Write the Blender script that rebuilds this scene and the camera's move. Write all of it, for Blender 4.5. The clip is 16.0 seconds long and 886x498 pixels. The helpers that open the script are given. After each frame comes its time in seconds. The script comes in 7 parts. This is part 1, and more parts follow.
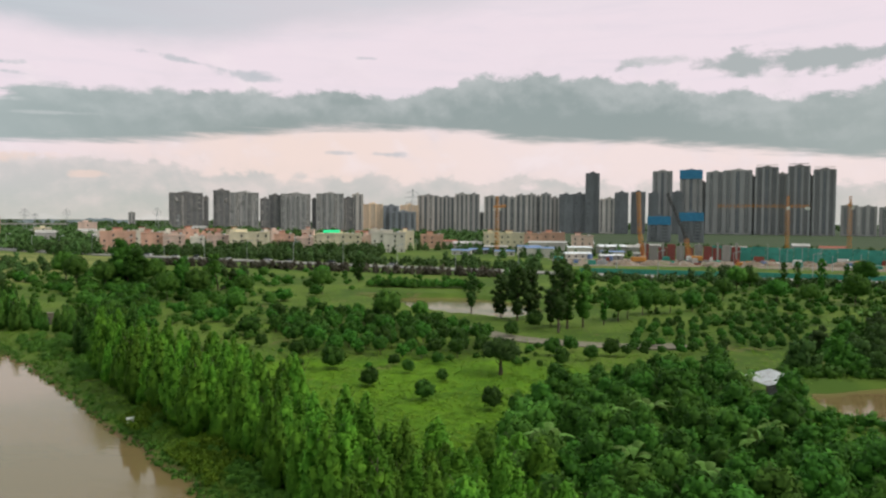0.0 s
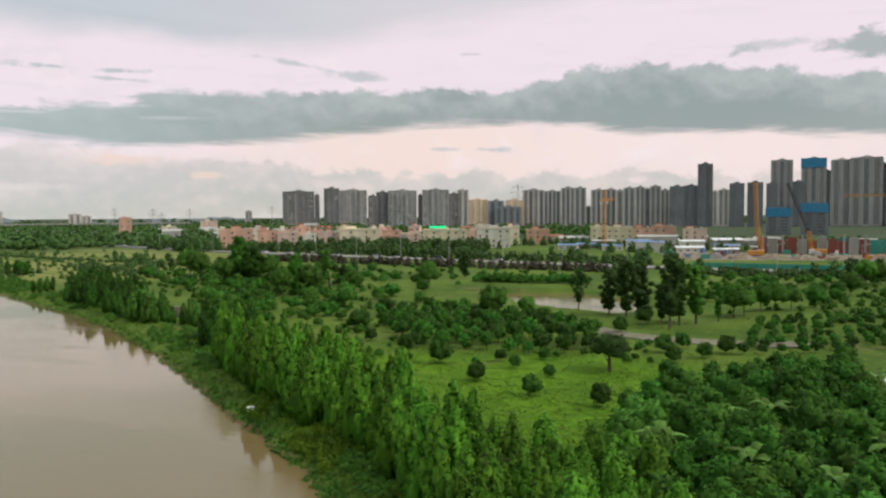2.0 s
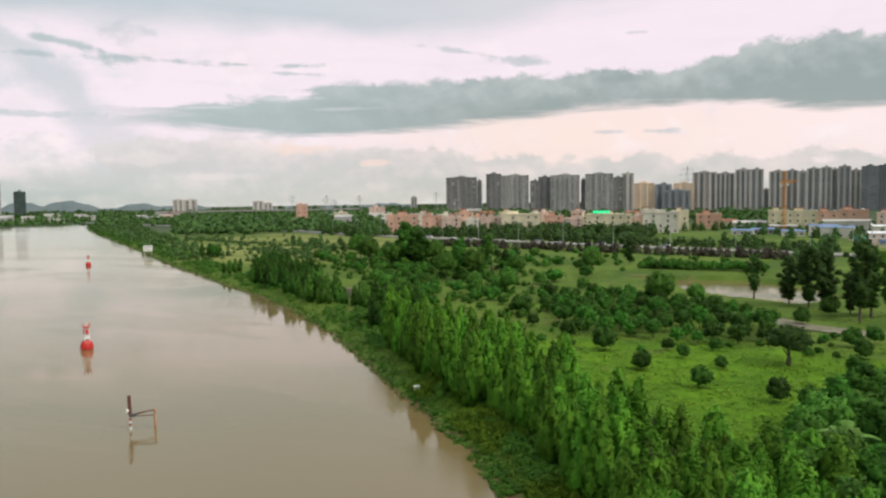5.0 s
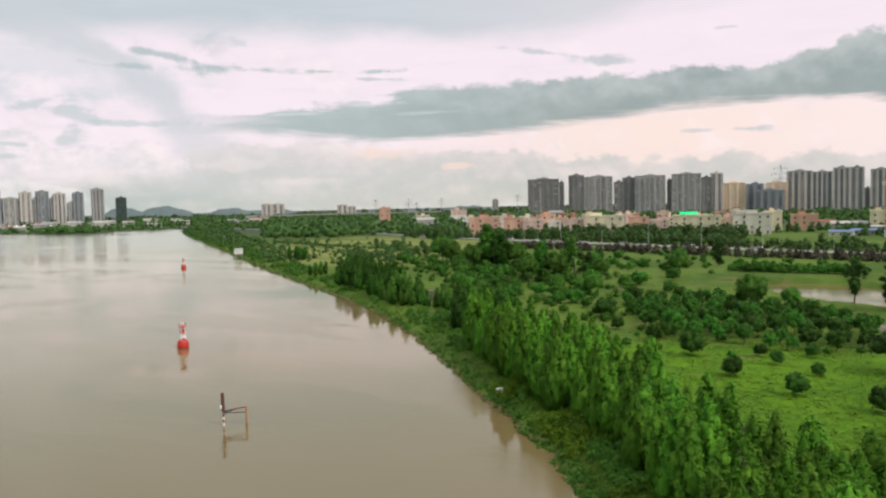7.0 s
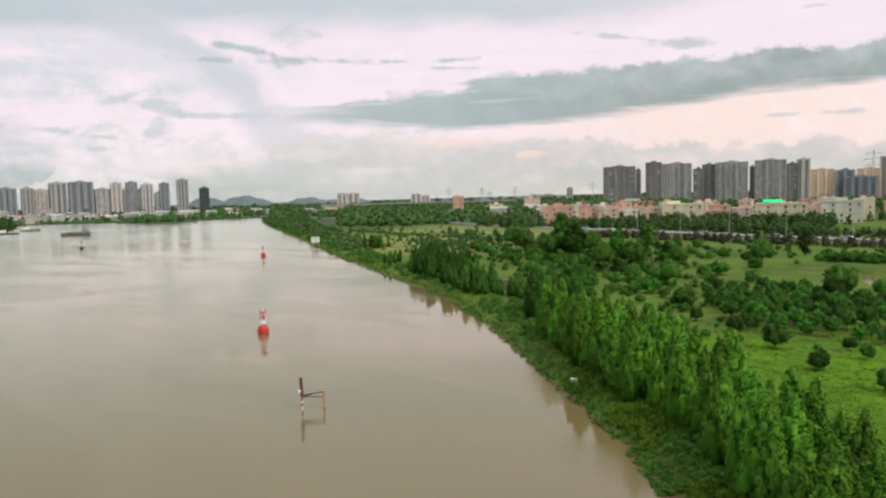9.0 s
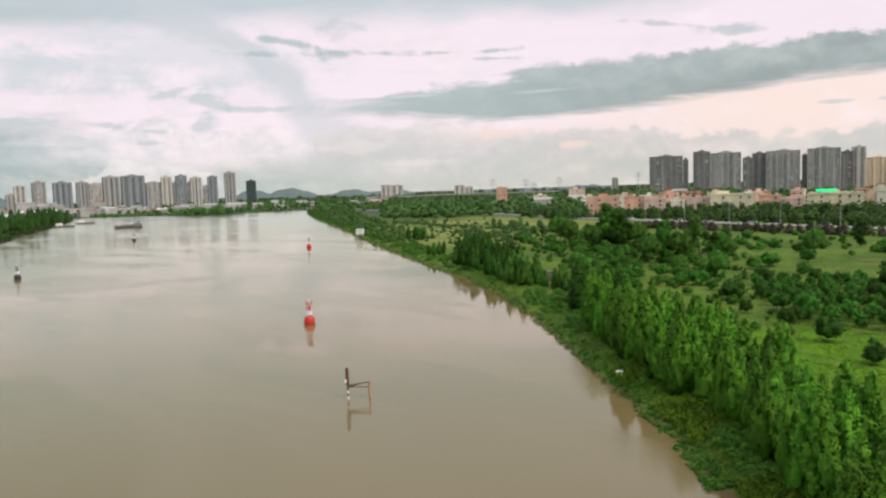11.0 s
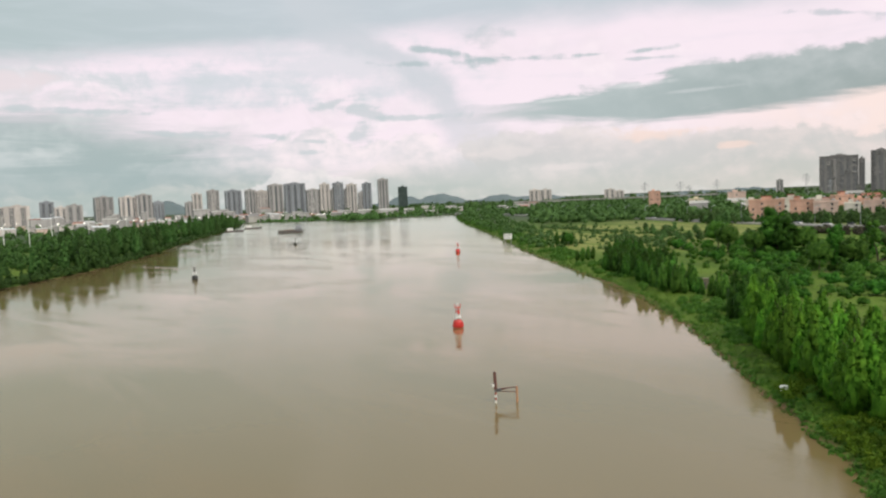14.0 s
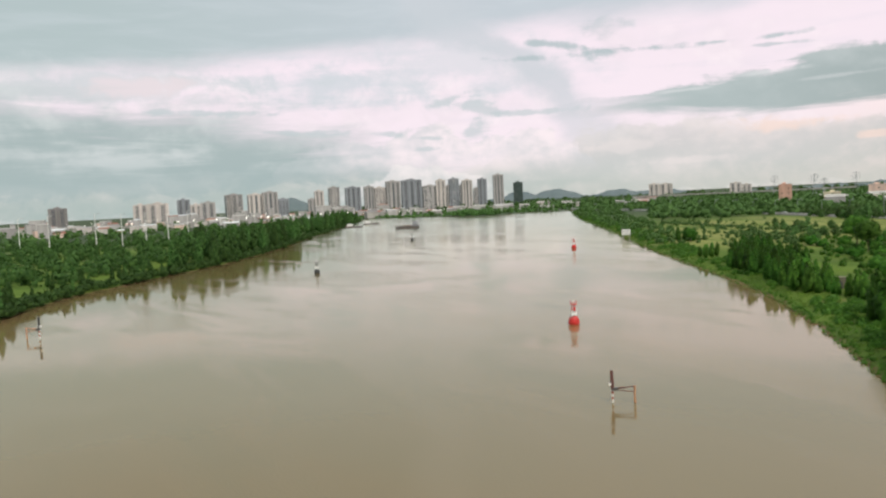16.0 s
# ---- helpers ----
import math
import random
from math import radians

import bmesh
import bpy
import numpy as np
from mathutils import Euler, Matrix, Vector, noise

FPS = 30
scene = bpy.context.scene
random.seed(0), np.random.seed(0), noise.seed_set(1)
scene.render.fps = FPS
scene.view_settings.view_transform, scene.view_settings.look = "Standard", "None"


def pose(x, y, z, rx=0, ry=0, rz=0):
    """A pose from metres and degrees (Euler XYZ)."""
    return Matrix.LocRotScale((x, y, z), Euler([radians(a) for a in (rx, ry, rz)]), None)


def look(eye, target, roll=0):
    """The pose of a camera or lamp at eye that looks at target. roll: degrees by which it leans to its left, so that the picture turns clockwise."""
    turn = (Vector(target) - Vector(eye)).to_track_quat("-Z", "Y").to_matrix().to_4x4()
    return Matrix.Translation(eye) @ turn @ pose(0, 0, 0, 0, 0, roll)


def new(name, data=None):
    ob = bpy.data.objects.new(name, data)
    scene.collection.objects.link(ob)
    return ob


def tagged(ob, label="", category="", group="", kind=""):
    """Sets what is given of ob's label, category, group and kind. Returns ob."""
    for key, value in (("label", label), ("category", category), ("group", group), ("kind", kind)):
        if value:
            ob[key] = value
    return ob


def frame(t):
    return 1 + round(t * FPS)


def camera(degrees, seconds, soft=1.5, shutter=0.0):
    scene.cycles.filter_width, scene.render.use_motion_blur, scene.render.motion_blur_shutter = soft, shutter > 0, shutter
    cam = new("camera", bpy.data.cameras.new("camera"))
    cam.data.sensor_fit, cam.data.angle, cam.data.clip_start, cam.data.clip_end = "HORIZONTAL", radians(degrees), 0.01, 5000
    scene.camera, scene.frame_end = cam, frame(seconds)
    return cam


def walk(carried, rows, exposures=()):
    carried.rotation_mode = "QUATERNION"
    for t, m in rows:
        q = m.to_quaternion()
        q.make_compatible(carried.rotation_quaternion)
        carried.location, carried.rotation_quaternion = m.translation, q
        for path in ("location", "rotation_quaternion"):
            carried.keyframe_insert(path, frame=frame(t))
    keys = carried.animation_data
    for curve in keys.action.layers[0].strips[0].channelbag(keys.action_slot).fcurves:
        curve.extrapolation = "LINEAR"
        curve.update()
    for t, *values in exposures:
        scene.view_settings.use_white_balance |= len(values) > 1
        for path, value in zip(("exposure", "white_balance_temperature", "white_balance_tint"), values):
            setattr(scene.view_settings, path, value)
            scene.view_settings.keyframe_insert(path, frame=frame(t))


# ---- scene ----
cam = camera(61.04, 16.0, soft=2.3)
EYE = 24.0  # hovering height over the river
# seconds, place, yaw, pitch, roll: the aircraft hangs over the water, drifts a little and turns to its left
ROWS = [
    (0.0, 0.18, 0.87, -0.09, 0.00, -2.33, -0.40),
    (0.5, 0.16, 0.80, -0.08, 1.48, -2.60, -0.25),
    (1.0, 0.14, 0.74, -0.08, 3.76, -2.69, -0.04),
    (1.5, 0.12, 0.68, -0.08, 6.07, -2.74, 0.18),
    (2.0, 0.10, 0.62, -0.07, 7.99, -2.70, 0.36),
    (2.5, 0.09, 0.56, -0.07, 9.59, -2.84, 0.55),
    (3.0, 0.07, 0.50, -0.06, 11.66, -3.01, 0.65),
    (3.5, 0.06, 0.45, -0.06, 14.07, -3.21, 0.79),
    (4.0, 0.05, 0.39, -0.05, 15.35, -3.56, 0.45),
    (4.5, 0.04, 0.34, -0.05, 17.62, -3.77, 0.57),
    (5.0, 0.03, 0.29, -0.04, 20.26, -3.71, 0.82),
    (7.5, 0.00, 0.04, -0.01, 28.04, -3.45, 1.39),
    (8.0, 0.00, 0.00, 0.00, 29.93, -3.63, 1.56),
    (8.5, 0.00, -0.04, 0.01, 31.28, -4.01, 1.82),
    (9.0, 0.00, -0.08, 0.01, 32.01, -4.13, 1.55),
    (11.5, 0.03, -0.27, 0.06, 37.33, -4.64, 2.09),
    (12.0, 0.04, -0.31, 0.06, 39.73, -4.22, 2.04),
    (12.5, 0.05, -0.34, 0.07, 40.69, -4.18, 2.03),
    (13.0, 0.07, -0.37, 0.08, 42.42, -4.09, 2.13),
    (13.5, 0.08, -0.40, 0.09, 45.21, -3.96, 2.37),
    (14.0, 0.10, -0.43, 0.10, 46.54, -3.89, 2.43),
    (14.5, 0.12, -0.46, 0.11, 48.45, -3.81, 2.39),
    (15.0, 0.13, -0.48, 0.12, 51.04, -3.69, 2.62),
    (15.5, 0.15, -0.51, 0.13, 53.39, -3.91, 2.70),
    (16.0, 0.18, -0.53, 0.14, 55.29, -3.83, 2.81),
]
walk(cam, [(t, pose(x, y, EYE + z, 90 + pitch, roll, yaw)) for t, x, y, z, yaw, pitch, roll in ROWS], [(0.0, -0.15), (2.0, -0.11), (3.0, 0.0), (16.0, 0.0)])

# ---------------------------------------------------------------- sky, sun
SUN_AZ, SUN_EL = -100.0, 46.0  # degrees to the left of +y, and above the horizon


class Nodes:
    """Short hand for a node tree."""

    def __init__(self, tree):
        self.tree = tree
        tree.nodes.clear()

    def add(self, kind, operation="", data_type="", blend_type="", interpolation_type=""):
        n = self.tree.nodes.new(kind)
        if operation:
            n.operation = operation
        if data_type:
            n.data_type = data_type
        if blend_type:
            n.blend_type = blend_type
        if interpolation_type:
            n.interpolation_type = interpolation_type
        return n

    def link(self, value, socket):
        if hasattr(value, "is_output"):
            self.tree.links.new(value, socket)
        elif isinstance(value, (tuple, list)) and len(value) == 3 and socket.type == "RGBA":
            socket.default_value = (*value, 1)
        else:
            socket.default_value = value

    def math(self, op, a, b=0.0, c=0.0):
        n = self.add("ShaderNodeMath", operation=op)
        for i, v in enumerate((a, b, c)):
            self.link(v, n.inputs[i])
        return n.outputs[0]

    def ramp(self, value, lo, hi, to_lo=0.0, to_hi=1.0):
        n = self.add("ShaderNodeMapRange", interpolation_type="SMOOTHSTEP")
        for i, v in enumerate((value, lo, hi, to_lo, to_hi)):
            self.link(v, n.inputs[i])
        return n.outputs[0]

    def mix(self, f, a, b):
        n = self.add("ShaderNodeMix", data_type="RGBA")
        self.link(f, n.inputs[0])
        self.link(a, n.inputs[6])
        self.link(b, n.inputs[7])
        return n.outputs[2]

    def xyz(self, x, y, z=0.0):
        n = self.add("ShaderNodeCombineXYZ")
        for i, v in enumerate((x, y, z)):
            self.link(v, n.inputs[i])
        return n.outputs[0]

    def noise(self, vector, scale, detail=4.0, rough=0.55, distort=0.0, out=0):
        n = self.add("ShaderNodeTexNoise")
        if vector is not None:
            self.link(vector, n.inputs["Vector"])
        n.inputs["Scale"].default_value, n.inputs["Detail"].default_value = scale, detail
        n.inputs["Roughness"].default_value, n.inputs["Distortion"].default_value = rough, distort
        return n.outputs[out]

    def curve(self, value, lo, hi, points, top):
        """A smooth curve through (value, result) points; results from 0 to top."""
        n = self.add("ShaderNodeFloatCurve")
        c = n.mapping.curves[0]
        pts = [((a - lo) / (hi - lo), b / top) for a, b in points]
        c.points[0].location, c.points[-1].location = pts[0], pts[-1]
        for p in pts[1:-1]:
            c.points.new(*p)
        n.mapping.update()
        self.link(self.ramp_linear(value, lo, hi), n.inputs["Value"])
        return self.math("MULTIPLY", n.outputs[0], top)

    def ramp_linear(self, value, lo, hi):
        n = self.add("ShaderNodeMapRange")
        for i, v in enumerate((value, lo, hi, 0.0, 1.0)):
            self.link(v, n.inputs[i])
        return n.outputs[0]


def rgb(r, g, b):
    """Linear colour of an sRGB triple 0..255."""
    return tuple((v / 255 / 12.92) if v < 10.3 else ((v / 255 + 0.055) / 1.055) ** 2.4 for v in (r, g, b))


world = bpy.data.worlds.new("sky")
scene.world = world
world.use_nodes = True
N = Nodes(world.node_tree)
direction = N.add("ShaderNodeTexCoord").outputs["Generated"]
sep = N.add("ShaderNodeSeparateXYZ")
N.link(direction, sep.inputs[0])
AZ = N.math("DEGREES", N.math("ARCTAN2", N.math("MULTIPLY", sep.outputs[0], -1.0), sep.outputs[1]))
EL = N.math("DEGREES", N.math("ARCSINE", sep.outputs[2]))
flat = N.xyz(N.math("MULTIPLY", AZ, 0.1), N.math("MULTIPLY", EL, 0.26))
puffy = N.xyz(N.math("MULTIPLY", AZ, 0.1), N.math("MULTIPLY", EL, 0.13))
streak = N.xyz(N.math("MULTIPLY", AZ, 0.05), N.math("MULTIPLY", EL, 0.4))
broad = N.math("SUBTRACT", N.noise(flat, 0.8, 7, 0.58, 0.25), 0.5)
fine = N.math("SUBTRACT", N.noise(puffy, 4.0, 8, 0.6, 0.3), 0.5)
wisps = N.math("SUBTRACT", N.noise(streak, 2.2, 7, 0.6, 0.4), 0.5)
billow = N.math("SUBTRACT", N.noise(puffy, 1.7, 8, 0.55, 0.2), 0.5)

sky = N.add("ShaderNodeTexSky")
sky.sky_type, sky.sun_disc = "NISHITA", False
sky.sun_elevation, sky.sun_rotation = radians(SUN_EL), radians(-SUN_AZ)
clear = N.add("ShaderNodeMix", data_type="RGBA", blend_type="MULTIPLY")
clear.inputs[0].default_value = 1.0
N.link(sky.outputs[0], clear.inputs[6])
clear.inputs[7].default_value = (0.1, 0.1, 0.1, 1)
# thin bright veil over the whole sky, pink low down, greyer and brighter towards the zenith
veil = N.mix(N.ramp(EL, 14, 24), rgb(254, 238, 246), rgb(214, 224, 226))
veil = N.mix(N.ramp(EL, 24, 65), veil, (1.75, 1.85, 1.78))
veil = N.mix(N.ramp(wisps, -0.05, 0.3, 0.0, 0.4), veil, rgb(232, 226, 236))
col = N.mix(0.94, clear.outputs[2], veil)


def shifted(vector, dx, dy):
    n = N.add("ShaderNodeVectorMath", operation="ADD")
    N.link(vector, n.inputs[0])
    n.inputs[1].default_value = (dx, dy, 0)
    return n.outputs[0]


def relief(vector, scale, dx, dy):
    """Where a billow turns to the light above it (over 0) or away from it."""
    return N.math("SUBTRACT", N.noise(vector, scale, 6, 0.55, 0.2), N.noise(shifted(vector, dx, dy), scale, 6, 0.55, 0.2))


swell = relief(puffy, 1.5, -0.04, 0.14)
crisp = relief(puffy, 3.2, -0.02, 0.06)
turned = N.math("ADD", N.math("MULTIPLY", swell, 0.8), N.math("MULTIPLY", crisp, 0.35))


def lit_by(mask, colour):
    """Lay a cloud colour over the sky through a mask."""
    return N.mix(mask, col, colour)


def puff(az, el, wide, high, tone, solid, torn=1.0, soft_edge=0.5, tilt=0.0):
    """A small torn cloud round a direction."""
    dx = N.math("MULTIPLY_ADD", AZ, 1 / wide, -az / wide)
    rise = N.math("ADD", N.math("SUBTRACT", EL, el), N.math("MULTIPLY", N.math("SUBTRACT", AZ, az), -tilt))
    dy = N.math("MULTIPLY", rise, 1 / high)
    d = N.math("SQRT", N.math("ADD", N.math("POWER", dx, 2.0), N.math("POWER", dy, 2.0)))
    d = N.math("SUBTRACT", d, N.math("MULTIPLY", N.math("ADD", N.math("MULTIPLY", fine, 2.0), wisps), 3.0 * torn))
    return lit_by(N.ramp(d, 1.0 - soft_edge, 1.0 + soft_edge * 0.4, solid, 0.0), tone)


# peach glow low over the city
glow = N.math("MULTIPLY", N.ramp(EL, 0.5, 3.0), N.ramp(EL, 5.6, 8.6, 1.0, 0.0))
glow = N.math("MULTIPLY", glow, N.ramp(AZ, 12, 36, 0.8, 0.0))
col = lit_by(glow, N.mix(N.ramp(AZ, -8, 10), rgb(255, 236, 231), rgb(254, 231, 219)))
soft_heaps = N.math("MULTIPLY", N.ramp(N.math("ADD", billow, N.math("MULTIPLY", turned, 0.8)), -0.05, 0.2), N.math("MULTIPLY", N.ramp(EL, 2.0, 4.5), N.ramp(EL, 9.0, 13.0, 1.0, 0.3)))
col = lit_by(N.math("MULTIPLY", soft_heaps, 0.55), N.mix(N.ramp(turned, -0.08, 0.12), rgb(231, 222, 228), rgb(255, 243, 247)))
# high grey sheet, thicker up the river
sheet_edge = N.curve(AZ, -40, 100, [(-40, 18.5), (-10, 16.6), (4, 14.6), (16, 12.7), (24, 12.1), (34, 12.6), (43, 12.5), (51, 11.9), (60, 11.3), (70, 10.7), (85, 9.5), (100, 8.6)], 25)
sheet = N.ramp(N.math("ADD", N.math("SUBTRACT", EL, sheet_edge), N.math("MULTIPLY", broad, 3.4)), -1.1, 1.3)
sheet = N.math("MULTIPLY", sheet, N.ramp(AZ, -25, 30, 0.45, 1.0))
sheet = N.math("MULTIPLY", sheet, N.ramp(EL, 22, 50, 0.95, 0.3))
sheet_col = N.mix(N.ramp(AZ, 5, 40), rgb(216, 214, 221), rgb(196, 206, 213))
sheet_col = N.mix(N.ramp(AZ, 48, 85), sheet_col, rgb(178, 195, 196))
sheet_col = N.mix(N.ramp(wisps, -0.1, 0.25, 0.0, 0.3), sheet_col, rgb(214, 222, 228))
col = lit_by(sheet, sheet_col)
# grey added mostly above the view, to dim what the water mirrors up-river
thick = N.math("MULTIPLY", N.ramp(AZ, 40, 75), N.math("MULTIPLY", N.ramp(EL, 13, 22), N.ramp(EL, 38, 60, 0.85, 0.0)))
col = lit_by(thick, rgb(168, 181, 185))
# lilac-grey layer under the sheet
col = puff(54, 9.8, 10, 2.4, rgb(214, 220, 225), 0.6, 0.5, 0.95)
col = puff(63, 8.6, 9, 1.5, rgb(212, 218, 224), 0.8, 0.5, 0.9, 0.06)
col = puff(80, 8.6, 12, 1.6, rgb(205, 214, 216), 0.7, 0.5, 0.9)
col = puff(76, 8.6, 3.4, 0.7, rgb(238, 224, 228), 0.75, 0.8, 0.8)
# soft grey shaft leaning down from the sheet
shaft_mid = N.curve(EL, 0, 15, [(0, 40), (4, 43), (8, 47), (10, 49), (12, 53), (15, 56)], 90)
shaft = N.ramp(N.math("ABSOLUTE", N.math("ADD", N.math("SUBTRACT", AZ, shaft_mid), N.math("MULTIPLY", billow, 9.0))), 0.6, 3.4, 1.0, 0.0)
shaft = N.math("MULTIPLY", shaft, N.ramp(EL, 2.0, 8.0, 0.35, 0.75))
col = lit_by(shaft, rgb(205, 211, 217))
# hazy teal layer over the far bank, torn by brighter gaps
teal_top = N.curve(AZ, 40, 100, [(40, 0.5), (50, 1.2), (56, 2.2), (62, 5.0), (70, 6.6), (80, 7.8), (100, 9.6)], 15)
teal = N.math("ADD", N.math("SUBTRACT", teal_top, EL), N.math("MULTIPLY", wisps, 6.0))
teal_col = N.mix(N.ramp(N.math("ADD", turned, N.math("MULTIPLY", wisps, 1.2)), -0.15, 0.3), rgb(163, 182, 181), rgb(204, 213, 212))
teal_col = N.mix(N.ramp(EL, 1.5, 4.5, 0.85, 0.0), teal_col, rgb(159, 180, 179))
col = lit_by(N.ramp(teal, -1.4, 2.4, 0.0, 0.92), teal_col)
# low cumulus bank along the horizon, hazier up the river
low_top = N.curve(AZ, -40, 100, [(-40, 3.2), (-30, 2.8), (-20, 2.6), (-10, 2.9), (-3, 3.1), (3, 3.2), (8, 3.2), (13, 3.3), (20, 3.9), (25, 4.2), (32, 4.6), (40, 4.9), (46, 4.0), (60, 2.0), (80, 1.4), (100, 1.4)], 10)
low_over = N.math("ADD", N.math("SUBTRACT", low_top, EL), N.math("MULTIPLY", fine, 3.8))
low = N.math("ADD", N.math("MULTIPLY", N.ramp(low_over, -0.1, 0.5), N.ramp(AZ, 18, 34, 0.75, 0.35)), N.math("MULTIPLY", N.ramp(low_over, -1.2, 1.6), N.ramp(AZ, 14, 34, 0.2, 0.5)))
low_shade = N.mix(N.ramp(EL, 0.3, 4.0), N.mix(N.ramp(AZ, 12, 45), rgb(209, 206, 199), rgb(192, 202, 196)), rgb(218, 213, 212))
low_shade = N.mix(N.ramp(turned, -0.1, 0.16, 0.0, 0.75), N.mix(0.3, low_shade, rgb(184, 194, 190)), N.mix(N.ramp(AZ, 20, 45), rgb(240, 226, 222), rgb(232, 226, 222)))
col = lit_by(low, low_shade)
# small sunlit gaps in the haze
for az, el, wide, high in ((30.8, 4.1, 3.6, 0.42), (25.2, 2.9, 0.9, 0.2), (27.2, 4.2, 1.6, 0.35), (41, 3.2, 4.0, 0.5), (47.5, 3.2, 2.6, 0.7), (37, 1.9, 3.0, 0.3)):
    col = puff(az, el, wide, high, rgb(255, 226, 213) if az < 33 else rgb(240, 230, 228), 0.6 if az < 33 else 0.45, 0.8, 0.9)
# sunlit towering cumulus over the far city
tower_top = N.curve(AZ, 40, 75, [(40, 0.0), (44, 2.4), (47, 4.8), (50.5, 5.0), (52.5, 4.2), (54.5, 5.4), (57, 5.6), (60, 4.6), (63, 4.9), (66, 3.6), (75, 0.0)], 10)
heap_over = N.math("ADD", N.math("SUBTRACT", tower_top, EL), N.math("MULTIPLY", fine, 3.6))
heap = N.math("MULTIPLY", N.ramp(heap_over, 0.0, 0.4), N.ramp(EL, 1.4, 3.6))
heap_col = N.mix(N.ramp(turned, -0.12, 0.1), rgb(214, 216, 219), rgb(253, 240, 243))
col = lit_by(N.math("MULTIPLY", heap, N.ramp(AZ, 60, 66, 0.85, 0.2)), heap_col)
small_top = N.curve(AZ, 50, 66, [(50, 0.0), (53, 1.9), (56, 2.5), (58.5, 2.7), (60, 1.8), (66, 0.0)], 10)
small_over = N.math("ADD", N.math("SUBTRACT", small_top, EL), N.math("MULTIPLY", fine, 2.2))
col = lit_by(N.ramp(small_over, 0.0, 0.3, 0.0, 0.8), N.mix(N.ramp(turned, -0.1, 0.1), rgb(214, 216, 216), rgb(246, 239, 238)))
# grey scraps between the heaps
for az, el, wide, high, tilt in ((54.4, 7.4, 1.6, 0.35, -0.3), (52.4, 6.7, 1.7, 0.5, 0.3), (48.6, 6.1, 2.6, 0.22, 0.0), (52.6, 4.9, 1.6, 0.75, -0.1), (66.4, 5.4, 3.6, 0.2, 0.04), (59.2, 5.0, 1.4, 0.2, 0.1), (56.2, 4.6, 1.0, 0.16, 0.1), (56.4, 3.8, 1.2, 0.16, 0.0), (73, 7.0, 3.6, 0.2, 0.03)):
    col = puff(az, el, wide, high, rgb(198, 208, 211), 0.7, 0.8, 0.8, tilt)
# long dark cloud bank
bank_top = N.curve(AZ, -45, 60, [(-45, 10.4), (-32, 9.2), (-26, 8.8), (-21, 9.1), (-14.4, 10.2), (-10, 10.8), (-4.4, 10.8), (-0.6, 10.3), (2.6, 9.5), (4.5, 9.1), (9.2, 9.4), (15, 9.2), (20, 9.1), (27.7, 8.7), (31, 8.0), (38, 7.4), (43, 6.8), (47, 6.6), (60, 6.6)], 15)
bank_low = N.curve(AZ, -45, 60, [(-45, 3.6), (-30, 4.1), (-21, 5.1), (-15, 5.5), (-10, 5.8), (-2, 6.2), (3.3, 6.7), (8.5, 6.8), (12.9, 6.1), (17, 5.9), (22, 5.4), (26, 5.25), (34, 5.2), (42, 5.5), (47, 5.6), (60, 5.6)], 15)
over = N.math("ADD", N.math("SUBTRACT", bank_top, EL), N.math("MULTIPLY", fine, N.ramp(AZ, 5, 30, 3.2, 1.4)))
over = N.math("ADD", over, N.math("MULTIPLY", wisps, N.ramp(AZ, 15, 32, 0.0, 3.0)))
under = N.math("ADD", N.math("SUBTRACT", EL, bank_low), N.math("MULTIPLY", wisps, 2.4))
bank = N.math("MULTIPLY", N.ramp(over, -0.1, 0.45), N.ramp(under, -0.4, 0.45))
bank = N.math("MULTIPLY", bank, N.ramp(N.math("ADD", AZ, N.math("MULTIPLY", wisps, 14.0)), 37, 49, 1.0, 0.0))
bank_col = N.mix(N.ramp(N.math("ADD", N.math("MULTIPLY", over, -0.07), turned), -0.26, 0.12), rgb(153, 167, 166), rgb(190, 197, 197))
bank_col = N.mix(N.ramp(under, 0.0, 1.8, 0.5, 0.0), bank_col, rgb(156, 169, 168))
bank_col = N.mix(N.ramp(AZ, 10, 44, 0.0, 0.8), bank_col, rgb(184, 198, 198))
bank_col = N.mix(N.ramp(AZ, -34, -14, 0.5, 0.0), bank_col, rgb(182, 192, 190))
col = lit_by(N.math("MULTIPLY", bank, 0.96), bank_col)
for az, el, wide, high, solid in ((31.5, 7.6, 2.2, 0.18, 0.6), (37, 6.9, 2.4, 0.12, 0.45), (27.5, 6.9, 2.0, 0.12, 0.3)):
    col = puff(az, el, wide, high, rgb(232, 232, 234), solid, 0.5, 0.9, -0.03)
# second, higher cloud over the new towers
col = puff(-27.5, 10.8, 10.5, 0.85, rgb(174, 184, 184), 0.9, 0.55, 0.5, 0.02)
col = puff(-16.2, 11.4, 2.2, 0.4, rgb(206, 208, 210), 0.8, 0.6, 0.8)
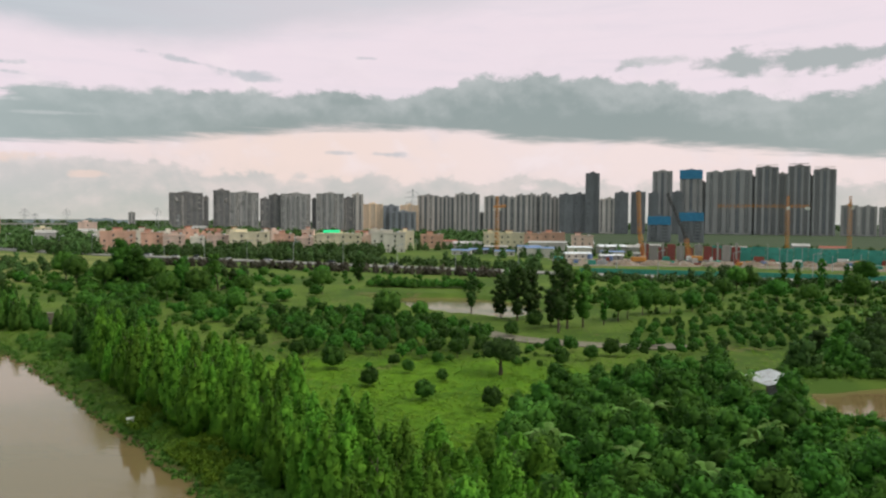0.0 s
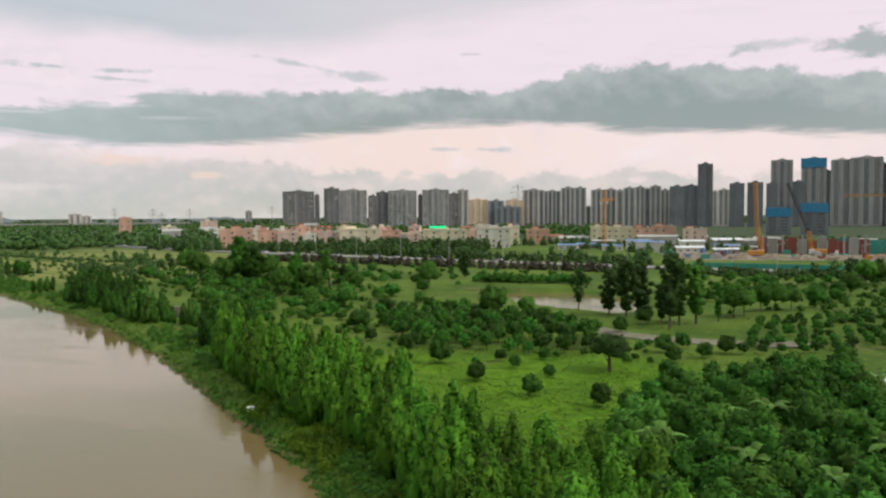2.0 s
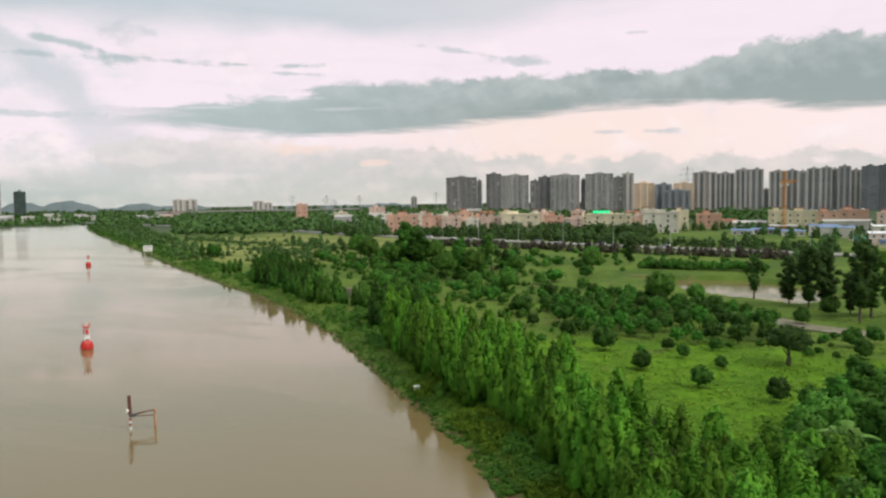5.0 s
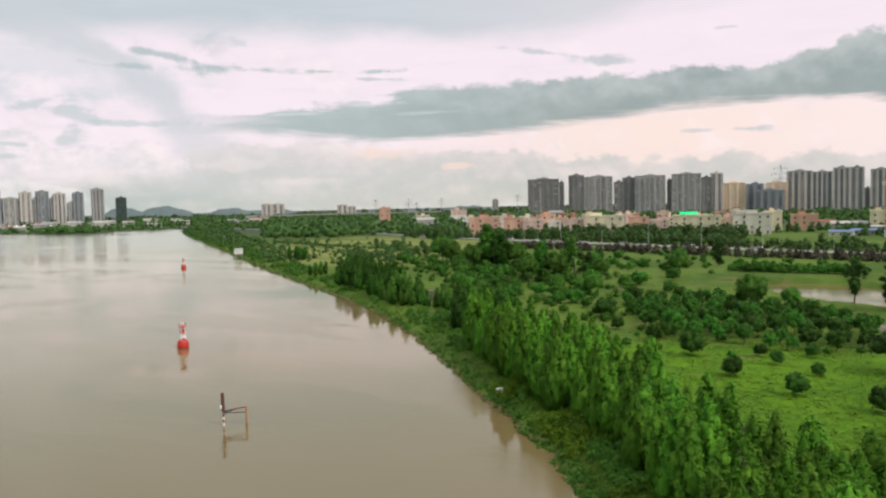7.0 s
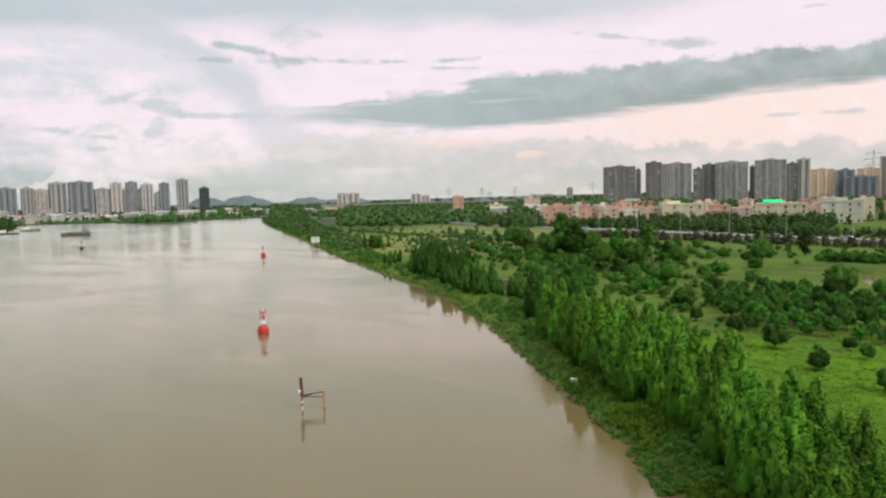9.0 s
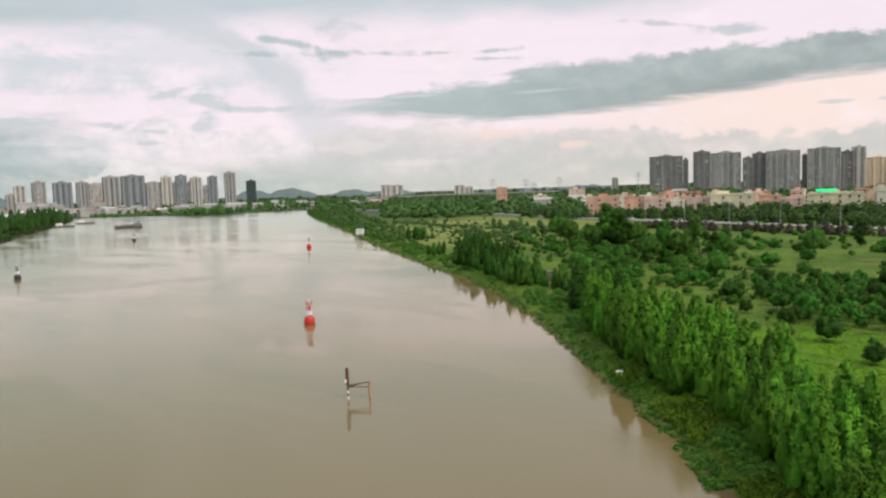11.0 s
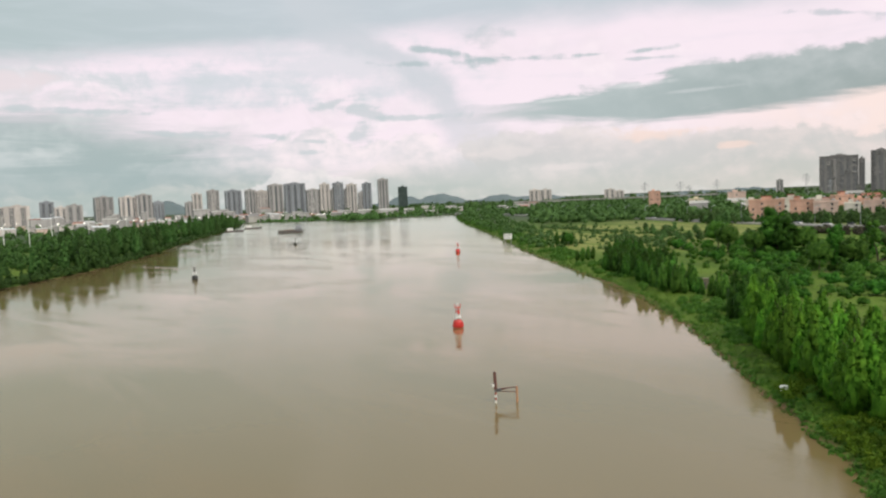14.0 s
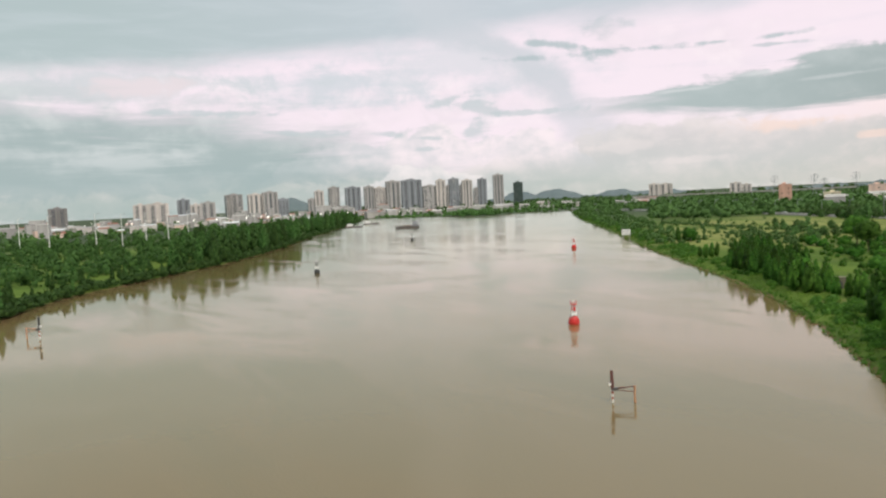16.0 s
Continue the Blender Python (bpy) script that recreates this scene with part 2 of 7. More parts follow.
# torn streaks and scraps
TEAL_GREY = rgb(178, 194, 197)
for az, el, wide, high, tilt, solid in ((46.4, 10.8, 3.2, 0.3, 0.16, 0.8), (43.0, 10.2, 2.4, 0.5, 0.05, 0.85), (39.2, 10.0, 2.6, 0.28, 0.04, 0.8), (43.0, 11.3, 1.3, 0.8, 0.0, 0.4), (48.5, 10.0, 2.2, 0.24, 0.05, 0.7), (35, 9.95, 1.4, 0.16, 0.0, 0.75), (31.0, 9.95, 1.6, 0.2, 0.0, 0.8), (31.3, 9.4, 1.7, 0.12, 0.03, 0.6), (18.6, 11.0, 3.6, 0.22, 0.16, 0.75), (14.8, 10.3, 2.4, 0.3, 0.13, 0.75), (5.6, 11.8, 0.8, 0.12, 0.0, 0.6), (4.3, 4.8, 2.0, 0.2, 0.0, 0.7), (7.9, 4.85, 0.8, 0.14, 0.0, 0.6)):
    col = puff(az, el, wide, high, TEAL_GREY if az > 25 else rgb(196, 202, 208), solid, 0.75, 0.8, tilt)
# pale haze on the horizon
col = lit_by(N.ramp(EL, -0.5, 2.2, 0.6, 0.0), N.mix(N.ramp(AZ, 30, 70), rgb(206, 205, 196), rgb(164, 182, 179)))
# the unseen sky down the river behind steadily dimmed, darkening sides facing the view
away = N.math("ABSOLUTE", AZ)
dim = N.math("MULTIPLY", N.ramp(away, 100, 170), N.ramp(EL, 20, 75, 1.0, 0.0))
col = N.mix(dim, col, rgb(206, 213, 216))
back = N.add("ShaderNodeBackground")
N.link(col, back.inputs["Color"])
back.inputs["Strength"].default_value = 1.0
N.link(back.outputs[0], N.add("ShaderNodeOutputWorld").inputs[0])

sun_data = bpy.data.lights.new("sun", "SUN")
sun_data.energy, sun_data.angle, sun_data.color = 2.1, radians(12), (1.0, 0.95, 0.86)
sun = new("sun", sun_data)
sun_way = Vector((-math.sin(radians(SUN_AZ)) * math.cos(radians(SUN_EL)), math.cos(radians(SUN_AZ)) * math.cos(radians(SUN_EL)), math.sin(radians(SUN_EL))))
sun.matrix_world = look(sun_way * 300, (0, 0, 0))

# ---------------------------------------------------------------- materials


def material(name, paint, rough=0.8, metal=0.0, bump=0.0, bump_scale=1.0, spec=0.5, through_light=0.0):
    """A procedural material. paint(N) gives the colour socket or triple."""
    m = bpy.data.materials.new(name)
    m.use_nodes = True
    n = Nodes(m.node_tree)
    b = n.add("ShaderNodeBsdfPrincipled")
    n.link(paint(n) if callable(paint) else paint, b.inputs["Base Color"])
    n.link(rough(n) if callable(rough) else rough, b.inputs["Roughness"])
    b.inputs["Metallic"].default_value = metal
    b.inputs["Specular IOR Level"].default_value = spec
    if bump:
        p = n.add("ShaderNodeBump")
        p.inputs["Strength"].default_value, p.inputs["Distance"].default_value = bump, 0.05
        n.link(n.noise(n.add("ShaderNodeTexCoord").outputs["Object"], bump_scale, 6), p.inputs["Height"])
        n.link(p.outputs[0], b.inputs["Normal"])
    shader = b.outputs[0]
    if through_light:
        t = n.add("ShaderNodeBsdfTranslucent")
        n.link(b.inputs["Base Color"].links[0].from_socket if b.inputs["Base Color"].is_linked else tuple(b.inputs["Base Color"].default_value)[:3], t.inputs[0])
        x = n.add("ShaderNodeMixShader")
        x.inputs[0].default_value = through_light
        n.link(b.outputs[0], x.inputs[1])
        n.link(t.outputs[0], x.inputs[2])
        shader = x.outputs[0]
    n.link(shader, n.add("ShaderNodeOutputMaterial").inputs[0])
    return m


def mottled(a, b, scale=1.0, c=None, fine_scale=None):
    """Two colours mixed by broad noise, and a third by fine noise."""

    def paint(n):
        where = n.add("ShaderNodeNewGeometry").outputs["Position"]
        x = n.mix(n.ramp(n.noise(where, scale, 5, 0.6), 0.35, 0.65), a, b)
        if c:
            x = n.mix(n.ramp(n.noise(where, fine_scale or scale * 9, 4, 0.6), 0.5, 0.72), x, c)
        return x

    return paint


def leafy(dark, light, tip):
    """Foliage: each leaf and each plant differs a little."""

    def paint(n):
        g = n.add("ShaderNodeNewGeometry")
        o = n.add("ShaderNodeObjectInfo")
        x = n.mix(g.outputs["Random Per Island"], dark, light)
        x = n.mix(n.ramp(n.noise(g.outputs["Position"], 0.9, 3), 0.42, 0.7, 0.0, 0.65), x, tip)
        h = n.add("ShaderNodeHueSaturation")
        n.link(n.math("MULTIPLY_ADD", o.outputs["Random"], 0.02, 0.482), h.inputs["Hue"])
        n.link(n.math("MULTIPLY_ADD", o.outputs["Random"], 0.8, 0.65), h.inputs["Value"])
        n.link(x, h.inputs["Color"])
        return h.outputs[0]

    return paint


def leaf_material(name, dark, light, tip):
    return material(name, leafy(dark, light, tip), rough=0.7, spec=0.1, through_light=0.2)


LEAF_SLIM = leaf_material("slim_tree_leaves", (0.04, 0.132, 0.010), (0.064, 0.186, 0.014), (0.132, 0.31, 0.026))
LEAF_BANK = leaf_material("bank_tree_leaves", (0.0312, 0.0984, 0.0132), (0.06, 0.162, 0.0192), (0.102, 0.24, 0.0312))
LEAF_ROUND = leaf_material("round_bush_leaves", (0.018, 0.058, 0.008), (0.034, 0.096, 0.011), (0.05, 0.125, 0.015))
ROUGH_GRASS = leaf_material("rough_grass", (0.072, 0.165, 0.010), (0.105, 0.22, 0.014), (0.165, 0.28, 0.022))
LEAF_GROVE = leaf_material("grove_leaves", (0.0165, 0.066, 0.008), (0.036, 0.128, 0.0128), (0.064, 0.198, 0.02))
LEAF_DARK = leaf_material("dark_leaves", (0.022, 0.054, 0.012), (0.04, 0.088, 0.017), (0.056, 0.118, 0.022))
LEAF_BUSH = leaf_material("bush_leaves", (0.0235, 0.078, 0.0105), (0.049, 0.145, 0.015), (0.08, 0.2, 0.0235))
LEAF_PURPLE = leaf_material("plum_leaves", (0.066, 0.057, 0.043), (0.1, 0.084, 0.062), (0.09, 0.1, 0.05))
LEAF_BANANA = leaf_material("banana_leaves", (0.072, 0.16, 0.028), (0.112, 0.216, 0.044), (0.152, 0.264, 0.072))
LEAF_FAR = leaf_material("far_leaves", (0.043, 0.098, 0.028), (0.068, 0.142, 0.038), (0.098, 0.188, 0.048))
LEAF_WOOD = leaf_material("far_bank_leaves", (0.031, 0.08, 0.02), (0.05, 0.117, 0.027), (0.075, 0.156, 0.035))
GRASS = leaf_material("grass", (0.07, 0.165, 0.009), (0.098, 0.205, 0.012), (0.16, 0.27, 0.021))
REED = leaf_material("reeds", (0.05, 0.12, 0.012), (0.082, 0.172, 0.016), (0.13, 0.22, 0.028))
BARK = material("bark", mottled((0.07, 0.05, 0.035), (0.13, 0.10, 0.07), 3.0), 0.9, bump=0.5, bump_scale=8)


def ground_paint(n):
    where = n.add("ShaderNodeNewGeometry").outputs["Position"]
    s = n.add("ShaderNodeSeparateXYZ")
    n.link(where, s.inputs[0])
    wild = n.mix(n.ramp(n.noise(where, 0.03, 5, 0.6), 0.4, 0.62), (0.098, 0.148, 0.024), (0.052, 0.094, 0.015))
    lush = n.mix(n.ramp(n.noise(where, 0.08, 5, 0.6), 0.4, 0.62), (0.092, 0.19, 0.010), (0.062, 0.142, 0.009))
    oval = n.math("POWER", n.math("MULTIPLY", n.math("ADD", s.outputs[0], 5.0), 0.0294), 2.0)
    oval = n.math("SQRT", n.math("ADD", oval, n.math("POWER", n.math("MULTIPLY", n.math("ADD", s.outputs[1], -96.0), 0.037), 2.0)))
    oval = n.math("ADD", oval, n.math("MULTIPLY", n.noise(where, 0.09, 5, 0.6), 0.8))
    lush = n.mix(n.ramp(n.noise(where, 0.32, 5, 0.65), 0.48, 0.68, 0.0, 0.8), lush, (0.125, 0.25, 0.010))
    x = n.mix(n.ramp(oval, 1.2, 1.5, 1.0, 0.0), wild, lush)
    x = n.mix(n.ramp(n.noise(where, 0.11, 6, 0.65), 0.54, 0.74, 0.0, 0.6), x, (0.125, 0.15, 0.03))
    dry = n.math("MULTIPLY", n.ramp(n.math("ABSOLUTE", n.math("ADD", s.outputs[0], 225.0)), 60.0, 110.0, 1.0, 0.0), n.ramp(s.outputs[1], 215.0, 265.0))
    strip = n.xyz(n.math("MULTIPLY", n.math("ADD", s.outputs[0], n.math("MULTIPLY", s.outputs[1], 1.9)), 0.02), n.math("MULTIPLY", s.outputs[1], 0.004))
    x = n.mix(n.math("MULTIPLY", dry, n.ramp(n.noise(strip, 3.0, 4, 0.6), 0.4, 0.55)), x, (0.19, 0.20, 0.06))
    x = n.mix(n.ramp(n.noise(where, 0.06, 6, 0.7, 0.6), 0.58, 0.7), x, (0.16, 0.125, 0.06))
    x = n.mix(n.ramp(n.noise(where, 1.3, 5, 0.7), 0.45, 0.75, 0.0, 0.22), x, (0.05, 0.095, 0.012))
    mud = n.ramp(n.math("ADD", s.outputs[2], n.math("MULTIPLY", n.noise(where, 0.5, 4), 0.5)), 0.25, 0.5, 1.0, 0.0)
    # far wooded plain: dark green, with haze greyed into the colour by distance
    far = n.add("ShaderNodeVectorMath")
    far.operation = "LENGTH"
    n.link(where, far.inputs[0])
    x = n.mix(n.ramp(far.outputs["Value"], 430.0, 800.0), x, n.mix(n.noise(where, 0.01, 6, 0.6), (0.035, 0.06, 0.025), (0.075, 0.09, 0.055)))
    return n.mix(mud, x, (0.13, 0.085, 0.045))


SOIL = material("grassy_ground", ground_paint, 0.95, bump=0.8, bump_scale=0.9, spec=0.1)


def water_material():
    m = bpy.data.materials.new("muddy_water")
    m.use_nodes = True
    n = Nodes(m.node_tree)
    body, mirror = n.add("ShaderNodeBsdfDiffuse"), n.add("ShaderNodeBsdfAnisotropic")
    where = n.add("ShaderNodeNewGeometry").outputs["Position"]
    turn = n.add("ShaderNodeMapping")
    turn.inputs["Rotation"].default_value = (0, 0, radians(45))
    turn.inputs["Scale"].default_value = (0.35, 1.0, 1.0)
    n.link(where, turn.inputs[0])
    silt = n.ramp(n.noise(turn.outputs[0], 0.03, 5, 0.6, 0.8), 0.35, 0.7)
    n.link(n.mix(silt, (0.182, 0.121, 0.055), (0.164, 0.117, 0.055)), body.inputs["Color"])
    patch = n.noise(turn.outputs[0], 0.035, 6, 0.62, 1.2)
    reach = n.add("ShaderNodeVectorMath")
    reach.operation = "LENGTH"
    n.link(where, reach.inputs[0])
    windy = n.ramp(reach.outputs["Value"], 260.0, 620.0, 0.0, 0.14)  # the open reach up the river is wind-ruffled
    n.link(n.math("ADD", n.ramp(patch, 0.46, 0.64, 0.01, 0.1), windy), mirror.inputs["Roughness"])
    mirror.inputs["Color"].default_value = (0.93, 0.98, 0.89, 1)  # yellow-green put into the mirrored colour, to mute the sky's pink
    swell = n.add("ShaderNodeBump")
    swell.inputs["Strength"].default_value, swell.inputs["Distance"].default_value = 0.1, 0.12
    n.link(n.noise(turn.outputs[0], 0.55, 5, 0.6, 0.6), swell.inputs["Height"])
    ripple = n.add("ShaderNodeBump")
    n.link(n.ramp(patch, 0.46, 0.6, 0.02, 0.45), ripple.inputs["Strength"])
    ripple.inputs["Distance"].default_value = 0.05
    n.link(n.noise(turn.outputs[0], 4.0, 3, 0.6), ripple.inputs["Height"])
    n.link(swell.outputs[0], ripple.inputs["Normal"])
    gloss = n.add("ShaderNodeFresnel")
    gloss.inputs["IOR"].default_value = 1.72
    for socket in (body.inputs["Normal"], mirror.inputs["Normal"], gloss.inputs["Normal"]):
        n.link(ripple.outputs[0], socket)
    both = n.add("ShaderNodeMixShader")
    n.link(gloss.outputs[0], both.inputs[0])
    n.link(body.outputs[0], both.inputs[1])
    n.link(mirror.outputs[0], both.inputs[2])
    n.link(both.outputs[0], n.add("ShaderNodeOutputMaterial").inputs[0])
    return m


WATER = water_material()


def weathered(base, dirt=0.75, scale=0.15):
    """Painted or rendered wall with streaks and patches."""

    def paint(n):
        where = n.add("ShaderNodeTexCoord").outputs["Object"]
        o = n.add("ShaderNodeObjectInfo").outputs["Random"]
        m = n.add("ShaderNodeMapping")
        m.inputs["Scale"].default_value = (1.0, 1.0, 0.25)
        n.link(where, m.inputs[0])
        x = n.mix(n.ramp(n.noise(m.outputs[0], scale, 6, 0.65), 0.35, 0.7), base, tuple(v * dirt for v in base))
        h = n.add("ShaderNodeHueSaturation")
        n.link(n.math("MULTIPLY_ADD", o, 0.3, 0.85), h.inputs["Value"])
        n.link(x, h.inputs["Color"])
        return h.outputs[0]

    return paint


def wall_material(name, base, rough=0.85, dirt=0.75, scale=0.15):
    return material(name, weathered(base, dirt, scale), rough, bump=0.15, bump_scale=2.0)


WALL_DARK = wall_material("dark_grey_cladding", (0.26, 0.242, 0.232))
WALL_GREY = wall_material("grey_cladding", (0.43, 0.405, 0.385))
WALL_PALE = wall_material("pale_cladding", (0.62, 0.56, 0.515))
WALL_BLUE = wall_material("blue_grey_cladding", (0.285, 0.297, 0.315))
WALL_CHARCOAL = wall_material("charcoal_concrete", (0.22, 0.225, 0.235))
# amber sunset reflection put into the cladding colour
WALL_SUNSET = wall_material("sunset_glazed_cladding", (0.80, 0.60, 0.42), 0.4)
SALMON = wall_material("salmon_render", (0.70, 0.42, 0.31))
CREAM = wall_material("cream_render", (0.80, 0.70, 0.50))
PINK = wall_material("pink_render", (0.74, 0.54, 0.45))
WHITE_WALL = wall_material("white_render", (0.72, 0.66, 0.57))
CONCRETE = wall_material("concrete", (0.36, 0.34, 0.31), 0.9)
ROAD = material("road_concrete", mottled((0.25, 0.235, 0.21), (0.19, 0.18, 0.165), 0.08, (0.15, 0.145, 0.13), 0.9), 0.9)
WALL_RIB = wall_material("pale_grey_rib", (0.40, 0.39, 0.385))
GLASS = material("window_glass", mottled((0.03, 0.035, 0.04), (0.05, 0.055, 0.06), 0.4), 0.15, spec=0.6)
# the mirrored sunset is put into this tinted glass's colour
GLASS_SUNSET = material("sunset_tinted_glass", mottled((0.62, 0.47, 0.34), (0.70, 0.54, 0.40), 0.1), 0.12, spec=0.8)
GLASS_FAR = material("tower_glass", mottled((0.10, 0.11, 0.12), (0.16, 0.165, 0.17), 0.25), 0.25, spec=0.6)
NET_DARK = material("dark_site_net", mottled((0.05, 0.075, 0.065), (0.07, 0.095, 0.085), 0.15), 0.8)
NET_GREEN = material("green_safety_net", mottled((0.04, 0.25, 0.19), (0.06, 0.33, 0.26), 0.15, (0.03, 0.15, 0.12), 0.6), 0.8)
SCREEN_BLUE = material("blue_safety_screen", mottled((0.03, 0.19, 0.36), (0.045, 0.25, 0.42), 0.3), 0.7)
ROOF_BLUE = material("blue_sheet_roof", mottled((0.10, 0.17, 0.32), (0.15, 0.22, 0.38), 0.2), 0.5)
ROOF_RED = material("red_tile_roof", mottled((0.32, 0.10, 0.06), (0.24, 0.09, 0.06), 0.4), 0.85)
SHEET_WHITE = material("white_sheet_metal", mottled((0.75, 0.76, 0.78), (0.62, 0.63, 0.65), 0.5, (0.4, 0.36, 0.3), 2.0), 0.45)
STEEL_YELLOW = material("yellow_crane_paint", mottled((0.62, 0.27, 0.045), (0.5, 0.2, 0.035), 0.5), 0.5)
STEEL_DARK = material("dark_steel", mottled((0.05, 0.05, 0.055), (0.08, 0.075, 0.07), 0.6), 0.5)
STEEL_GREY = material("galvanised_steel", mottled((0.42, 0.43, 0.44), (0.33, 0.33, 0.33), 0.8), 0.5, metal=0.3)
RED_PAINT = material("red_paint", mottled((0.55, 0.015, 0.012), (0.42, 0.02, 0.015), 0.9, (0.3, 0.03, 0.02), 4.0), 0.45)
RUST_RED = material("rusty_red_paint", mottled((0.30, 0.07, 0.04), (0.2, 0.06, 0.035), 2.0), 0.7)
DARK_RUST = material("dark_rust", mottled((0.12, 0.04, 0.03), (0.08, 0.035, 0.028), 2.0), 0.75)
ORANGE_RUST = material("orange_rust", mottled((0.42, 0.19, 0.08), (0.3, 0.13, 0.06), 2.0, (0.6, 0.5, 0.36), 3.0), 0.75)
WHITE_PAINT = material("white_paint", mottled((0.78, 0.77, 0.74), (0.62, 0.6, 0.56), 1.5), 0.5)
BLACK_PAINT = material("black_paint", mottled((0.02, 0.022, 0.022), (0.035, 0.035, 0.03), 1.5), 0.5)
BRICK_RED = material("red_site_boards", mottled((0.26, 0.05, 0.04), (0.2, 0.06, 0.05), 0.2), 0.7)
EARTH = material("bare_earth", mottled((0.21, 0.15, 0.10), (0.13, 0.10, 0.07), 0.15, (0.30, 0.27, 0.24), 0.5), 0.95, bump=0.6, bump_scale=0.6)
PATH = material("worn_path", mottled((0.21, 0.18, 0.135), (0.15, 0.13, 0.09), 0.35, (0.06, 0.09, 0.025), 0.8), 0.95, bump=0.6, bump_scale=0.8)
HULL = material("barge_hull", mottled((0.07, 0.065, 0.06), (0.11, 0.09, 0.08), 0.3), 0.6)
# distance haze is put into this blue-grey hill colour
HILL = material("hazy_wooded_hill", mottled((0.085, 0.115, 0.12), (0.105, 0.135, 0.135), 0.004, (0.075, 0.1, 0.105), 0.02), 0.95)
SIGN_GREEN = bpy.data.materials.new("lit_green_sign")
SIGN_GREEN.use_nodes = True
SIGN_GREEN.node_tree.nodes["Principled BSDF"].inputs["Base Color"].default_value = (0.02, 0.5, 0.2, 1)
SIGN_GREEN.node_tree.nodes["Principled BSDF"].inputs["Emission Color"].default_value = (0.03, 0.9, 0.35, 1)
SIGN_GREEN.node_tree.nodes["Principled BSDF"].inputs["Emission Strength"].default_value = 0.8
LAMP_GLOW = bpy.data.materials.new("lit_lamp")
LAMP_GLOW.use_nodes = True
LAMP_GLOW.node_tree.nodes["Principled BSDF"].inputs["Emission Color"].default_value = (1, 0.93, 0.8, 1)
LAMP_GLOW.node_tree.nodes["Principled BSDF"].inputs["Emission Strength"].default_value = 2.0

# ---------------------------------------------------------------- mesh helpers


def mesh_of(name, verts, faces, mat, smooth=False):
    me = bpy.data.meshes.new(name)
    me.from_pydata([tuple(v) for v in verts], [], [tuple(f) for f in faces])
    me.materials.append(mat)
    if smooth:
        me.polygons.foreach_set("use_smooth", [True] * len(me.polygons))
    me.update()
    return me


def quads_mesh(name, verts, mat, normals=None):
    """A mesh of loose quads, four vertices each, from an array."""
    count = len(verts) // 4
    me = bpy.data.meshes.new(name)
    me.vertices.add(count * 4)
    me.vertices.foreach_set("co", np.ascontiguousarray(verts, dtype=np.float32).ravel())
    me.loops.add(count * 4)
    me.loops.foreach_set("vertex_index", np.arange(count * 4, dtype=np.int32))
    me.polygons.add(count)
    me.polygons.foreach_set("loop_start", np.arange(0, count * 4, 4, dtype=np.int32))
    me.materials.append(mat)
    me.update()
    me.validate()
    if normals is not None:
        me.polygons.foreach_set("use_smooth", np.ones(count, bool))
        me.normals_split_custom_set_from_vertices((normals if len(normals) == count * 4 else np.repeat(normals, 4, 0)).tolist())
    return me


def part(name, data, parent, at=(0, 0, 0), label=""):
    """A mesh, or a bmesh with its material, as one object under a thing."""
    if isinstance(data, tuple):
        bm, mat = data
        me = bpy.data.meshes.new(name)
        bm.to_mesh(me)
        bm.free()
        me.materials.append(mat)
        data = me
    ob = new(name, data)
    ob.location = at
    if parent is not None:
        ob.parent = parent
    return tagged(ob, label)


def thing(name, at, label, category, turn=0.0, group="", kind="", scale=1.0):
    ob = new(name)
    ob.empty_display_size = 0.5
    ob.matrix_world = pose(*at, 0, 0, turn) @ Matrix.Diagonal((scale, scale, scale, 1))
    return tagged(ob, label, category, group, kind)


def box(bm, x0, y0, z0, x1, y1, z1, bevel=0.0):
    r = bmesh.ops.create_cube(bm, size=1.0)
    for v in r["verts"]:
        v.co = Vector(((x0 + x1) / 2 + v.co.x * (x1 - x0), (y0 + y1) / 2 + v.co.y * (y1 - y0), (z0 + z1) / 2 + v.co.z * (z1 - z0)))
    if bevel:
        es = {e for v in r["verts"] for e in v.link_edges}
        bmesh.ops.bevel(bm, geom=list(es), offset=bevel, segments=2, profile=0.5, affect="EDGES")
    return r["verts"]


def boxes_bm(*specs, bevel=0.0):
    bm = bmesh.new()
    for s in specs:
        box(bm, *s, bevel=bevel)
    return bm


def rod(bm, a, b, r0, r1=None, sides=6):
    """A tapered rod from a to b."""
    a, b = Vector(a), Vector(b)
    r1 = r0 if r1 is None else r1
    axis = (b - a).normalized()
    side = axis.orthogonal().normalized()
    other = axis.cross(side)
    rings = []
    for c, r in ((a, r0), (b, r1)):
        rings.append([bm.verts.new(c + (side * math.cos(k * math.tau / sides) + other * math.sin(k * math.tau / sides)) * r) for k in range(sides)])
    for k in range(sides):
        bm.faces.new((rings[0][k], rings[0][(k + 1) % sides], rings[1][(k + 1) % sides], rings[1][k]))
    bm.faces.new(rings[0][::-1])
    bm.faces.new(rings[1])


def lathe(bm, profile, sides=20, centre=(0, 0)):
    """A turned body from (radius, height) pairs."""
    rings = [[bm.verts.new((centre[0] + r * math.cos(k * math.tau / sides), centre[1] + r * math.sin(k * math.tau / sides), z)) for k in range(sides)] for r, z in profile]
    for low_ring, high_ring in zip(rings, rings[1:]):
        for k in range(sides):
            bm.faces.new((low_ring[k], low_ring[(k + 1) % sides], high_ring[(k + 1) % sides], high_ring[k]))
    bm.faces.new(rings[0][::-1])
    bm.faces.new(rings[-1])


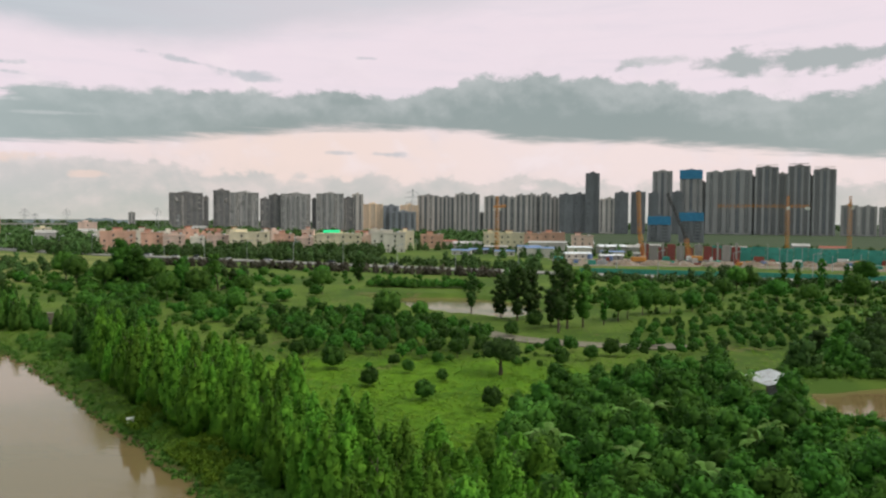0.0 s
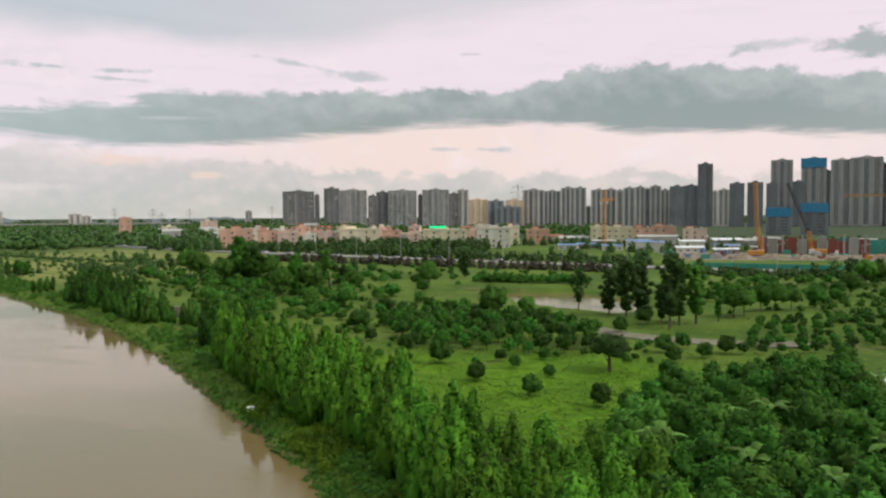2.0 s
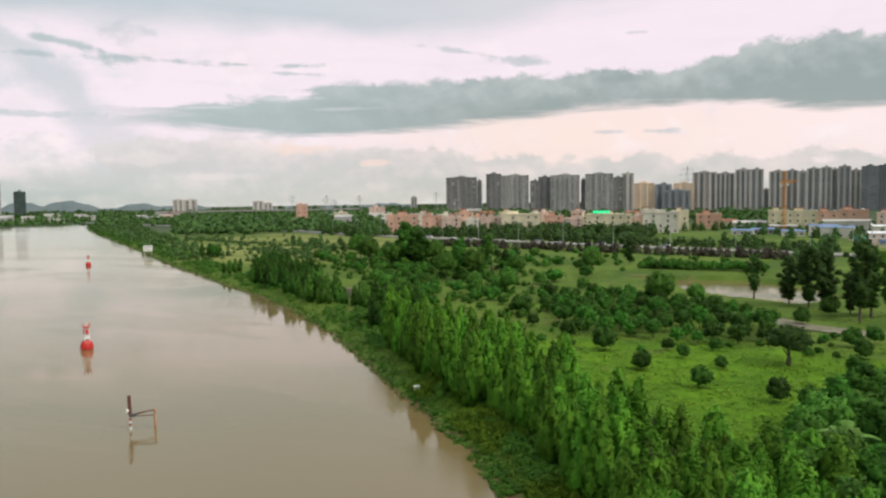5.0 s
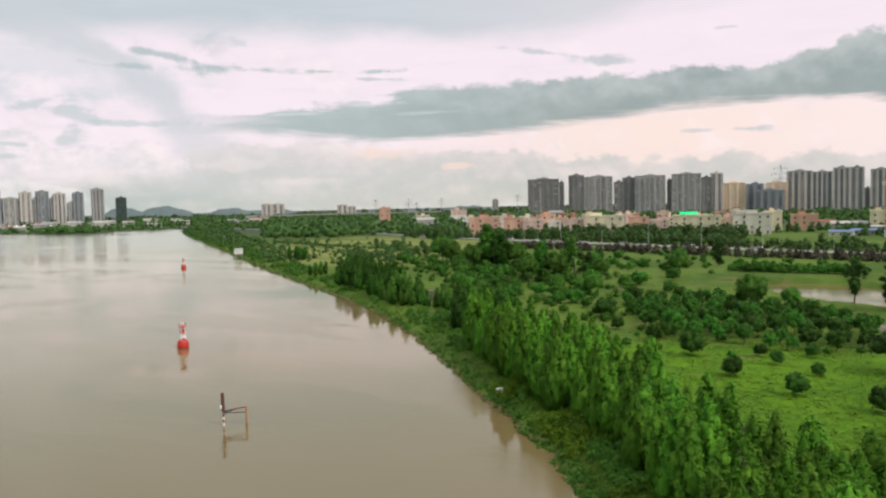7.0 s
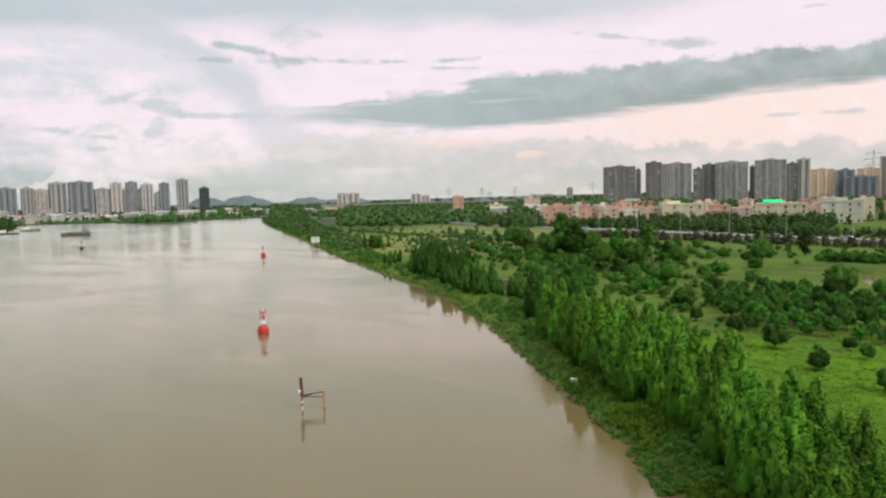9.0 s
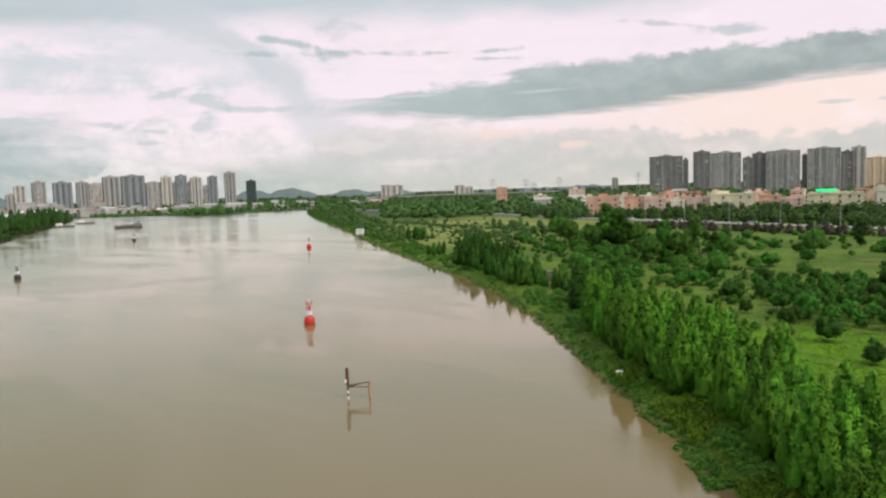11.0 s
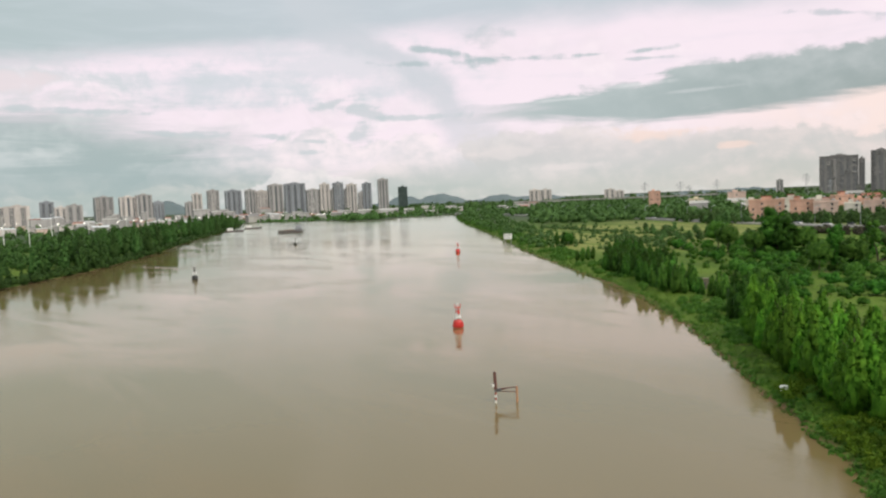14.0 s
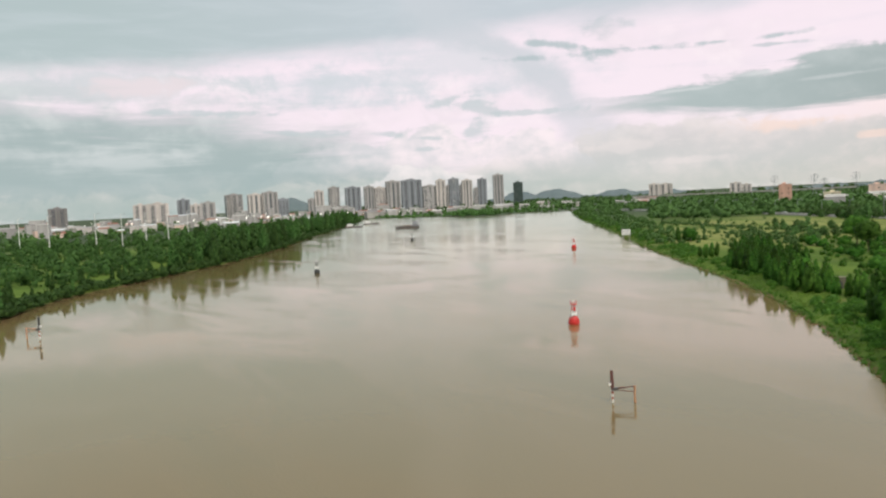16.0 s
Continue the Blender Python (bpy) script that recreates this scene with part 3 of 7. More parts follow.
# ---------------------------------------------------------------- the river and the ground
# the green bank, from behind the camera up the river
BANK = [(90, -140), (40, -30), (8, 26), (-16.2, 57.6), (-23, 67.8), (-36.2, 83.6), (-46.6, 96.3), (-64, 117), (-87, 142), (-114, 166), (-147, 193), (-205, 241), (-302, 328), (-437, 441), (-560, 550), (-660, 645)]
# the wooded bank across the water
FAR_BANK = [(-120, -200), (-172, -40), (-206, 12), (-235, 26), (-256, 40), (-277, 61), (-326, 108), (-408, 169), (-535, 250), (-716, 374), (-861, 466)]
HEAD = [(-680, 730), (-741, 712), (-752, 650), (-716, 592), (-704, 564), (-716, 546), (-760, 548), (-812, 560), (-862, 566), (-935, 520)]
SPIT = (-768, 577)
RIVER = np.array(BANK + HEAD + FAR_BANK[::-1], float)
POND_NORTH = np.array([(-24, 219), (-13, 224), (8, 226), (24, 208), (28, 190), (16, 174), (7, 180), (-2, 187), (-8, 196), (-13, 214)], float)
POND_EAST = np.array([(50, 103), (48, 94), (50, 82), (58, 72), (75, 62), (100, 66), (110, 100), (80, 108), (62, 107)], float)


def signed(px, py, poly):
    """Distance from points to a polygon's edge; negative inside."""
    d = np.full(px.shape, 1e9)
    inside = np.zeros(px.shape, bool)
    for (ax, ay), (bx, by) in zip(poly, np.roll(poly, -1, 0)):
        ex, ey = bx - ax, by - ay
        t = np.clip(((px - ax) * ex + (py - ay) * ey) / (ex * ex + ey * ey), 0, 1)
        d = np.minimum(d, np.hypot(px - ax - t * ex, py - ay - t * ey))
        cross = (ay > py) != (by > py)
        with np.errstate(divide="ignore", invalid="ignore"):
            inside ^= cross & (px < (bx - ax) * (py - ay) / (by - ay) + ax)
    return np.where(inside, -d, d)


def waves(px, py, seed, size):
    """Smooth value noise."""
    g = np.random.default_rng(seed)
    out = np.zeros(np.shape(px))
    for k in range(6):
        a, p = g.uniform(0, math.tau, 2)
        f = math.tau / (size * g.uniform(0.6, 1.6))
        out += np.sin((np.cos(a) * px + np.sin(a) * py) * f + p)
    return out / 6


def height(px, py):
    """The ground's height over the river's level."""
    px, py = np.asarray(px, float), np.asarray(py, float)
    edge = signed(px, py, RIVER) + 1.0 * waves(px, py, 3, 9)
    z = np.interp(edge, [-12, -3, 0, 3, 9, 30], [-3.0, -0.7, 0.0, 0.55, 1.1, 1.4]) + 0.18 * waves(px, py, 5, 14) * np.clip(edge / 8, 0, 1)
    for pond in (POND_NORTH, POND_EAST):
        p = signed(px, py, pond) + 0.6 * waves(px, py, 8, 7)
        z = np.minimum(z, np.interp(p, [-2, -0.3, 0.7, 4], [-0.6, 0.1, 0.9, 9]))
    return z


def steps(lo, hi, near_lo, near_hi, fine_step):
    """Grid lines, fine in the near stretch and wider away from it."""
    mid = list(np.arange(near_lo, near_hi + 0.01, fine_step))
    s, v = fine_step, near_hi
    while v < hi:
        s *= 1.055
        v += s
        mid.append(min(v, hi))
    s, v, left = fine_step, near_lo, []
    while v > lo:
        s *= 1.055
        v -= s
        left.append(max(v, lo))
    return np.array(left[::-1] + mid)


def build_ground():
    xs, ys = steps(-4700, 4700, -170, 110, 1.9), steps(-900, 4700, 36, 270, 1.9)
    gx, gy = np.meshgrid(xs, ys)
    gz = height(gx, gy)
    me = bpy.data.meshes.new("ground")
    nx, ny = len(xs), len(ys)
    me.vertices.add(nx * ny)
    me.vertices.foreach_set("co", np.stack([gx, gy, gz], -1).astype(np.float32).ravel())
    i = np.arange(nx * ny).reshape(ny, nx)
    f = np.stack([i[:-1, :-1], i[:-1, 1:], i[1:, 1:], i[1:, :-1]], -1).reshape(-1, 4)
    me.loops.add(f.size)
    me.loops.foreach_set("vertex_index", f.astype(np.int32).ravel())
    me.polygons.add(len(f))
    me.polygons.foreach_set("loop_start", np.arange(0, f.size, 4, dtype=np.int32))
    me.polygons.foreach_set("use_smooth", np.ones(len(f), bool))
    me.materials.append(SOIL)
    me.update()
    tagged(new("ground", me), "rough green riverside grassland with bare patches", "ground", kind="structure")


build_ground()


def sheet_of_water(name, x0, y0, x1, y1, z, label):
    me = mesh_of(name, [(x0, y0, z), (x1, y0, z), (x1, y1, z), (x0, y1, z)], [(0, 1, 2, 3)], WATER)
    tagged(new(name, me), label, "water", kind="structure")


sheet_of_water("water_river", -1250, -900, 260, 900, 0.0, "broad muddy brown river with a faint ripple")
sheet_of_water("water_pond_north", -28, 168, 34, 230, 0.15, "still grey pond among the trees")
sheet_of_water("water_pond_east", 44, 56, 116, 112, 0.15, "muddy still pond beside the shed")


def ribbon(name, pts, width, z0, thick, mat, label):
    """A strip along points, with its own thickness."""
    bm = bmesh.new()
    rows = []
    for k, p in enumerate(pts):
        a, b = Vector(pts[max(k - 1, 0)]), Vector(pts[min(k + 1, len(pts) - 1)])
        n = (b - a).normalized()
        n = Vector((-n.y, n.x)) * width / 2
        c = Vector(p)
        rows.append([bm.verts.new((*(c + n * s), z0 + dz)) for s, dz in ((-1, 0), (-1, thick), (1, thick), (1, 0))])
    for p, q in zip(rows, rows[1:]):
        for i in range(3):
            bm.faces.new((p[i], p[i + 1], q[i + 1], q[i]))
    me = bpy.data.meshes.new(name)
    bm.to_mesh(me)
    bm.free()
    me.materials.append(mat)
    return tagged(new(name, me), label, "road", kind="structure")


ROAD_LINE = [(-760, 735), (-540, 625), (-308, 505), (-235, 456), (-130, 400), (-29, 346), (60, 304), (160, 272), (320, 215), (700, 90)]
ribbon("road", ROAD_LINE, 13, 1.0, 0.9, ROAD, "pale concrete road beyond the trees")
PARAPET = material("pale_parapet", mottled((0.5, 0.48, 0.45), (0.4, 0.385, 0.36), 0.1, (0.3, 0.28, 0.25), 0.7), 0.85)
ribbon("trim_parapet", [(x + 2.6, y - 6.2) for x, y in ROAD_LINE[:4]], 0.4, 1.0, 2.0, PARAPET, "pale concrete parapet along the raised road")
ribbon("footpath", [(4, 155), (7.5, 150), (10.5, 145), (14, 141), (19, 138), (24, 135.5), (29, 134), (36, 133), (44, 134)], 5.4, 1.0, 0.56, PATH, "worn grey-brown earth track through the orchard")


def hills(name, az0, az1, dist, peaks, label):
    """A wooded ridge on the horizon, from smooth peaks (azimuth, height, width)."""
    bm = bmesh.new()
    n = 120
    rows = []
    for k in range(n + 1):
        az = az0 + (az1 - az0) * k / n
        fade = min(1, 6 * k / n, 6 * (n - k) / n)
        h = max(ph * math.exp(-(((az - pa) / pw) ** 2)) for pa, ph, pw in peaks) + 2.0 * math.sin(az * 5.3) + 0.8 * math.sin(az * 13 + 1)
        h = max(h * fade, 1.0)
        row = []
        for d, f in ((dist - 500, -0.02), (dist - 260, 0.45 + 0.1 * math.sin(az * 5)), (dist, 1.0), (dist + 300, 0.4), (dist + 500, -0.02)):
            row.append(bm.verts.new((-d * math.sin(radians(az)), d * math.cos(radians(az)), h * f)))
        rows.append(row)
    for p, q in zip(rows, rows[1:]):
        for i in range(4):
            bm.faces.new((p[i], q[i], q[i + 1], p[i + 1]))
    me = bpy.data.meshes.new(name)
    bm.to_mesh(me)
    bm.free()
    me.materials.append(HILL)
    me.polygons.foreach_set("use_smooth", [True] * len(me.polygons))
    tagged(new(name, me), label, "hill", kind="structure")


hills("backdrop_hill_river", 36, 53, 3600, [(49.5, 40, 1.6), (46.8, 44, 1.8), (42.2, 29, 1.6), (39, 22, 2.4), (52, 24, 1.5)], "low wooded hills on the horizon, coloured hazy blue-green")
hills("backdrop_hill_far", 62, 70, 4000, [(66.6, 66, 1.3), (68, 40, 1.5)], "single wooded peak behind the far city, coloured hazy blue")
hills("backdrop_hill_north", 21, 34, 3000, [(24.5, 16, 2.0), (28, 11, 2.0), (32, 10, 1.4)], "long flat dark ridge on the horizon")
# ---------------------------------------------------------------- plants


def leaves(centres, radii, per, size, rng, out_from=None, droop=0.0, long=1.7, upward=0.15, inner=0.45, lie=0.5):
    """Vertices and soft normals of loose leaf quads gathered in clumps round the centres."""
    centres, radii = np.repeat(np.asarray(centres, float), per, 0), np.repeat(np.asarray(radii, float), per)
    n = len(centres)
    v = rng.normal(size=(n, 3))
    v /= np.linalg.norm(v, axis=1)[:, None]
    where = centres + v * (radii * rng.uniform(inner, 1.05, n))[:, None]
    facing = v + rng.normal(size=(n, 3)) * 0.5 + np.array([0, 0, lie])
    soft = 0.7 * v + rng.normal(size=(n, 3)) * 0.16 + np.array([0, 0, upward])
    if out_from is not None:
        o = where - np.asarray(out_from, float)
        o /= np.linalg.norm(o, axis=1)[:, None] + 1e-6
        facing += 0.9 * o
        soft += 0.9 * o
    facing /= np.linalg.norm(facing, axis=1)[:, None]
    soft /= np.linalg.norm(soft, axis=1)[:, None]
    a = np.cross(facing, rng.normal(size=(n, 3)))
    a /= np.linalg.norm(a, axis=1)[:, None]
    a[:, 2] -= droop
    a /= np.linalg.norm(a, axis=1)[:, None]
    b = np.cross(facing, a)
    b *= np.where((np.cross(b, a) * soft).sum(1) < 0, -1.0, 1.0)[:, None]
    s = size * rng.uniform(0.6, 1.35, n)[:, None]
    a, b = a * s * long / 2, b * s / 2
    return np.stack([where - a, where - a * 0.1 + b, where + a, where - a * 0.1 - b], 1).reshape(-1, 3), soft


def leaf_mesh(name, grown, mat):
    return quads_mesh(name, grown[0], mat, grown[1])


def trunk_mesh(name, height_m, radius, limbs, rng, lean=0.03):
    """A tapered trunk that bends a little, with limbs: (height share, length, rise)."""
    bm = bmesh.new()
    p, seg = Vector((0, 0, -0.25)), 5
    spine = [p.copy()]
    for k in range(seg):
        p = p + Vector((rng.normal() * lean * height_m / seg, rng.normal() * lean * height_m / seg, (height_m + 0.25) / seg))
        spine.append(p.copy())
    for k in range(seg):
        rod(bm, spine[k], spine[k + 1], radius * (1 - 0.85 * k / seg), radius * (1 - 0.85 * (k + 1) / seg), 6)
    tips = []
    for share, length, rise in limbs:
        k = min(int(share * seg), seg - 1)
        base = spine[k].lerp(spine[k + 1], share * seg - k)
        a = rng.uniform(0, math.tau)
        tip = base + Vector((math.cos(a) * length, math.sin(a) * length, rise))
        rod(bm, base, tip, radius * 0.4 * (1.1 - share * 0.6), radius * 0.08, 4)
        tips.append(tip)
    me = bpy.data.meshes.new(name)
    bm.to_mesh(me)
    bm.free()
    me.materials.append(BARK)
    return me, [tuple(t) for t in tips]


def cube_sphere(n):
    """Quads of a unit ball, n by n on each of six sides."""
    out = []
    g = np.tan(np.linspace(-1, 1, n + 1) * math.pi / 4)
    for axis in range(3):
        for sign in (-1, 1):
            for i in range(n):
                for j in range(n):
                    quad = []
                    for u, v in ((g[i], g[j]), (g[i + 1], g[j]), (g[i + 1], g[j + 1]), (g[i], g[j + 1])):
                        p = np.roll(np.array([float(sign), u, v]), axis)
                        quad.append(p / np.linalg.norm(p))
                    out.append(quad if sign > 0 else quad[::-1])
    return np.array(out)


HEART, HEART_SMALL = cube_sphere(2), cube_sphere(1)


def lobed(c, r, rng, leaf=0.22, cover=0.5, heart=HEART, solid=0.8, stretch=1.0, long=1.6, out_from=None, upward=0.15, droop=0.0, ragged=0.14, whole=0.35):
    """Lobes of foliage: a shadowed inner mass under overlapping leaves, for each centre and radius."""
    c, r = np.asarray(c, float), np.asarray(r, float)
    tall = np.array([1.0, 1.0, stretch])
    # closed leaf-coloured ball added inside each lobe, to block light through it
    inner = heart[None] * (r * solid)[:, None, None, None] * tall * rng.uniform(0.85, 1.1, (len(c), 1, 1, 1)) + c[:, None, None, :]
    lean = heart[None] / tall + np.zeros((len(c), 1, 1, 1))
    if out_from is not None:
        o = c - np.asarray(out_from, float)
        o /= np.linalg.norm(o, axis=1)[:, None] + 1e-6
        lean = lean + whole * o[:, None, None, :]
    lean = (lean + np.array([0, 0, upward])).reshape(-1, 3)
    lean /= np.linalg.norm(lean, axis=1)[:, None]
    # outer leaves
    count = np.maximum(6, (cover * 12.6 * r * r * (0.4 + 0.6 * stretch) / (0.5 * long * leaf * leaf)).astype(int))
    k = np.repeat(np.arange(len(c)), count)
    n = len(k)
    v = rng.normal(size=(n, 3))
    v /= np.linalg.norm(v, axis=1)[:, None]
    v[:, 2] = np.where(v[:, 2] < -0.6, -v[:, 2], v[:, 2])
    far = rng.uniform(0.78, 1.08, n) + (rng.uniform(size=n) < ragged) * rng.uniform(0.05, 0.3, n)
    where = c[k] + v * (r[k] * far)[:, None] * tall
    soft = v / tall + rng.normal(size=(n, 3)) * 0.13 + np.array([0, 0, upward])
    if out_from is not None:
        soft += whole * o[k]
    soft /= np.linalg.norm(soft, axis=1)[:, None]
    facing = soft + rng.normal(size=(n, 3)) * 0.38
    facing /= np.linalg.norm(facing, axis=1)[:, None]
    a = np.cross(facing, rng.normal(size=(n, 3)))
    a /= np.linalg.norm(a, axis=1)[:, None]
    a[:, 2] -= droop
    a /= np.linalg.norm(a, axis=1)[:, None]
    b = np.cross(facing, a)
    b *= np.where((np.cross(b, a) * soft).sum(1) < 0, -1.0, 1.0)[:, None]
    size = leaf * rng.uniform(0.65, 1.3, n)[:, None]
    a, b = a * size * long / 2, b * size / 2
    quads = np.stack([where - a, where - a * 0.1 + b, where + a, where - a * 0.1 - b], 1)
    return np.concatenate([inner.reshape(-1, 3), quads.reshape(-1, 3)]), np.concatenate([lean, np.repeat(soft, 4, 0)])


def round_tree(seed, tall=6.0, wide=2.6, lobes=13, leaf=0.3, mat=None, bole=0.3, cover=0.5, heart=HEART):
    """A broad tree: an uneven heap of leafy lobes on a short bole."""
    rng = np.random.default_rng(seed)
    limbs = [(rng.uniform(0.4, 0.95), wide * rng.uniform(0.4, 0.75), tall * 0.22) for _ in range(7)]
    trunk, tips = trunk_mesh("trunk", tall * 0.7, 0.05 + 0.028 * tall, limbs, rng)
    share = (np.arange(lobes) + rng.uniform(0, 1, lobes)) / lobes
    a = np.arange(lobes) * 2.4 + rng.uniform(-0.5, 0.5, lobes)
    r = wide * (0.44 - 0.12 * share) * rng.uniform(0.75, 1.2, lobes)
    reach = wide * 0.72 * np.sqrt(np.clip(1 - share ** 1.6, 0, 1)) * rng.uniform(0.65, 1.1, lobes)
    z = np.clip(tall * (bole + (1 - bole) * share) - r * 0.5, r * 0.5, tall)
    c = np.stack([np.cos(a) * reach, np.sin(a) * reach, z], 1)
    c = np.concatenate([c, [[0, 0, tall * (bole + 0.35 * (1 - bole))]]])
    r = np.concatenate([r, [wide * 0.55]])
    return trunk, leaf_mesh("crown", lobed(c, r, rng, leaf, cover, heart, out_from=(0, 0, tall * 0.3), long=1.7, droop=0.3, ragged=0.32), mat or LEAF_GROVE)


def banana(seed):
    """A banana plant: a soft stem and long arching leaves with a midrib fold."""
    rng = np.random.default_rng(seed)
    bm = bmesh.new()
    rod(bm, (0, 0, -0.2), (0.1, 0.05, 2.6), 0.17, 0.11, 8)
    stem = bpy.data.meshes.new("stem")
    bm.to_mesh(stem)
    bm.free()
    stem.materials.append(LEAF_BANANA)
    blades = []
    for k in range(9):
        a = k * 2.4 + rng.uniform(-0.3, 0.3)
        rise, reach = rng.uniform(0.9, 1.9) * (1.0 if k > 2 else 1.5), rng.uniform(1.3, 2.2) * (1.0 if k > 2 else 0.6)
        bm = bmesh.new()
        rows = []
        for j in range(8):
            t = j / 7
            r, z = reach * t, 2.5 + rise * (1.6 * t - 1.5 * t * t)
            w = 0.33 * math.sin(math.pi * min(1, 0.08 + t * 0.95)) ** 0.7
            c = Vector((math.cos(a) * r, math.sin(a) * r, z))
            side = Vector((-math.sin(a), math.cos(a), 0)) * w
            rows.append([bm.verts.new(c - side + Vector((0, 0, -w * 0.25))), bm.verts.new(c), bm.verts.new(c + side + Vector((0, 0, -w * 0.25)))])
        for p, q in zip(rows, rows[1:]):
            bm.faces.new((p[0], p[1], q[1], q[0]))
            bm.faces.new((p[1], p[2], q[2], q[1]))
        me = bpy.data.meshes.new("leaf")
        bm.to_mesh(me)
        bm.free()
        me.materials.append(LEAF_BANANA)
        blades.append(me)
    return stem, blades


def plant(name, meshes, at, label, category, group, turn=0.0, scale=1.0):
    """A tree or bush as a thing with its trunk and crown."""
    root = thing(name, (at[0], at[1], float(height(at[0], at[1])) if len(at) < 3 else at[2]), label, category, turn, group, scale=scale)
    part("trunk", meshes[0], root)
    part("crown", meshes[1], root)
    return root


def bush(meshes, at, label, group, turn, scale, name="bush"):
    """A bush is one leafy mesh down to the ground."""
    ob = new(name, meshes[1])
    ob.matrix_world = pose(at[0], at[1], float(height(*at)) - 0.3 * scale, 0, 0, turn) @ Matrix.Diagonal((scale, scale, scale, 1))
    return tagged(ob, label, "bush", group)


def along(line, s):
    """Point, inland normal and total length at s metres along a bank."""
    for (ax, ay), (bx, by) in zip(line, line[1:]):
        d = math.hypot(bx - ax, by - ay)
        if s <= d:
            t = s / d
            return ax + (bx - ax) * t, ay + (by - ay) * t, (by - ay) / d, -(bx - ax) / d
        s -= d
    return bx, by, (by - ay) / d, -(bx - ax) / d


BANK_NEAR = BANK[3:]  # from the near corner of the green bank
rng = np.random.default_rng(11)


def inside(poly, x, y):
    return float(signed(np.array([x]), np.array([y]), np.asarray(poly, float))[0]) < 0


def scatter(poly, count, gap, rng, avoid=()):
    """Random places in a polygon, kept apart."""
    poly = np.asarray(poly, float)
    (x0, y0), (x1, y1) = poly.min(0), poly.max(0)
    out, tries = [], 0
    while len(out) < count and tries < count * 60:
        tries += 1
        x, y = rng.uniform(x0, x1), rng.uniform(y0, y1)
        if not inside(poly, x, y) or any(math.hypot(x - a, y - b) < gap for a, b in out) or any(math.hypot(x - a, y - b) < r for a, b, r in avoid):
            continue
        out.append((x, y))
    return out


def spray_tree(seed, tall=9.0, wide=1.2, sprays=38, leaf=0.19, mat=None, cover=0.5, heart=HEART):
    """A feathery bank tree: a teardrop crown of soft upright sprays, pointed at the top."""
    rng = np.random.default_rng(seed)
    limbs = [(q, wide * rng.uniform(0.4, 0.7), 1.0) for q in np.linspace(0.1, 0.9, 12)]
    trunk, tips = trunk_mesh("trunk", tall * 0.9, 0.1, limbs, rng, 0.02)
    share = (np.arange(sprays) + rng.uniform(0, 1, sprays)) / sprays
    a = np.arange(sprays) * 2.4 + rng.uniform(-0.5, 0.5, sprays)
    full = np.interp(share, [0, 0.2, 0.5, 0.8, 1.0], [0.7, 1.0, 0.85, 0.5, 0.05])
    reach = wide * full * rng.uniform(0.5, 0.95, sprays)
    r = wide * np.interp(share, [0, 0.3, 0.75, 1.0], [0.38, 0.4, 0.3, 0.17]) * rng.uniform(0.7, 1.2, sprays)
    lean = rng.normal(size=2) * 0.35
    z = tall * (0.04 + 0.91 * share)
    c = np.stack([np.cos(a) * reach + lean[0] * share, np.sin(a) * reach + lean[1] * share, z], 1)
    spine = np.linspace(0.12, 0.75, 5)
    c = np.concatenate([c, np.stack([lean[0] * spine, lean[1] * spine, tall * spine], 1)])
    r = np.concatenate([r, wide * np.linspace(0.7, 0.36, 5)])
    where, soft = lobed(c, r, rng, leaf, cover, heart, stretch=1.9, long=2.0, out_from=(0, 0, tall * 0.25), ragged=0.28, whole=0.8)
    where[:, 2] = np.maximum(where[:, 2], 0.05)
    return trunk, leaf_mesh("crown", (where, soft), mat or LEAF_SLIM)


def dome_tree(seed, tall, wide, lumps=7, leaf=0.2, mat=None, bole=0.05, cover=0.5, heart=HEART, stout=1.0):
    """A compact rounded crown: one mass of leaves with lobes bulging from it."""
    rng = np.random.default_rng(seed)
    limbs = [(rng.uniform(0.4, 0.9), wide * rng.uniform(0.3, 0.6), tall * 0.2) for _ in range(5)]
    trunk, tips = trunk_mesh("trunk", tall * 0.6, (0.03 + 0.02 * tall) * stout, limbs, rng)
    flat = tall * (1 - bole) / (2 * wide)
    a = np.arange(lumps) * 2.4 + rng.uniform(-0.4, 0.4, lumps)
    up = np.linspace(-0.4, 0.85, lumps) + rng.uniform(-0.12, 0.12, lumps)
    reach = wide * 0.66 * np.sqrt(1 - up * up) * rng.uniform(0.8, 1.08, lumps)
    c = np.stack([np.cos(a) * reach, np.sin(a) * reach, up * wide * 0.64], 1)
    c = np.concatenate([c, [[0, 0, 0]]])
    r = np.concatenate([wide * rng.uniform(0.3, 0.46, lumps), [wide * 0.72]])
    where, soft = lobed(c, r, rng, leaf, cover, heart, out_from=(0, 0, -0.4 * wide), ragged=0.2)
    where = where * np.array([1, 1, flat]) + np.array([0, 0, tall * (bole + 1) / 2])
    where[:, 2] = np.maximum(where[:, 2], 0.02)
    return trunk, leaf_mesh("crown", (where, soft), mat or LEAF_BUSH)


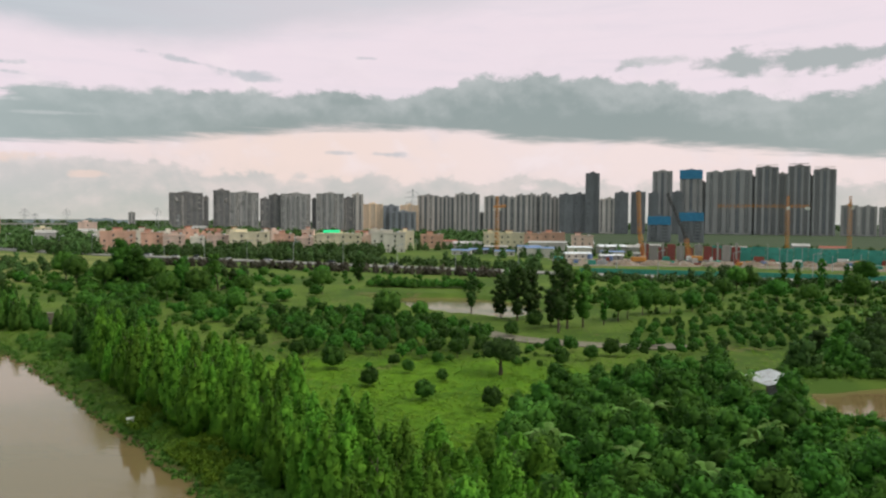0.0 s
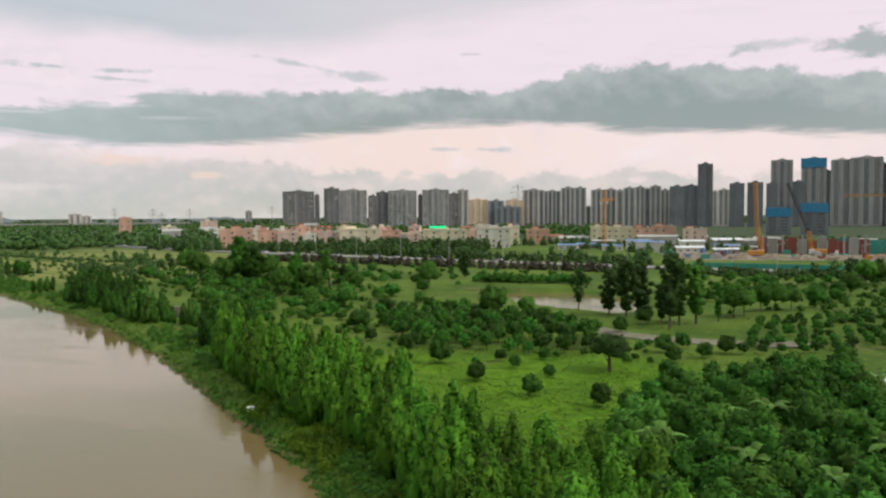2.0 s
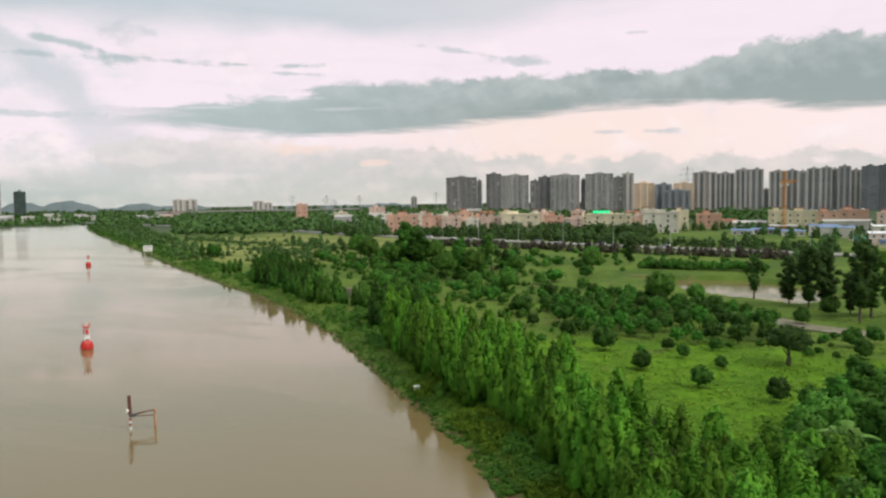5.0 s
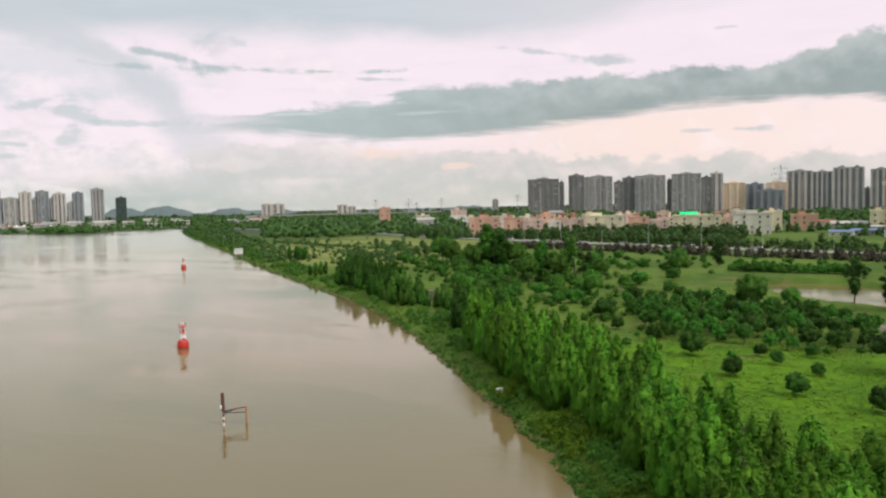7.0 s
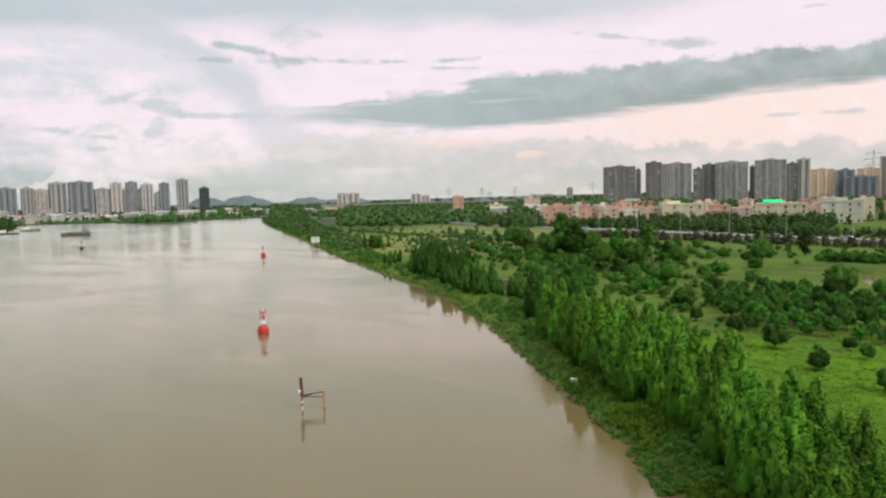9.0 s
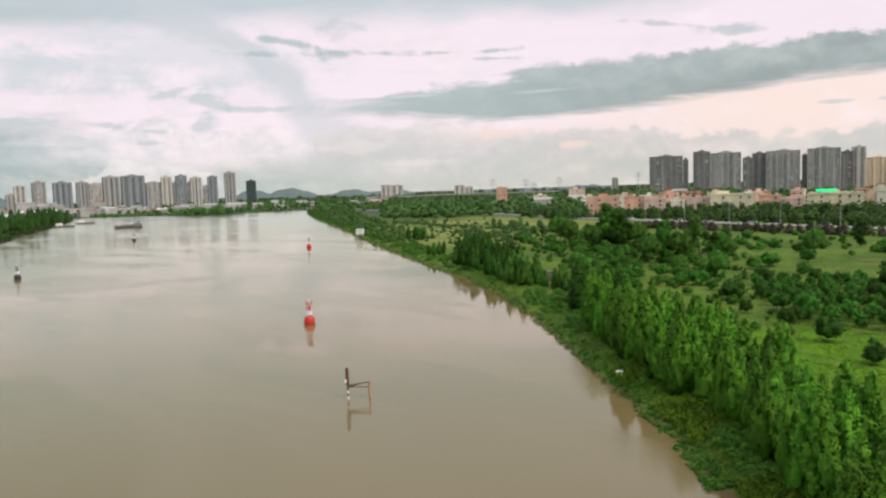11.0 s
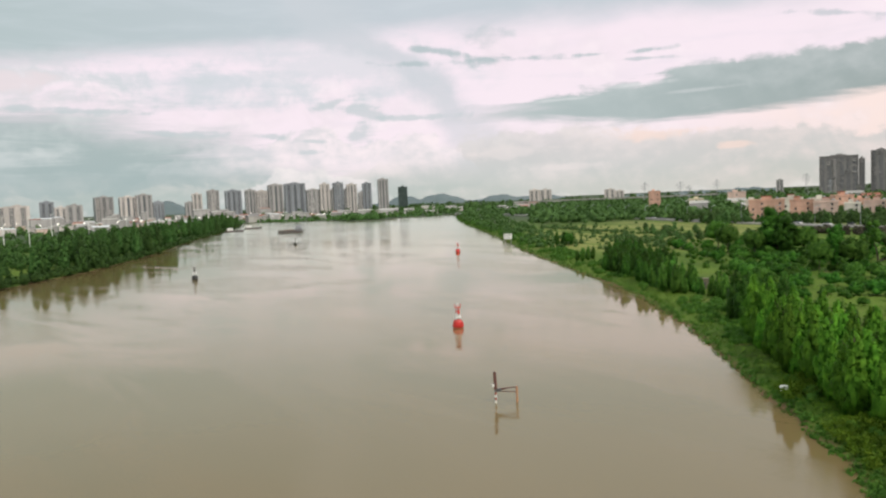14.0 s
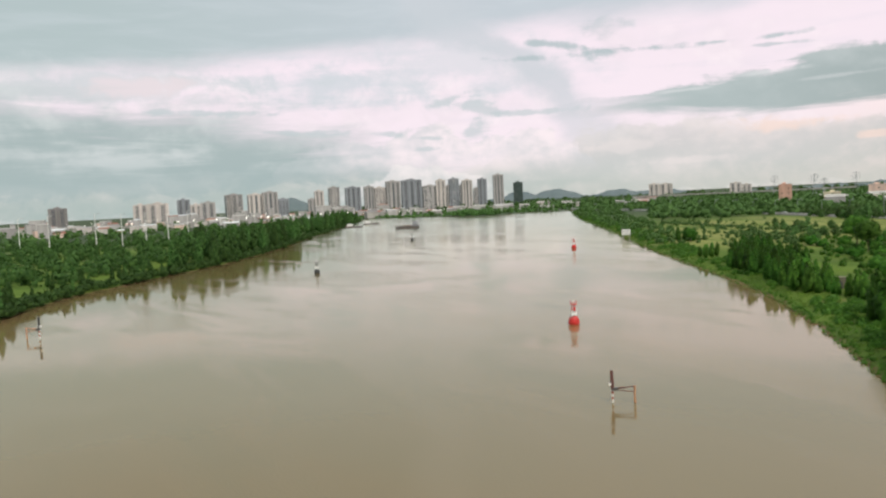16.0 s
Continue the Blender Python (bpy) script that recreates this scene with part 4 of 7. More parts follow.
def tall_tree(seed, tall, wide, bole, mat, lobes=42, leaf=0.3):
    """A tall tree: ragged tiers of leaf clumps up a straight trunk, with gaps between them."""
    rng = np.random.default_rng(seed)
    limbs = [(q, wide * rng.uniform(0.5, 0.9), tall * 0.05) for q in np.linspace(max(bole, 0.12), 0.92, 16)]
    trunk, tips = trunk_mesh("trunk", tall * 0.95, 0.02 * tall, limbs, rng, 0.015)
    share = (np.arange(lobes) + rng.uniform(0, 1, lobes)) / lobes
    a = np.arange(lobes) * 2.4 + rng.uniform(-0.6, 0.6, lobes)
    full = np.interp(share, [0, 0.25, 0.6, 0.85, 1.0], [0.5, 0.85, 1.0, 0.85, 0.4]) * (1 + 0.25 * np.sin(2 * a + 7 * share))
    reach = wide * 0.72 * full * rng.uniform(0.2, 1.0, lobes)
    z = tall * (bole + (1 - bole) * share) * 0.96
    c = np.stack([np.cos(a) * reach, np.sin(a) * reach, z], 1)
    return trunk, leaf_mesh("crown", lobed(c, wide * rng.uniform(0.16, 0.33, lobes), rng, leaf, 0.6, stretch=0.9, out_from=(0, 0, tall * 0.4), ragged=0.25), mat)


# slender trees in ragged rows behind the near shore
SLIM = [spray_tree(20 + k, 8.6 + 0.5 * (k % 2), 1.25 + 0.14 * (k % 3)) for k in range(6)]
SLIM_FAR = [spray_tree(40 + k, 8.0, 1.6, 20, 0.3, LEAF_BANK) for k in range(4)]
SLIM_LABEL = "slender light green feathery tree on the river bank"
near_rows = scatter([(-9, 55), (-13.5, 63), (-18.5, 71.5), (-27, 80), (-38, 93), (-52, 112), (-47, 113), (-33, 102), (-24, 91), (-17, 81), (-9, 66), (-4, 58), (1, 49), (-3, 44)], 118, 1.9, rng)
for x, y in near_rows:
    k = int(rng.integers(len(SLIM)))
    plant("bank_tree", SLIM[k], (x, y), SLIM_LABEL, "tree", "slender trees along the shore", rng.uniform(0, 360), rng.uniform(0.62, 1.08))
BANK_GROUPS = (
    ([(-56, 119), (-62, 127), (-65, 138), (-57, 141), (-53, 129)], 14, 0.7, 1.0, 1),
    ([(-79, 149), (-84, 158), (-96, 167), (-99, 160), (-88, 150)], 20, 0.5, 0.85, 0),
    ([(-98, 160), (-127, 184), (-145, 213), (-136, 216), (-112, 191), (-97, 173)], 74, 0.6, 0.95, 1),
    ([(-149, 203), (-158, 211), (-155, 216), (-146, 209)], 7, 0.45, 0.65, 0),
    ([(-203, 260), (-213, 268), (-208, 272), (-198, 265)], 6, 0.6, 0.8, 1),
    ([(-66, 141), (-76, 148), (-72, 155), (-60, 150)], 12, 0.4, 0.7, 0),
    ([(-75, 147), (-80, 153), (-86, 156), (-84, 150)], 7, 0.35, 0.5, 0),
)
SLIM_DARK = [spray_tree(46 + k, 8.0, 1.6, 22, 0.28, LEAF_ROUND) for k in range(3)]
for poly, count, low_size, high_size, dark in BANK_GROUPS:
    for x, y in scatter(poly, count, 1.7, rng, [(-82.7, 158.1, 2.2)]):
        made = SLIM_DARK[int(rng.integers(3))] if dark else SLIM_FAR[int(rng.integers(4))]
        plant("bank_tree", made, (x, y), ("dark" if dark else "mid") + " green leafy bank tree with a narrow crown", "tree", "bank trees up the river", rng.uniform(0, 360), rng.uniform(low_size, high_size))

# lighter bushy trees at the near end of the row
LIGHT = [spray_tree(50 + k, 5.6, 1.7, 24, 0.2, LEAF_SLIM) for k in range(3)]
for x, y in scatter([(-5, 44), (-6, 58), (-1, 66), (5, 65), (8, 58), (13, 47), (9, 39), (0, 38)], 60, 1.9, rng, [(9.5, 65.3, 2.5)]):
    plant("bank_tree", LIGHT[int(rng.integers(3))], (x, y), "light green bushy tree beside the grove", "tree", "light trees by the grove", rng.uniform(0, 360), rng.uniform(0.6, 1.05))

# dense grove of broadleaf trees
GROVE = [round_tree(60 + k, 5.4 + 0.5 * (k % 3), 2.5 + 0.2 * (k % 2), 15, 0.3, (LEAF_GROVE, LEAF_BUSH, LEAF_GROVE, LEAF_BANK, LEAF_GROVE)[k], 0.2) for k in range(5)]
GROVE_POLY = [(8, 46), (6, 60), (6, 76), (12, 86), (18, 93), (30, 101), (38, 103), (37, 94), (42, 88), (33, 67), (36, 58), (52, 46), (58, 42), (40, 40)]
BANANAS = [(15.6, 60.6), (21.1, 75.4), (27.3, 64.5), (9.5, 65.3), (17.6, 76.2), (37.5, 92.0), (31, 70), (20.5, 57)]
for x, y in scatter(GROVE_POLY, 145, 2.6, rng, [(42, 97, 5.5), (40, 91, 4.5), (44, 92, 4.0), (34, 81, 3.5), (37, 86, 4.0)] + [(a, b, 2.5) for a, b in BANANAS]):
    plant("grove_tree", GROVE[int(rng.integers(5))], (x, y), "dense dark green broadleaf fruit tree in a grove", "tree", "grove of fruit trees", rng.uniform(0, 360), rng.uniform(0.62, 0.98))
BANANA = [banana(80 + k) for k in range(3)]
for k, (x, y) in enumerate(BANANAS + [(88, 157), (86, 152)]):
    stem, blades = BANANA[k % 3]
    root = thing("banana_plant", (x, y, float(height(x, y))), "pale green banana plant with long arching leaves", "banana plant", rng.uniform(0, 360), "banana plants", scale=rng.uniform(1.1, 1.4))
    part("stem", stem, root)
    for b in blades:
        part("leaf", b, root)

# round clipped-looking bushes in the meadow
BUSH = [dome_tree(90 + k, 2.9, 1.25, 11, 0.17, LEAF_ROUND, 0.02) for k in range(4)]
SHRUB = [dome_tree(95 + k, 2.5, 1.55, 7, 0.26, (LEAF_BUSH, LEAF_GROVE)[k % 2], 0.02, 0.4) for k in range(4)]
meadow = [(-16.1, 111.6, 1.3), (-9.5, 100.3, 0.98), (-2, 92.9, 0.95), (-31.2, 130.6, 0.85), (0.2, 104, 0.65), (-4.7, 108.9, 0.75), (-7.1, 114.5, 0.7), (-0.5, 115.6, 0.75), (6.1, 88.6, 1.0), (16, 104.2, 0.95), (18.5, 115.2, 1.0), (-23.3, 122, 1.0), (13.4, 143.8, 1.1), (19.1, 155, 1.4), (18.4, 124.2, 1.1), (24, 120, 0.9), (22, 128, 1.0), (28, 124, 1.1)]
for x, y, s in meadow:
    bush(BUSH[int(rng.integers(4))], (x, y), "round dark green bush standing in the meadow", "bushes in the meadow", rng.uniform(0, 360), s * 1.15)
wild = scatter([(-34, 134), (-60, 150), (-110, 210), (-150, 262), (-110, 262), (-70, 215), (-44, 170)], 105, 3.8, rng)
wild += scatter([(-26, 180), (-60, 196), (-120, 262), (-150, 300), (-100, 290), (-40, 240), (-34, 205)], 60, 3.4, rng)
wild += scatter([(36, 182), (60, 190), (70, 205), (150, 240), (60, 262), (30, 220)], 45, 4.5, rng)
for x, y in wild:
    bush(SHRUB[int(rng.integers(4))], (x, y), "rounded green shrub in rough grassland", "shrubs over the flats", rng.uniform(0, 360), rng.uniform(0.55, 1.8), "shrub")
for x, y in scatter([(-62, 238), (-12, 232), (8, 262), (-30, 312), (-88, 318), (-96, 262)], 44, 4.0, rng, [(-68.6, 230.5, 5)]):
    bush(SHRUB[int(rng.integers(4))], (x, y), "low green shrub in an open field", "shrubs over the flats", rng.uniform(0, 360), rng.uniform(0.45, 1.1), "shrub")
for x, y in scatter([(-30, 116), (-22, 106), (-6, 112), (6, 117), (20, 112), (22, 132), (-20, 134), (-34, 130)], 34, 2.2, rng, [(8.7, 109, 4), (-16.1, 111.6, 3)]):
    bush(SHRUB[int(rng.integers(4))], (x, y), "small green shrub in the meadow", "bushes in the meadow", rng.uniform(0, 360), rng.uniform(0.3, 0.65), "shrub")
# hedge bushes beyond the north pond
for k in range(46):
    bush(SHRUB[k % 4], (-24 + k * 0.8 + rng.normal() * 0.3, 250 - k * 0.2 + rng.normal() * 1.5), "bright green hedge bush beyond a pond", "hedge by the pond", rng.uniform(0, 360), rng.uniform(1.0, 1.5), "hedge_bush")

# orchard trees in loose rows
ORCHARD = [dome_tree(110 + k, 3.3, 1.45, 8, 0.26, (LEAF_GROVE, LEAF_ROUND)[k % 2], 0.1, 0.45) for k in range(4)]
orchard_poly = [(-27, 134), (-22, 124), (-10, 119), (3, 120), (9, 128), (9, 142), (4, 152), (-14, 164), (-26, 172), (-38, 168), (-34, 148)]
for x, y in scatter(orchard_poly, 112, 2.7, rng, [(-11.5, 158.7, 3), (-4.6, 163, 3)]):
    plant("orchard_tree", ORCHARD[int(rng.integers(4))], (x, y), "low bushy dark green orchard tree", "tree", "orchard trees", rng.uniform(0, 360), rng.uniform(0.7, 1.25))
for i in range(13):
    for j in range(9):
        x, y = 31 + i * 2.9 + j * 1.5, 123 + j * 4.6 + i * 0.9
        if rng.uniform() < 0.93:
            bush(ORCHARD[int(rng.integers(4))], (x + rng.normal() * 0.3, y + rng.normal() * 0.4), "clipped dark young orchard bush in a row", "rows of orchard bushes", rng.uniform(0, 360), rng.uniform(0.55, 0.75), "orchard_bush")
# dark wood beyond the east pond
EAST = [round_tree(115 + k, 5.0, 2.6, 12, 0.4, LEAF_DARK if k % 2 else LEAF_GROVE, 0.04, 0.45) for k in range(4)]
for x, y in scatter([(47, 111), (60, 107), (72, 113), (112, 112), (150, 150), (128, 172), (96, 160), (74, 136), (56, 120)], 110, 3.6, rng, [(86, 153, 6)]):
    bush(EAST[int(rng.integers(4))], (x, y), "dense dark bush tree beyond the pond", "dark wood by the pond", rng.uniform(0, 360), rng.uniform(0.65, 1.15), "bush_tree")
for x, y in scatter([(58, 156), (84, 158), (128, 176), (150, 240), (70, 215), (62, 190)], 40, 4.0, rng):
    bush(SHRUB[int(rng.integers(4))], (x, y), "rounded olive green shrub in rough grassland", "shrubs over the flats", rng.uniform(0, 360), rng.uniform(0.5, 1.3), "shrub")

# large single trees
TALL = [tall_tree(130 + k, 12.0, (2.7, 3.2, 2.2)[k], (0.2, 0.12, 0.16)[k], (LEAF_DARK, LEAF_DARK, LEAF_GROVE)[k]) for k in range(3)] + [tall_tree(136, 12.0, 3.2, 0.2, LEAF_BANK), tall_tree(137, 12.0, 4.2, 0.16, LEAF_GROVE)]
BROAD = [dome_tree(140 + k, 8.0, 3.5, 16, 0.4, (LEAF_BUSH, LEAF_BANK, LEAF_GROVE)[k], 0.14, 0.45) for k in range(3)]
UMBRELLA = dome_tree(150, 5.6, 2.8, 20, 0.28, LEAF_DARK, 0.24, stout=2.6)
plant("umbrella_tree", UMBRELLA, (8.7, 109), "dark spreading tree with a flat crown", "tree", "", 30, 1.0)
for x, y, s, k in ((23.2, 149, 1.25, 0), (16.7, 166, 1.05, 1), (20, 169, 0.95, 1), (13.5, 171, 0.85, 1), (23.1, 159, 0.66, 1), (7, 177, 0.84, 0), (29.6, 157.2, 1.0, 3), (26, 155.4, 1.12, 2), (34.8, 161.2, 0.68, 2), (113.9, 251, 0.74, 2), (119, 252, 0.76, 2), (113.9, 226, 0.94, 2), (133.4, 248, 0.73, 2), (-101, 238, 1.25, 4), (-94.8, 233, 1.0, 4), (-108, 258, 0.95, 2), (-92, 246, 0.75, 2), (-69.8, 201, 0.8, 2), (-78, 226, 0.85, 4), (-29.2, 264.5, 0.78, 1), (-74.3, 243, 0.85, 2)):
    plant("tall_tree", TALL[k], (x, y), "tall dark tree with an open uneven crown", "tree", "tall dark trees", rng.uniform(0, 360), s)
for x, y, s, k in ((39.1, 166.5, 0.95, 0), (42, 170, 0.8, 1), (47.3, 177, 0.8, 2), (51.1, 179.7, 0.85, 0), (55, 181, 0.7, 1), (62, 186, 0.65, 2), (66, 197, 0.5, 1), (69.4, 194.6, 0.5, 2), (96, 245, 1.0, 1), (101, 247, 0.8, 0), (145, 258, 1.2, 2), (-35.5, 223, 0.95, 1), (-40, 252, 0.85, 0), (-11.5, 159, 0.95, 1), (-4.6, 163.2, 0.58, 1), (-99, 237, 1.35, 1), (-91, 237, 1.2, 1), (-104, 232, 1.1, 1), (-66, 203, 1.1, 1), (-73, 200, 1.0, 1), (-56, 214, 0.8, 1), (-120, 247, 1.2, 1), (-131, 262, 1.3, 1), (-113, 262, 1.1, 0), (-72, 165, 0.55, 1), (-79, 171, 0.6, 0), (-85, 179, 0.6, 1), (-58.4, 180, 0.6, 1), (-48.2, 175.4, 0.65, 0), (-64, 236, 0.8, 2), (110, 200, 1.1, 0), (96, 196, 0.8, 1), (90, 202, 0.9, 2), (120, 196, 0.9, 2), (80, 214, 0.8, 0), (-196, 258, 0.75, 2), (-203, 266, 0.7, 0), (-64, 270, 0.6, 1), (74, 206, 0.6, 2)):
    plant("broad_tree", BROAD[k], (x, y), "broad green tree with a rounded crown", "tree", "broad green trees", rng.uniform(0, 360), s)

# old tree with two curved stems, one leaning over
def leaning_tree(x, y):
    g = np.random.default_rng(155)
    root = thing("leaning_tree", (x, y, float(height(x, y))), "old tree with a curved leaning trunk", "tree", 16)
    bm = bmesh.new()
    for sway, rise in ((3.6, 5.0), (-1.2, 7.5)):
        pts = [Vector((sway * (1 - (1 - t) ** 2) + 0.5 * math.sin(t * 4), 0.3 * math.sin(t * 3), -0.3 + rise * t)) for t in np.linspace(0, 1, 8)]
        for k in range(7):
            rod(bm, pts[k], pts[k + 1], 0.3 - 0.03 * k, 0.27 - 0.03 * k, 8)
    part("trunk", (bm, BARK), root)
    c = [(3.6 + g.normal() * 1.0, g.normal() * 0.8, 5.2 + g.normal() * 0.6) for _ in range(10)]
    part("crown", leaf_mesh("crown", lobed(c, g.uniform(0.6, 1.1, 10), g, 0.3, 0.55), LEAF_DARK), root)
    c = [(-1.2 + g.normal() * 1.0, g.normal() * 0.9, 8.0 + g.normal() * 1.6) for _ in range(16)]
    part("upper_crown", leaf_mesh("upper_crown", lobed(c, g.uniform(0.7, 1.2, 16), g, 0.3, 0.55), LEAF_BANK), root)


leaning_tree(-68.6, 230.5)
# belt of trees along the road, with a dark plum-leaved row in front
BELT = [round_tree(160 + k, 7.0, 3.2, 12, 0.7, LEAF_FAR, 0.06, 0.4, HEART_SMALL) for k in range(4)]
PLUM = [round_tree(170 + k, 4.6, 2.4, 10, 0.5, LEAF_PURPLE, 0.04, 0.4, HEART_SMALL) for k in range(3)]
for k in range(62):
    t = k / 61
    plant("plum_tree", PLUM[k % 3], (-128 + 150 * t + rng.normal() * 0.6, 348 - 58 * t + rng.normal() * 1.2), "dark plum-leaved tree in a roadside row", "tree", "plum-leaved row by the road", rng.uniform(0, 360), rng.uniform(0.65, 0.95))


def road_at(x):
    return float(np.interp(x, [p[0] for p in ROAD_LINE], [p[1] for p in ROAD_LINE]))


for k in range(160):
    x = rng.uniform(-430, 190)
    near_side = rng.uniform() < 0.3
    y = road_at(x) + (rng.uniform(-26, -10) if near_side else rng.uniform(10, 62))
    if (near_side and x < 25) or (x > 55 and not near_side):
        continue
    plant("roadside_tree", BELT[k % 4], (x, y), "bushy dark green roadside tree", "tree", "belt of roadside trees", rng.uniform(0, 360), rng.uniform(0.5, 1.0))
for x, y in scatter([(-160, 270), (-120, 270), (-60, 285), (-130, 335), (-200, 370), (-240, 380)], 46, 4, rng):
    plant("roadside_tree", BELT[int(rng.integers(4))], (x, y), "bushy dark green roadside tree", "tree", "belt of roadside trees", rng.uniform(0, 360), rng.uniform(0.35, 0.75))

for x, y in scatter([(-262, 480), (-205, 444), (-150, 452), (-95, 470), (-20, 480), (-20, 472), (-95, 450), (-150, 428), (-215, 430), (-275, 468)], 60, 4.5, rng):
    plant("roadside_tree", BELT[int(rng.integers(4))], (x, y), "bushy green tree before the flats", "tree", "trees before the flats", rng.uniform(0, 360), rng.uniform(0.6, 1.1))
for x, y in scatter([(-32, 505), (60, 500), (60, 545), (-32, 552)], 20, 5, rng):
    plant("roadside_tree", BELT[int(rng.integers(4))], (x, y), "bushy green tree behind the cabins", "tree", "trees among the cabins", rng.uniform(0, 360), rng.uniform(0.5, 0.9))
for x, y in scatter([(0, 440), (20, 428), (70, 425), (130, 425), (130, 520), (10, 520)], 36, 7, rng):
    plant("roadside_tree", BELT[int(rng.integers(4))], (x, y), "bushy dark green tree between the cabins", "tree", "trees among the cabins", rng.uniform(0, 360), rng.uniform(0.5, 0.95))

# tall wood on the far bank
POPLAR = [spray_tree(180 + k, 14.0 + k, 2.6 + 0.4 * (k % 3), 24, 0.6, LEAF_WOOD, 0.45, HEART_SMALL) for k in range(4)]
total = sum(math.hypot(b[0] - a[0], b[1] - a[1]) for a, b in zip(FAR_BANK, FAR_BANK[1:]))
for k in range(200):
    s = 215 + (total - 215) * rng.uniform() ** 1.5
    x, y, nx, ny = along(FAR_BANK, s)
    off = 1.5 + 28 * rng.uniform() ** 1.3
    az = math.degrees(math.atan2(-x, y))
    low = az > 74 and not az > 84.5
    plant("poplar", POPLAR[k % 4], (x - nx * off, y - ny * off), "tall dense green tree in the far bank's wood", "tree", "wood on the far bank", rng.uniform(0, 360), rng.uniform(0.75, 1.05) * (0.36 if low else 0.6 if az > 84 else 1.0))


def thicket(name, places, sizes, per, leaf, seed, mat, label, droop=0.0, long=1.7, upward=0.5, lie=0.5):
    """Growth that nobody could count, as one mesh of small leaves."""
    g = np.random.default_rng(seed)
    tagged(new(name, leaf_mesh(name, leaves(places, sizes, per, leaf, g, None, droop, long, upward, 0.45, lie), mat)), label, "vegetation", kind="stuff")


def brush(name, places, sizes, leaf, seed, mat, label, cover=0.35, flat=1.0, long=1.6, small=True, upward=0.2):
    """Dense scrub or wood that nobody could count: leafy lumps grown together in one mesh."""
    g = np.random.default_rng(seed)
    grown = lobed(places, sizes, g, leaf, cover, HEART_SMALL if small else HEART, 0.8, flat, long, None, upward)
    tagged(new(name, leaf_mesh(name, grown, mat)), label, "vegetation", kind="stuff")


# reeds and scrub along the green shore
places, sizes = [], []
shore = sum(math.hypot(b[0] - a[0], b[1] - a[1]) for a, b in zip(BANK_NEAR, BANK_NEAR[1:]))
for k in range(4600):
    s = shore * rng.uniform() ** 2.0
    x, y, nx, ny = along(BANK_NEAR, s)
    off = rng.uniform(1.4, 8.5 + s * 0.01)
    r = rng.uniform(0.3, 0.6) * (1 + s / 260)
    if math.hypot(x + nx * off + 34.9, y + ny * off - 84.6) < 2.0:
        continue
    places.append((x + nx * off, y + ny * off, float(height(x + nx * off, y + ny * off)) + r * 0.1))
    sizes.append(r)
thicket("shore_scrub", places, sizes, 20, 0.1, 31, REED, "tangled green reeds and scrub along the shore", -0.1, 4.0, 0.9, 1.6)
places, sizes = [], []
for k in range(1700):
    s = shore * rng.uniform() ** 2.2
    x, y, nx, ny = along(BANK_NEAR, s)
    off = rng.uniform(-0.5, 1.8) + (2.5 * rng.uniform() if k % 4 == 0 else 0)
    r = rng.uniform(0.18, 0.36) * (1 + s / 240)
    places.append((x + nx * off, y + ny * off, float(height(x + nx * off, y + ny * off)) + r * 0.5))
    sizes.append(r)
thicket("waterline_scrub", places, sizes, 26, 0.12, 30, LEAF_BANK, "dark low growth along the waterline", 0.0, 2.6, 0.6, 1.2)
# taller green growth between the shore and the trees
places, sizes = [], []
for k in range(1500):
    s = shore * rng.uniform() ** 1.8
    x, y, nx, ny = along(BANK_NEAR, s)
    off = rng.uniform(3.0, 10 + s * 0.012)
    if math.sin(s * 0.21) + math.sin(s * 0.083 + 1) + rng.normal() * 0.4 < -0.1 or math.hypot(x + nx * off + 34.9, y + ny * off - 84.6) < 2.6:
        continue
    r = rng.uniform(0.4, 0.9) * (1 + s / 420)
    places.append((x + nx * off, y + ny * off, float(height(x + nx * off, y + ny * off)) + r * 0.2))
    sizes.append(r)
brush("shore_bushes", places, sizes, 0.16, 29, LEAF_BANK, "lush low bushes and tall grass behind the shore", 0.9, 0.85, 2.6, upward=0.5)
# wood and hedges far up the green bank
places, sizes = [], []
for k in range(420):
    s = shore * rng.uniform(0.3, 1.0)
    x, y, nx, ny = along(BANK_NEAR, s)
    off = rng.uniform(3, 10 + s * 0.05)
    r = rng.uniform(0.6, 1.4) * (0.6 + s / 600)
    places.append((x + nx * off, y + ny * off, 1.2 + rng.uniform(0.3, 1.2) * r))
    sizes.append(r)
brush("bank_wood", places, sizes, 0.8, 32, LEAF_FAR, "bushy wood along the bank up the river", 0.3)
# undergrowth between the grove trees and below the slender trees
places, sizes = [], []
for poly, n in ((GROVE_POLY, 1500), ([(60, 112), (66, 130), (96, 150), (118, 140), (100, 108)], 700)):
    for x, y in zip(rng.uniform(-60, 120, n * 8), rng.uniform(40, 155, n * 8)):
        if len(places) > 2300:
            break
        if inside(poly, x, y):
            places.append((x, y, float(height(x, y)) + rng.uniform(0.2, 1.3)))
            sizes.append(rng.uniform(0.5, 1.0))
for k in range(520):
    x, y = rng.uniform(33, 62), rng.uniform(50, 90)
    if inside([(33, 66), (42, 89), (50, 84), (58, 72), (64, 56), (40, 52)], x, y):
        places.append((x, y, float(height(x, y)) + rng.uniform(0.1, 0.9)))
        sizes.append(rng.uniform(0.5, 0.9))
brush("undergrowth", places, sizes, 0.28, 33, LEAF_GROVE, "dark leafy undergrowth between the trees", 0.3)
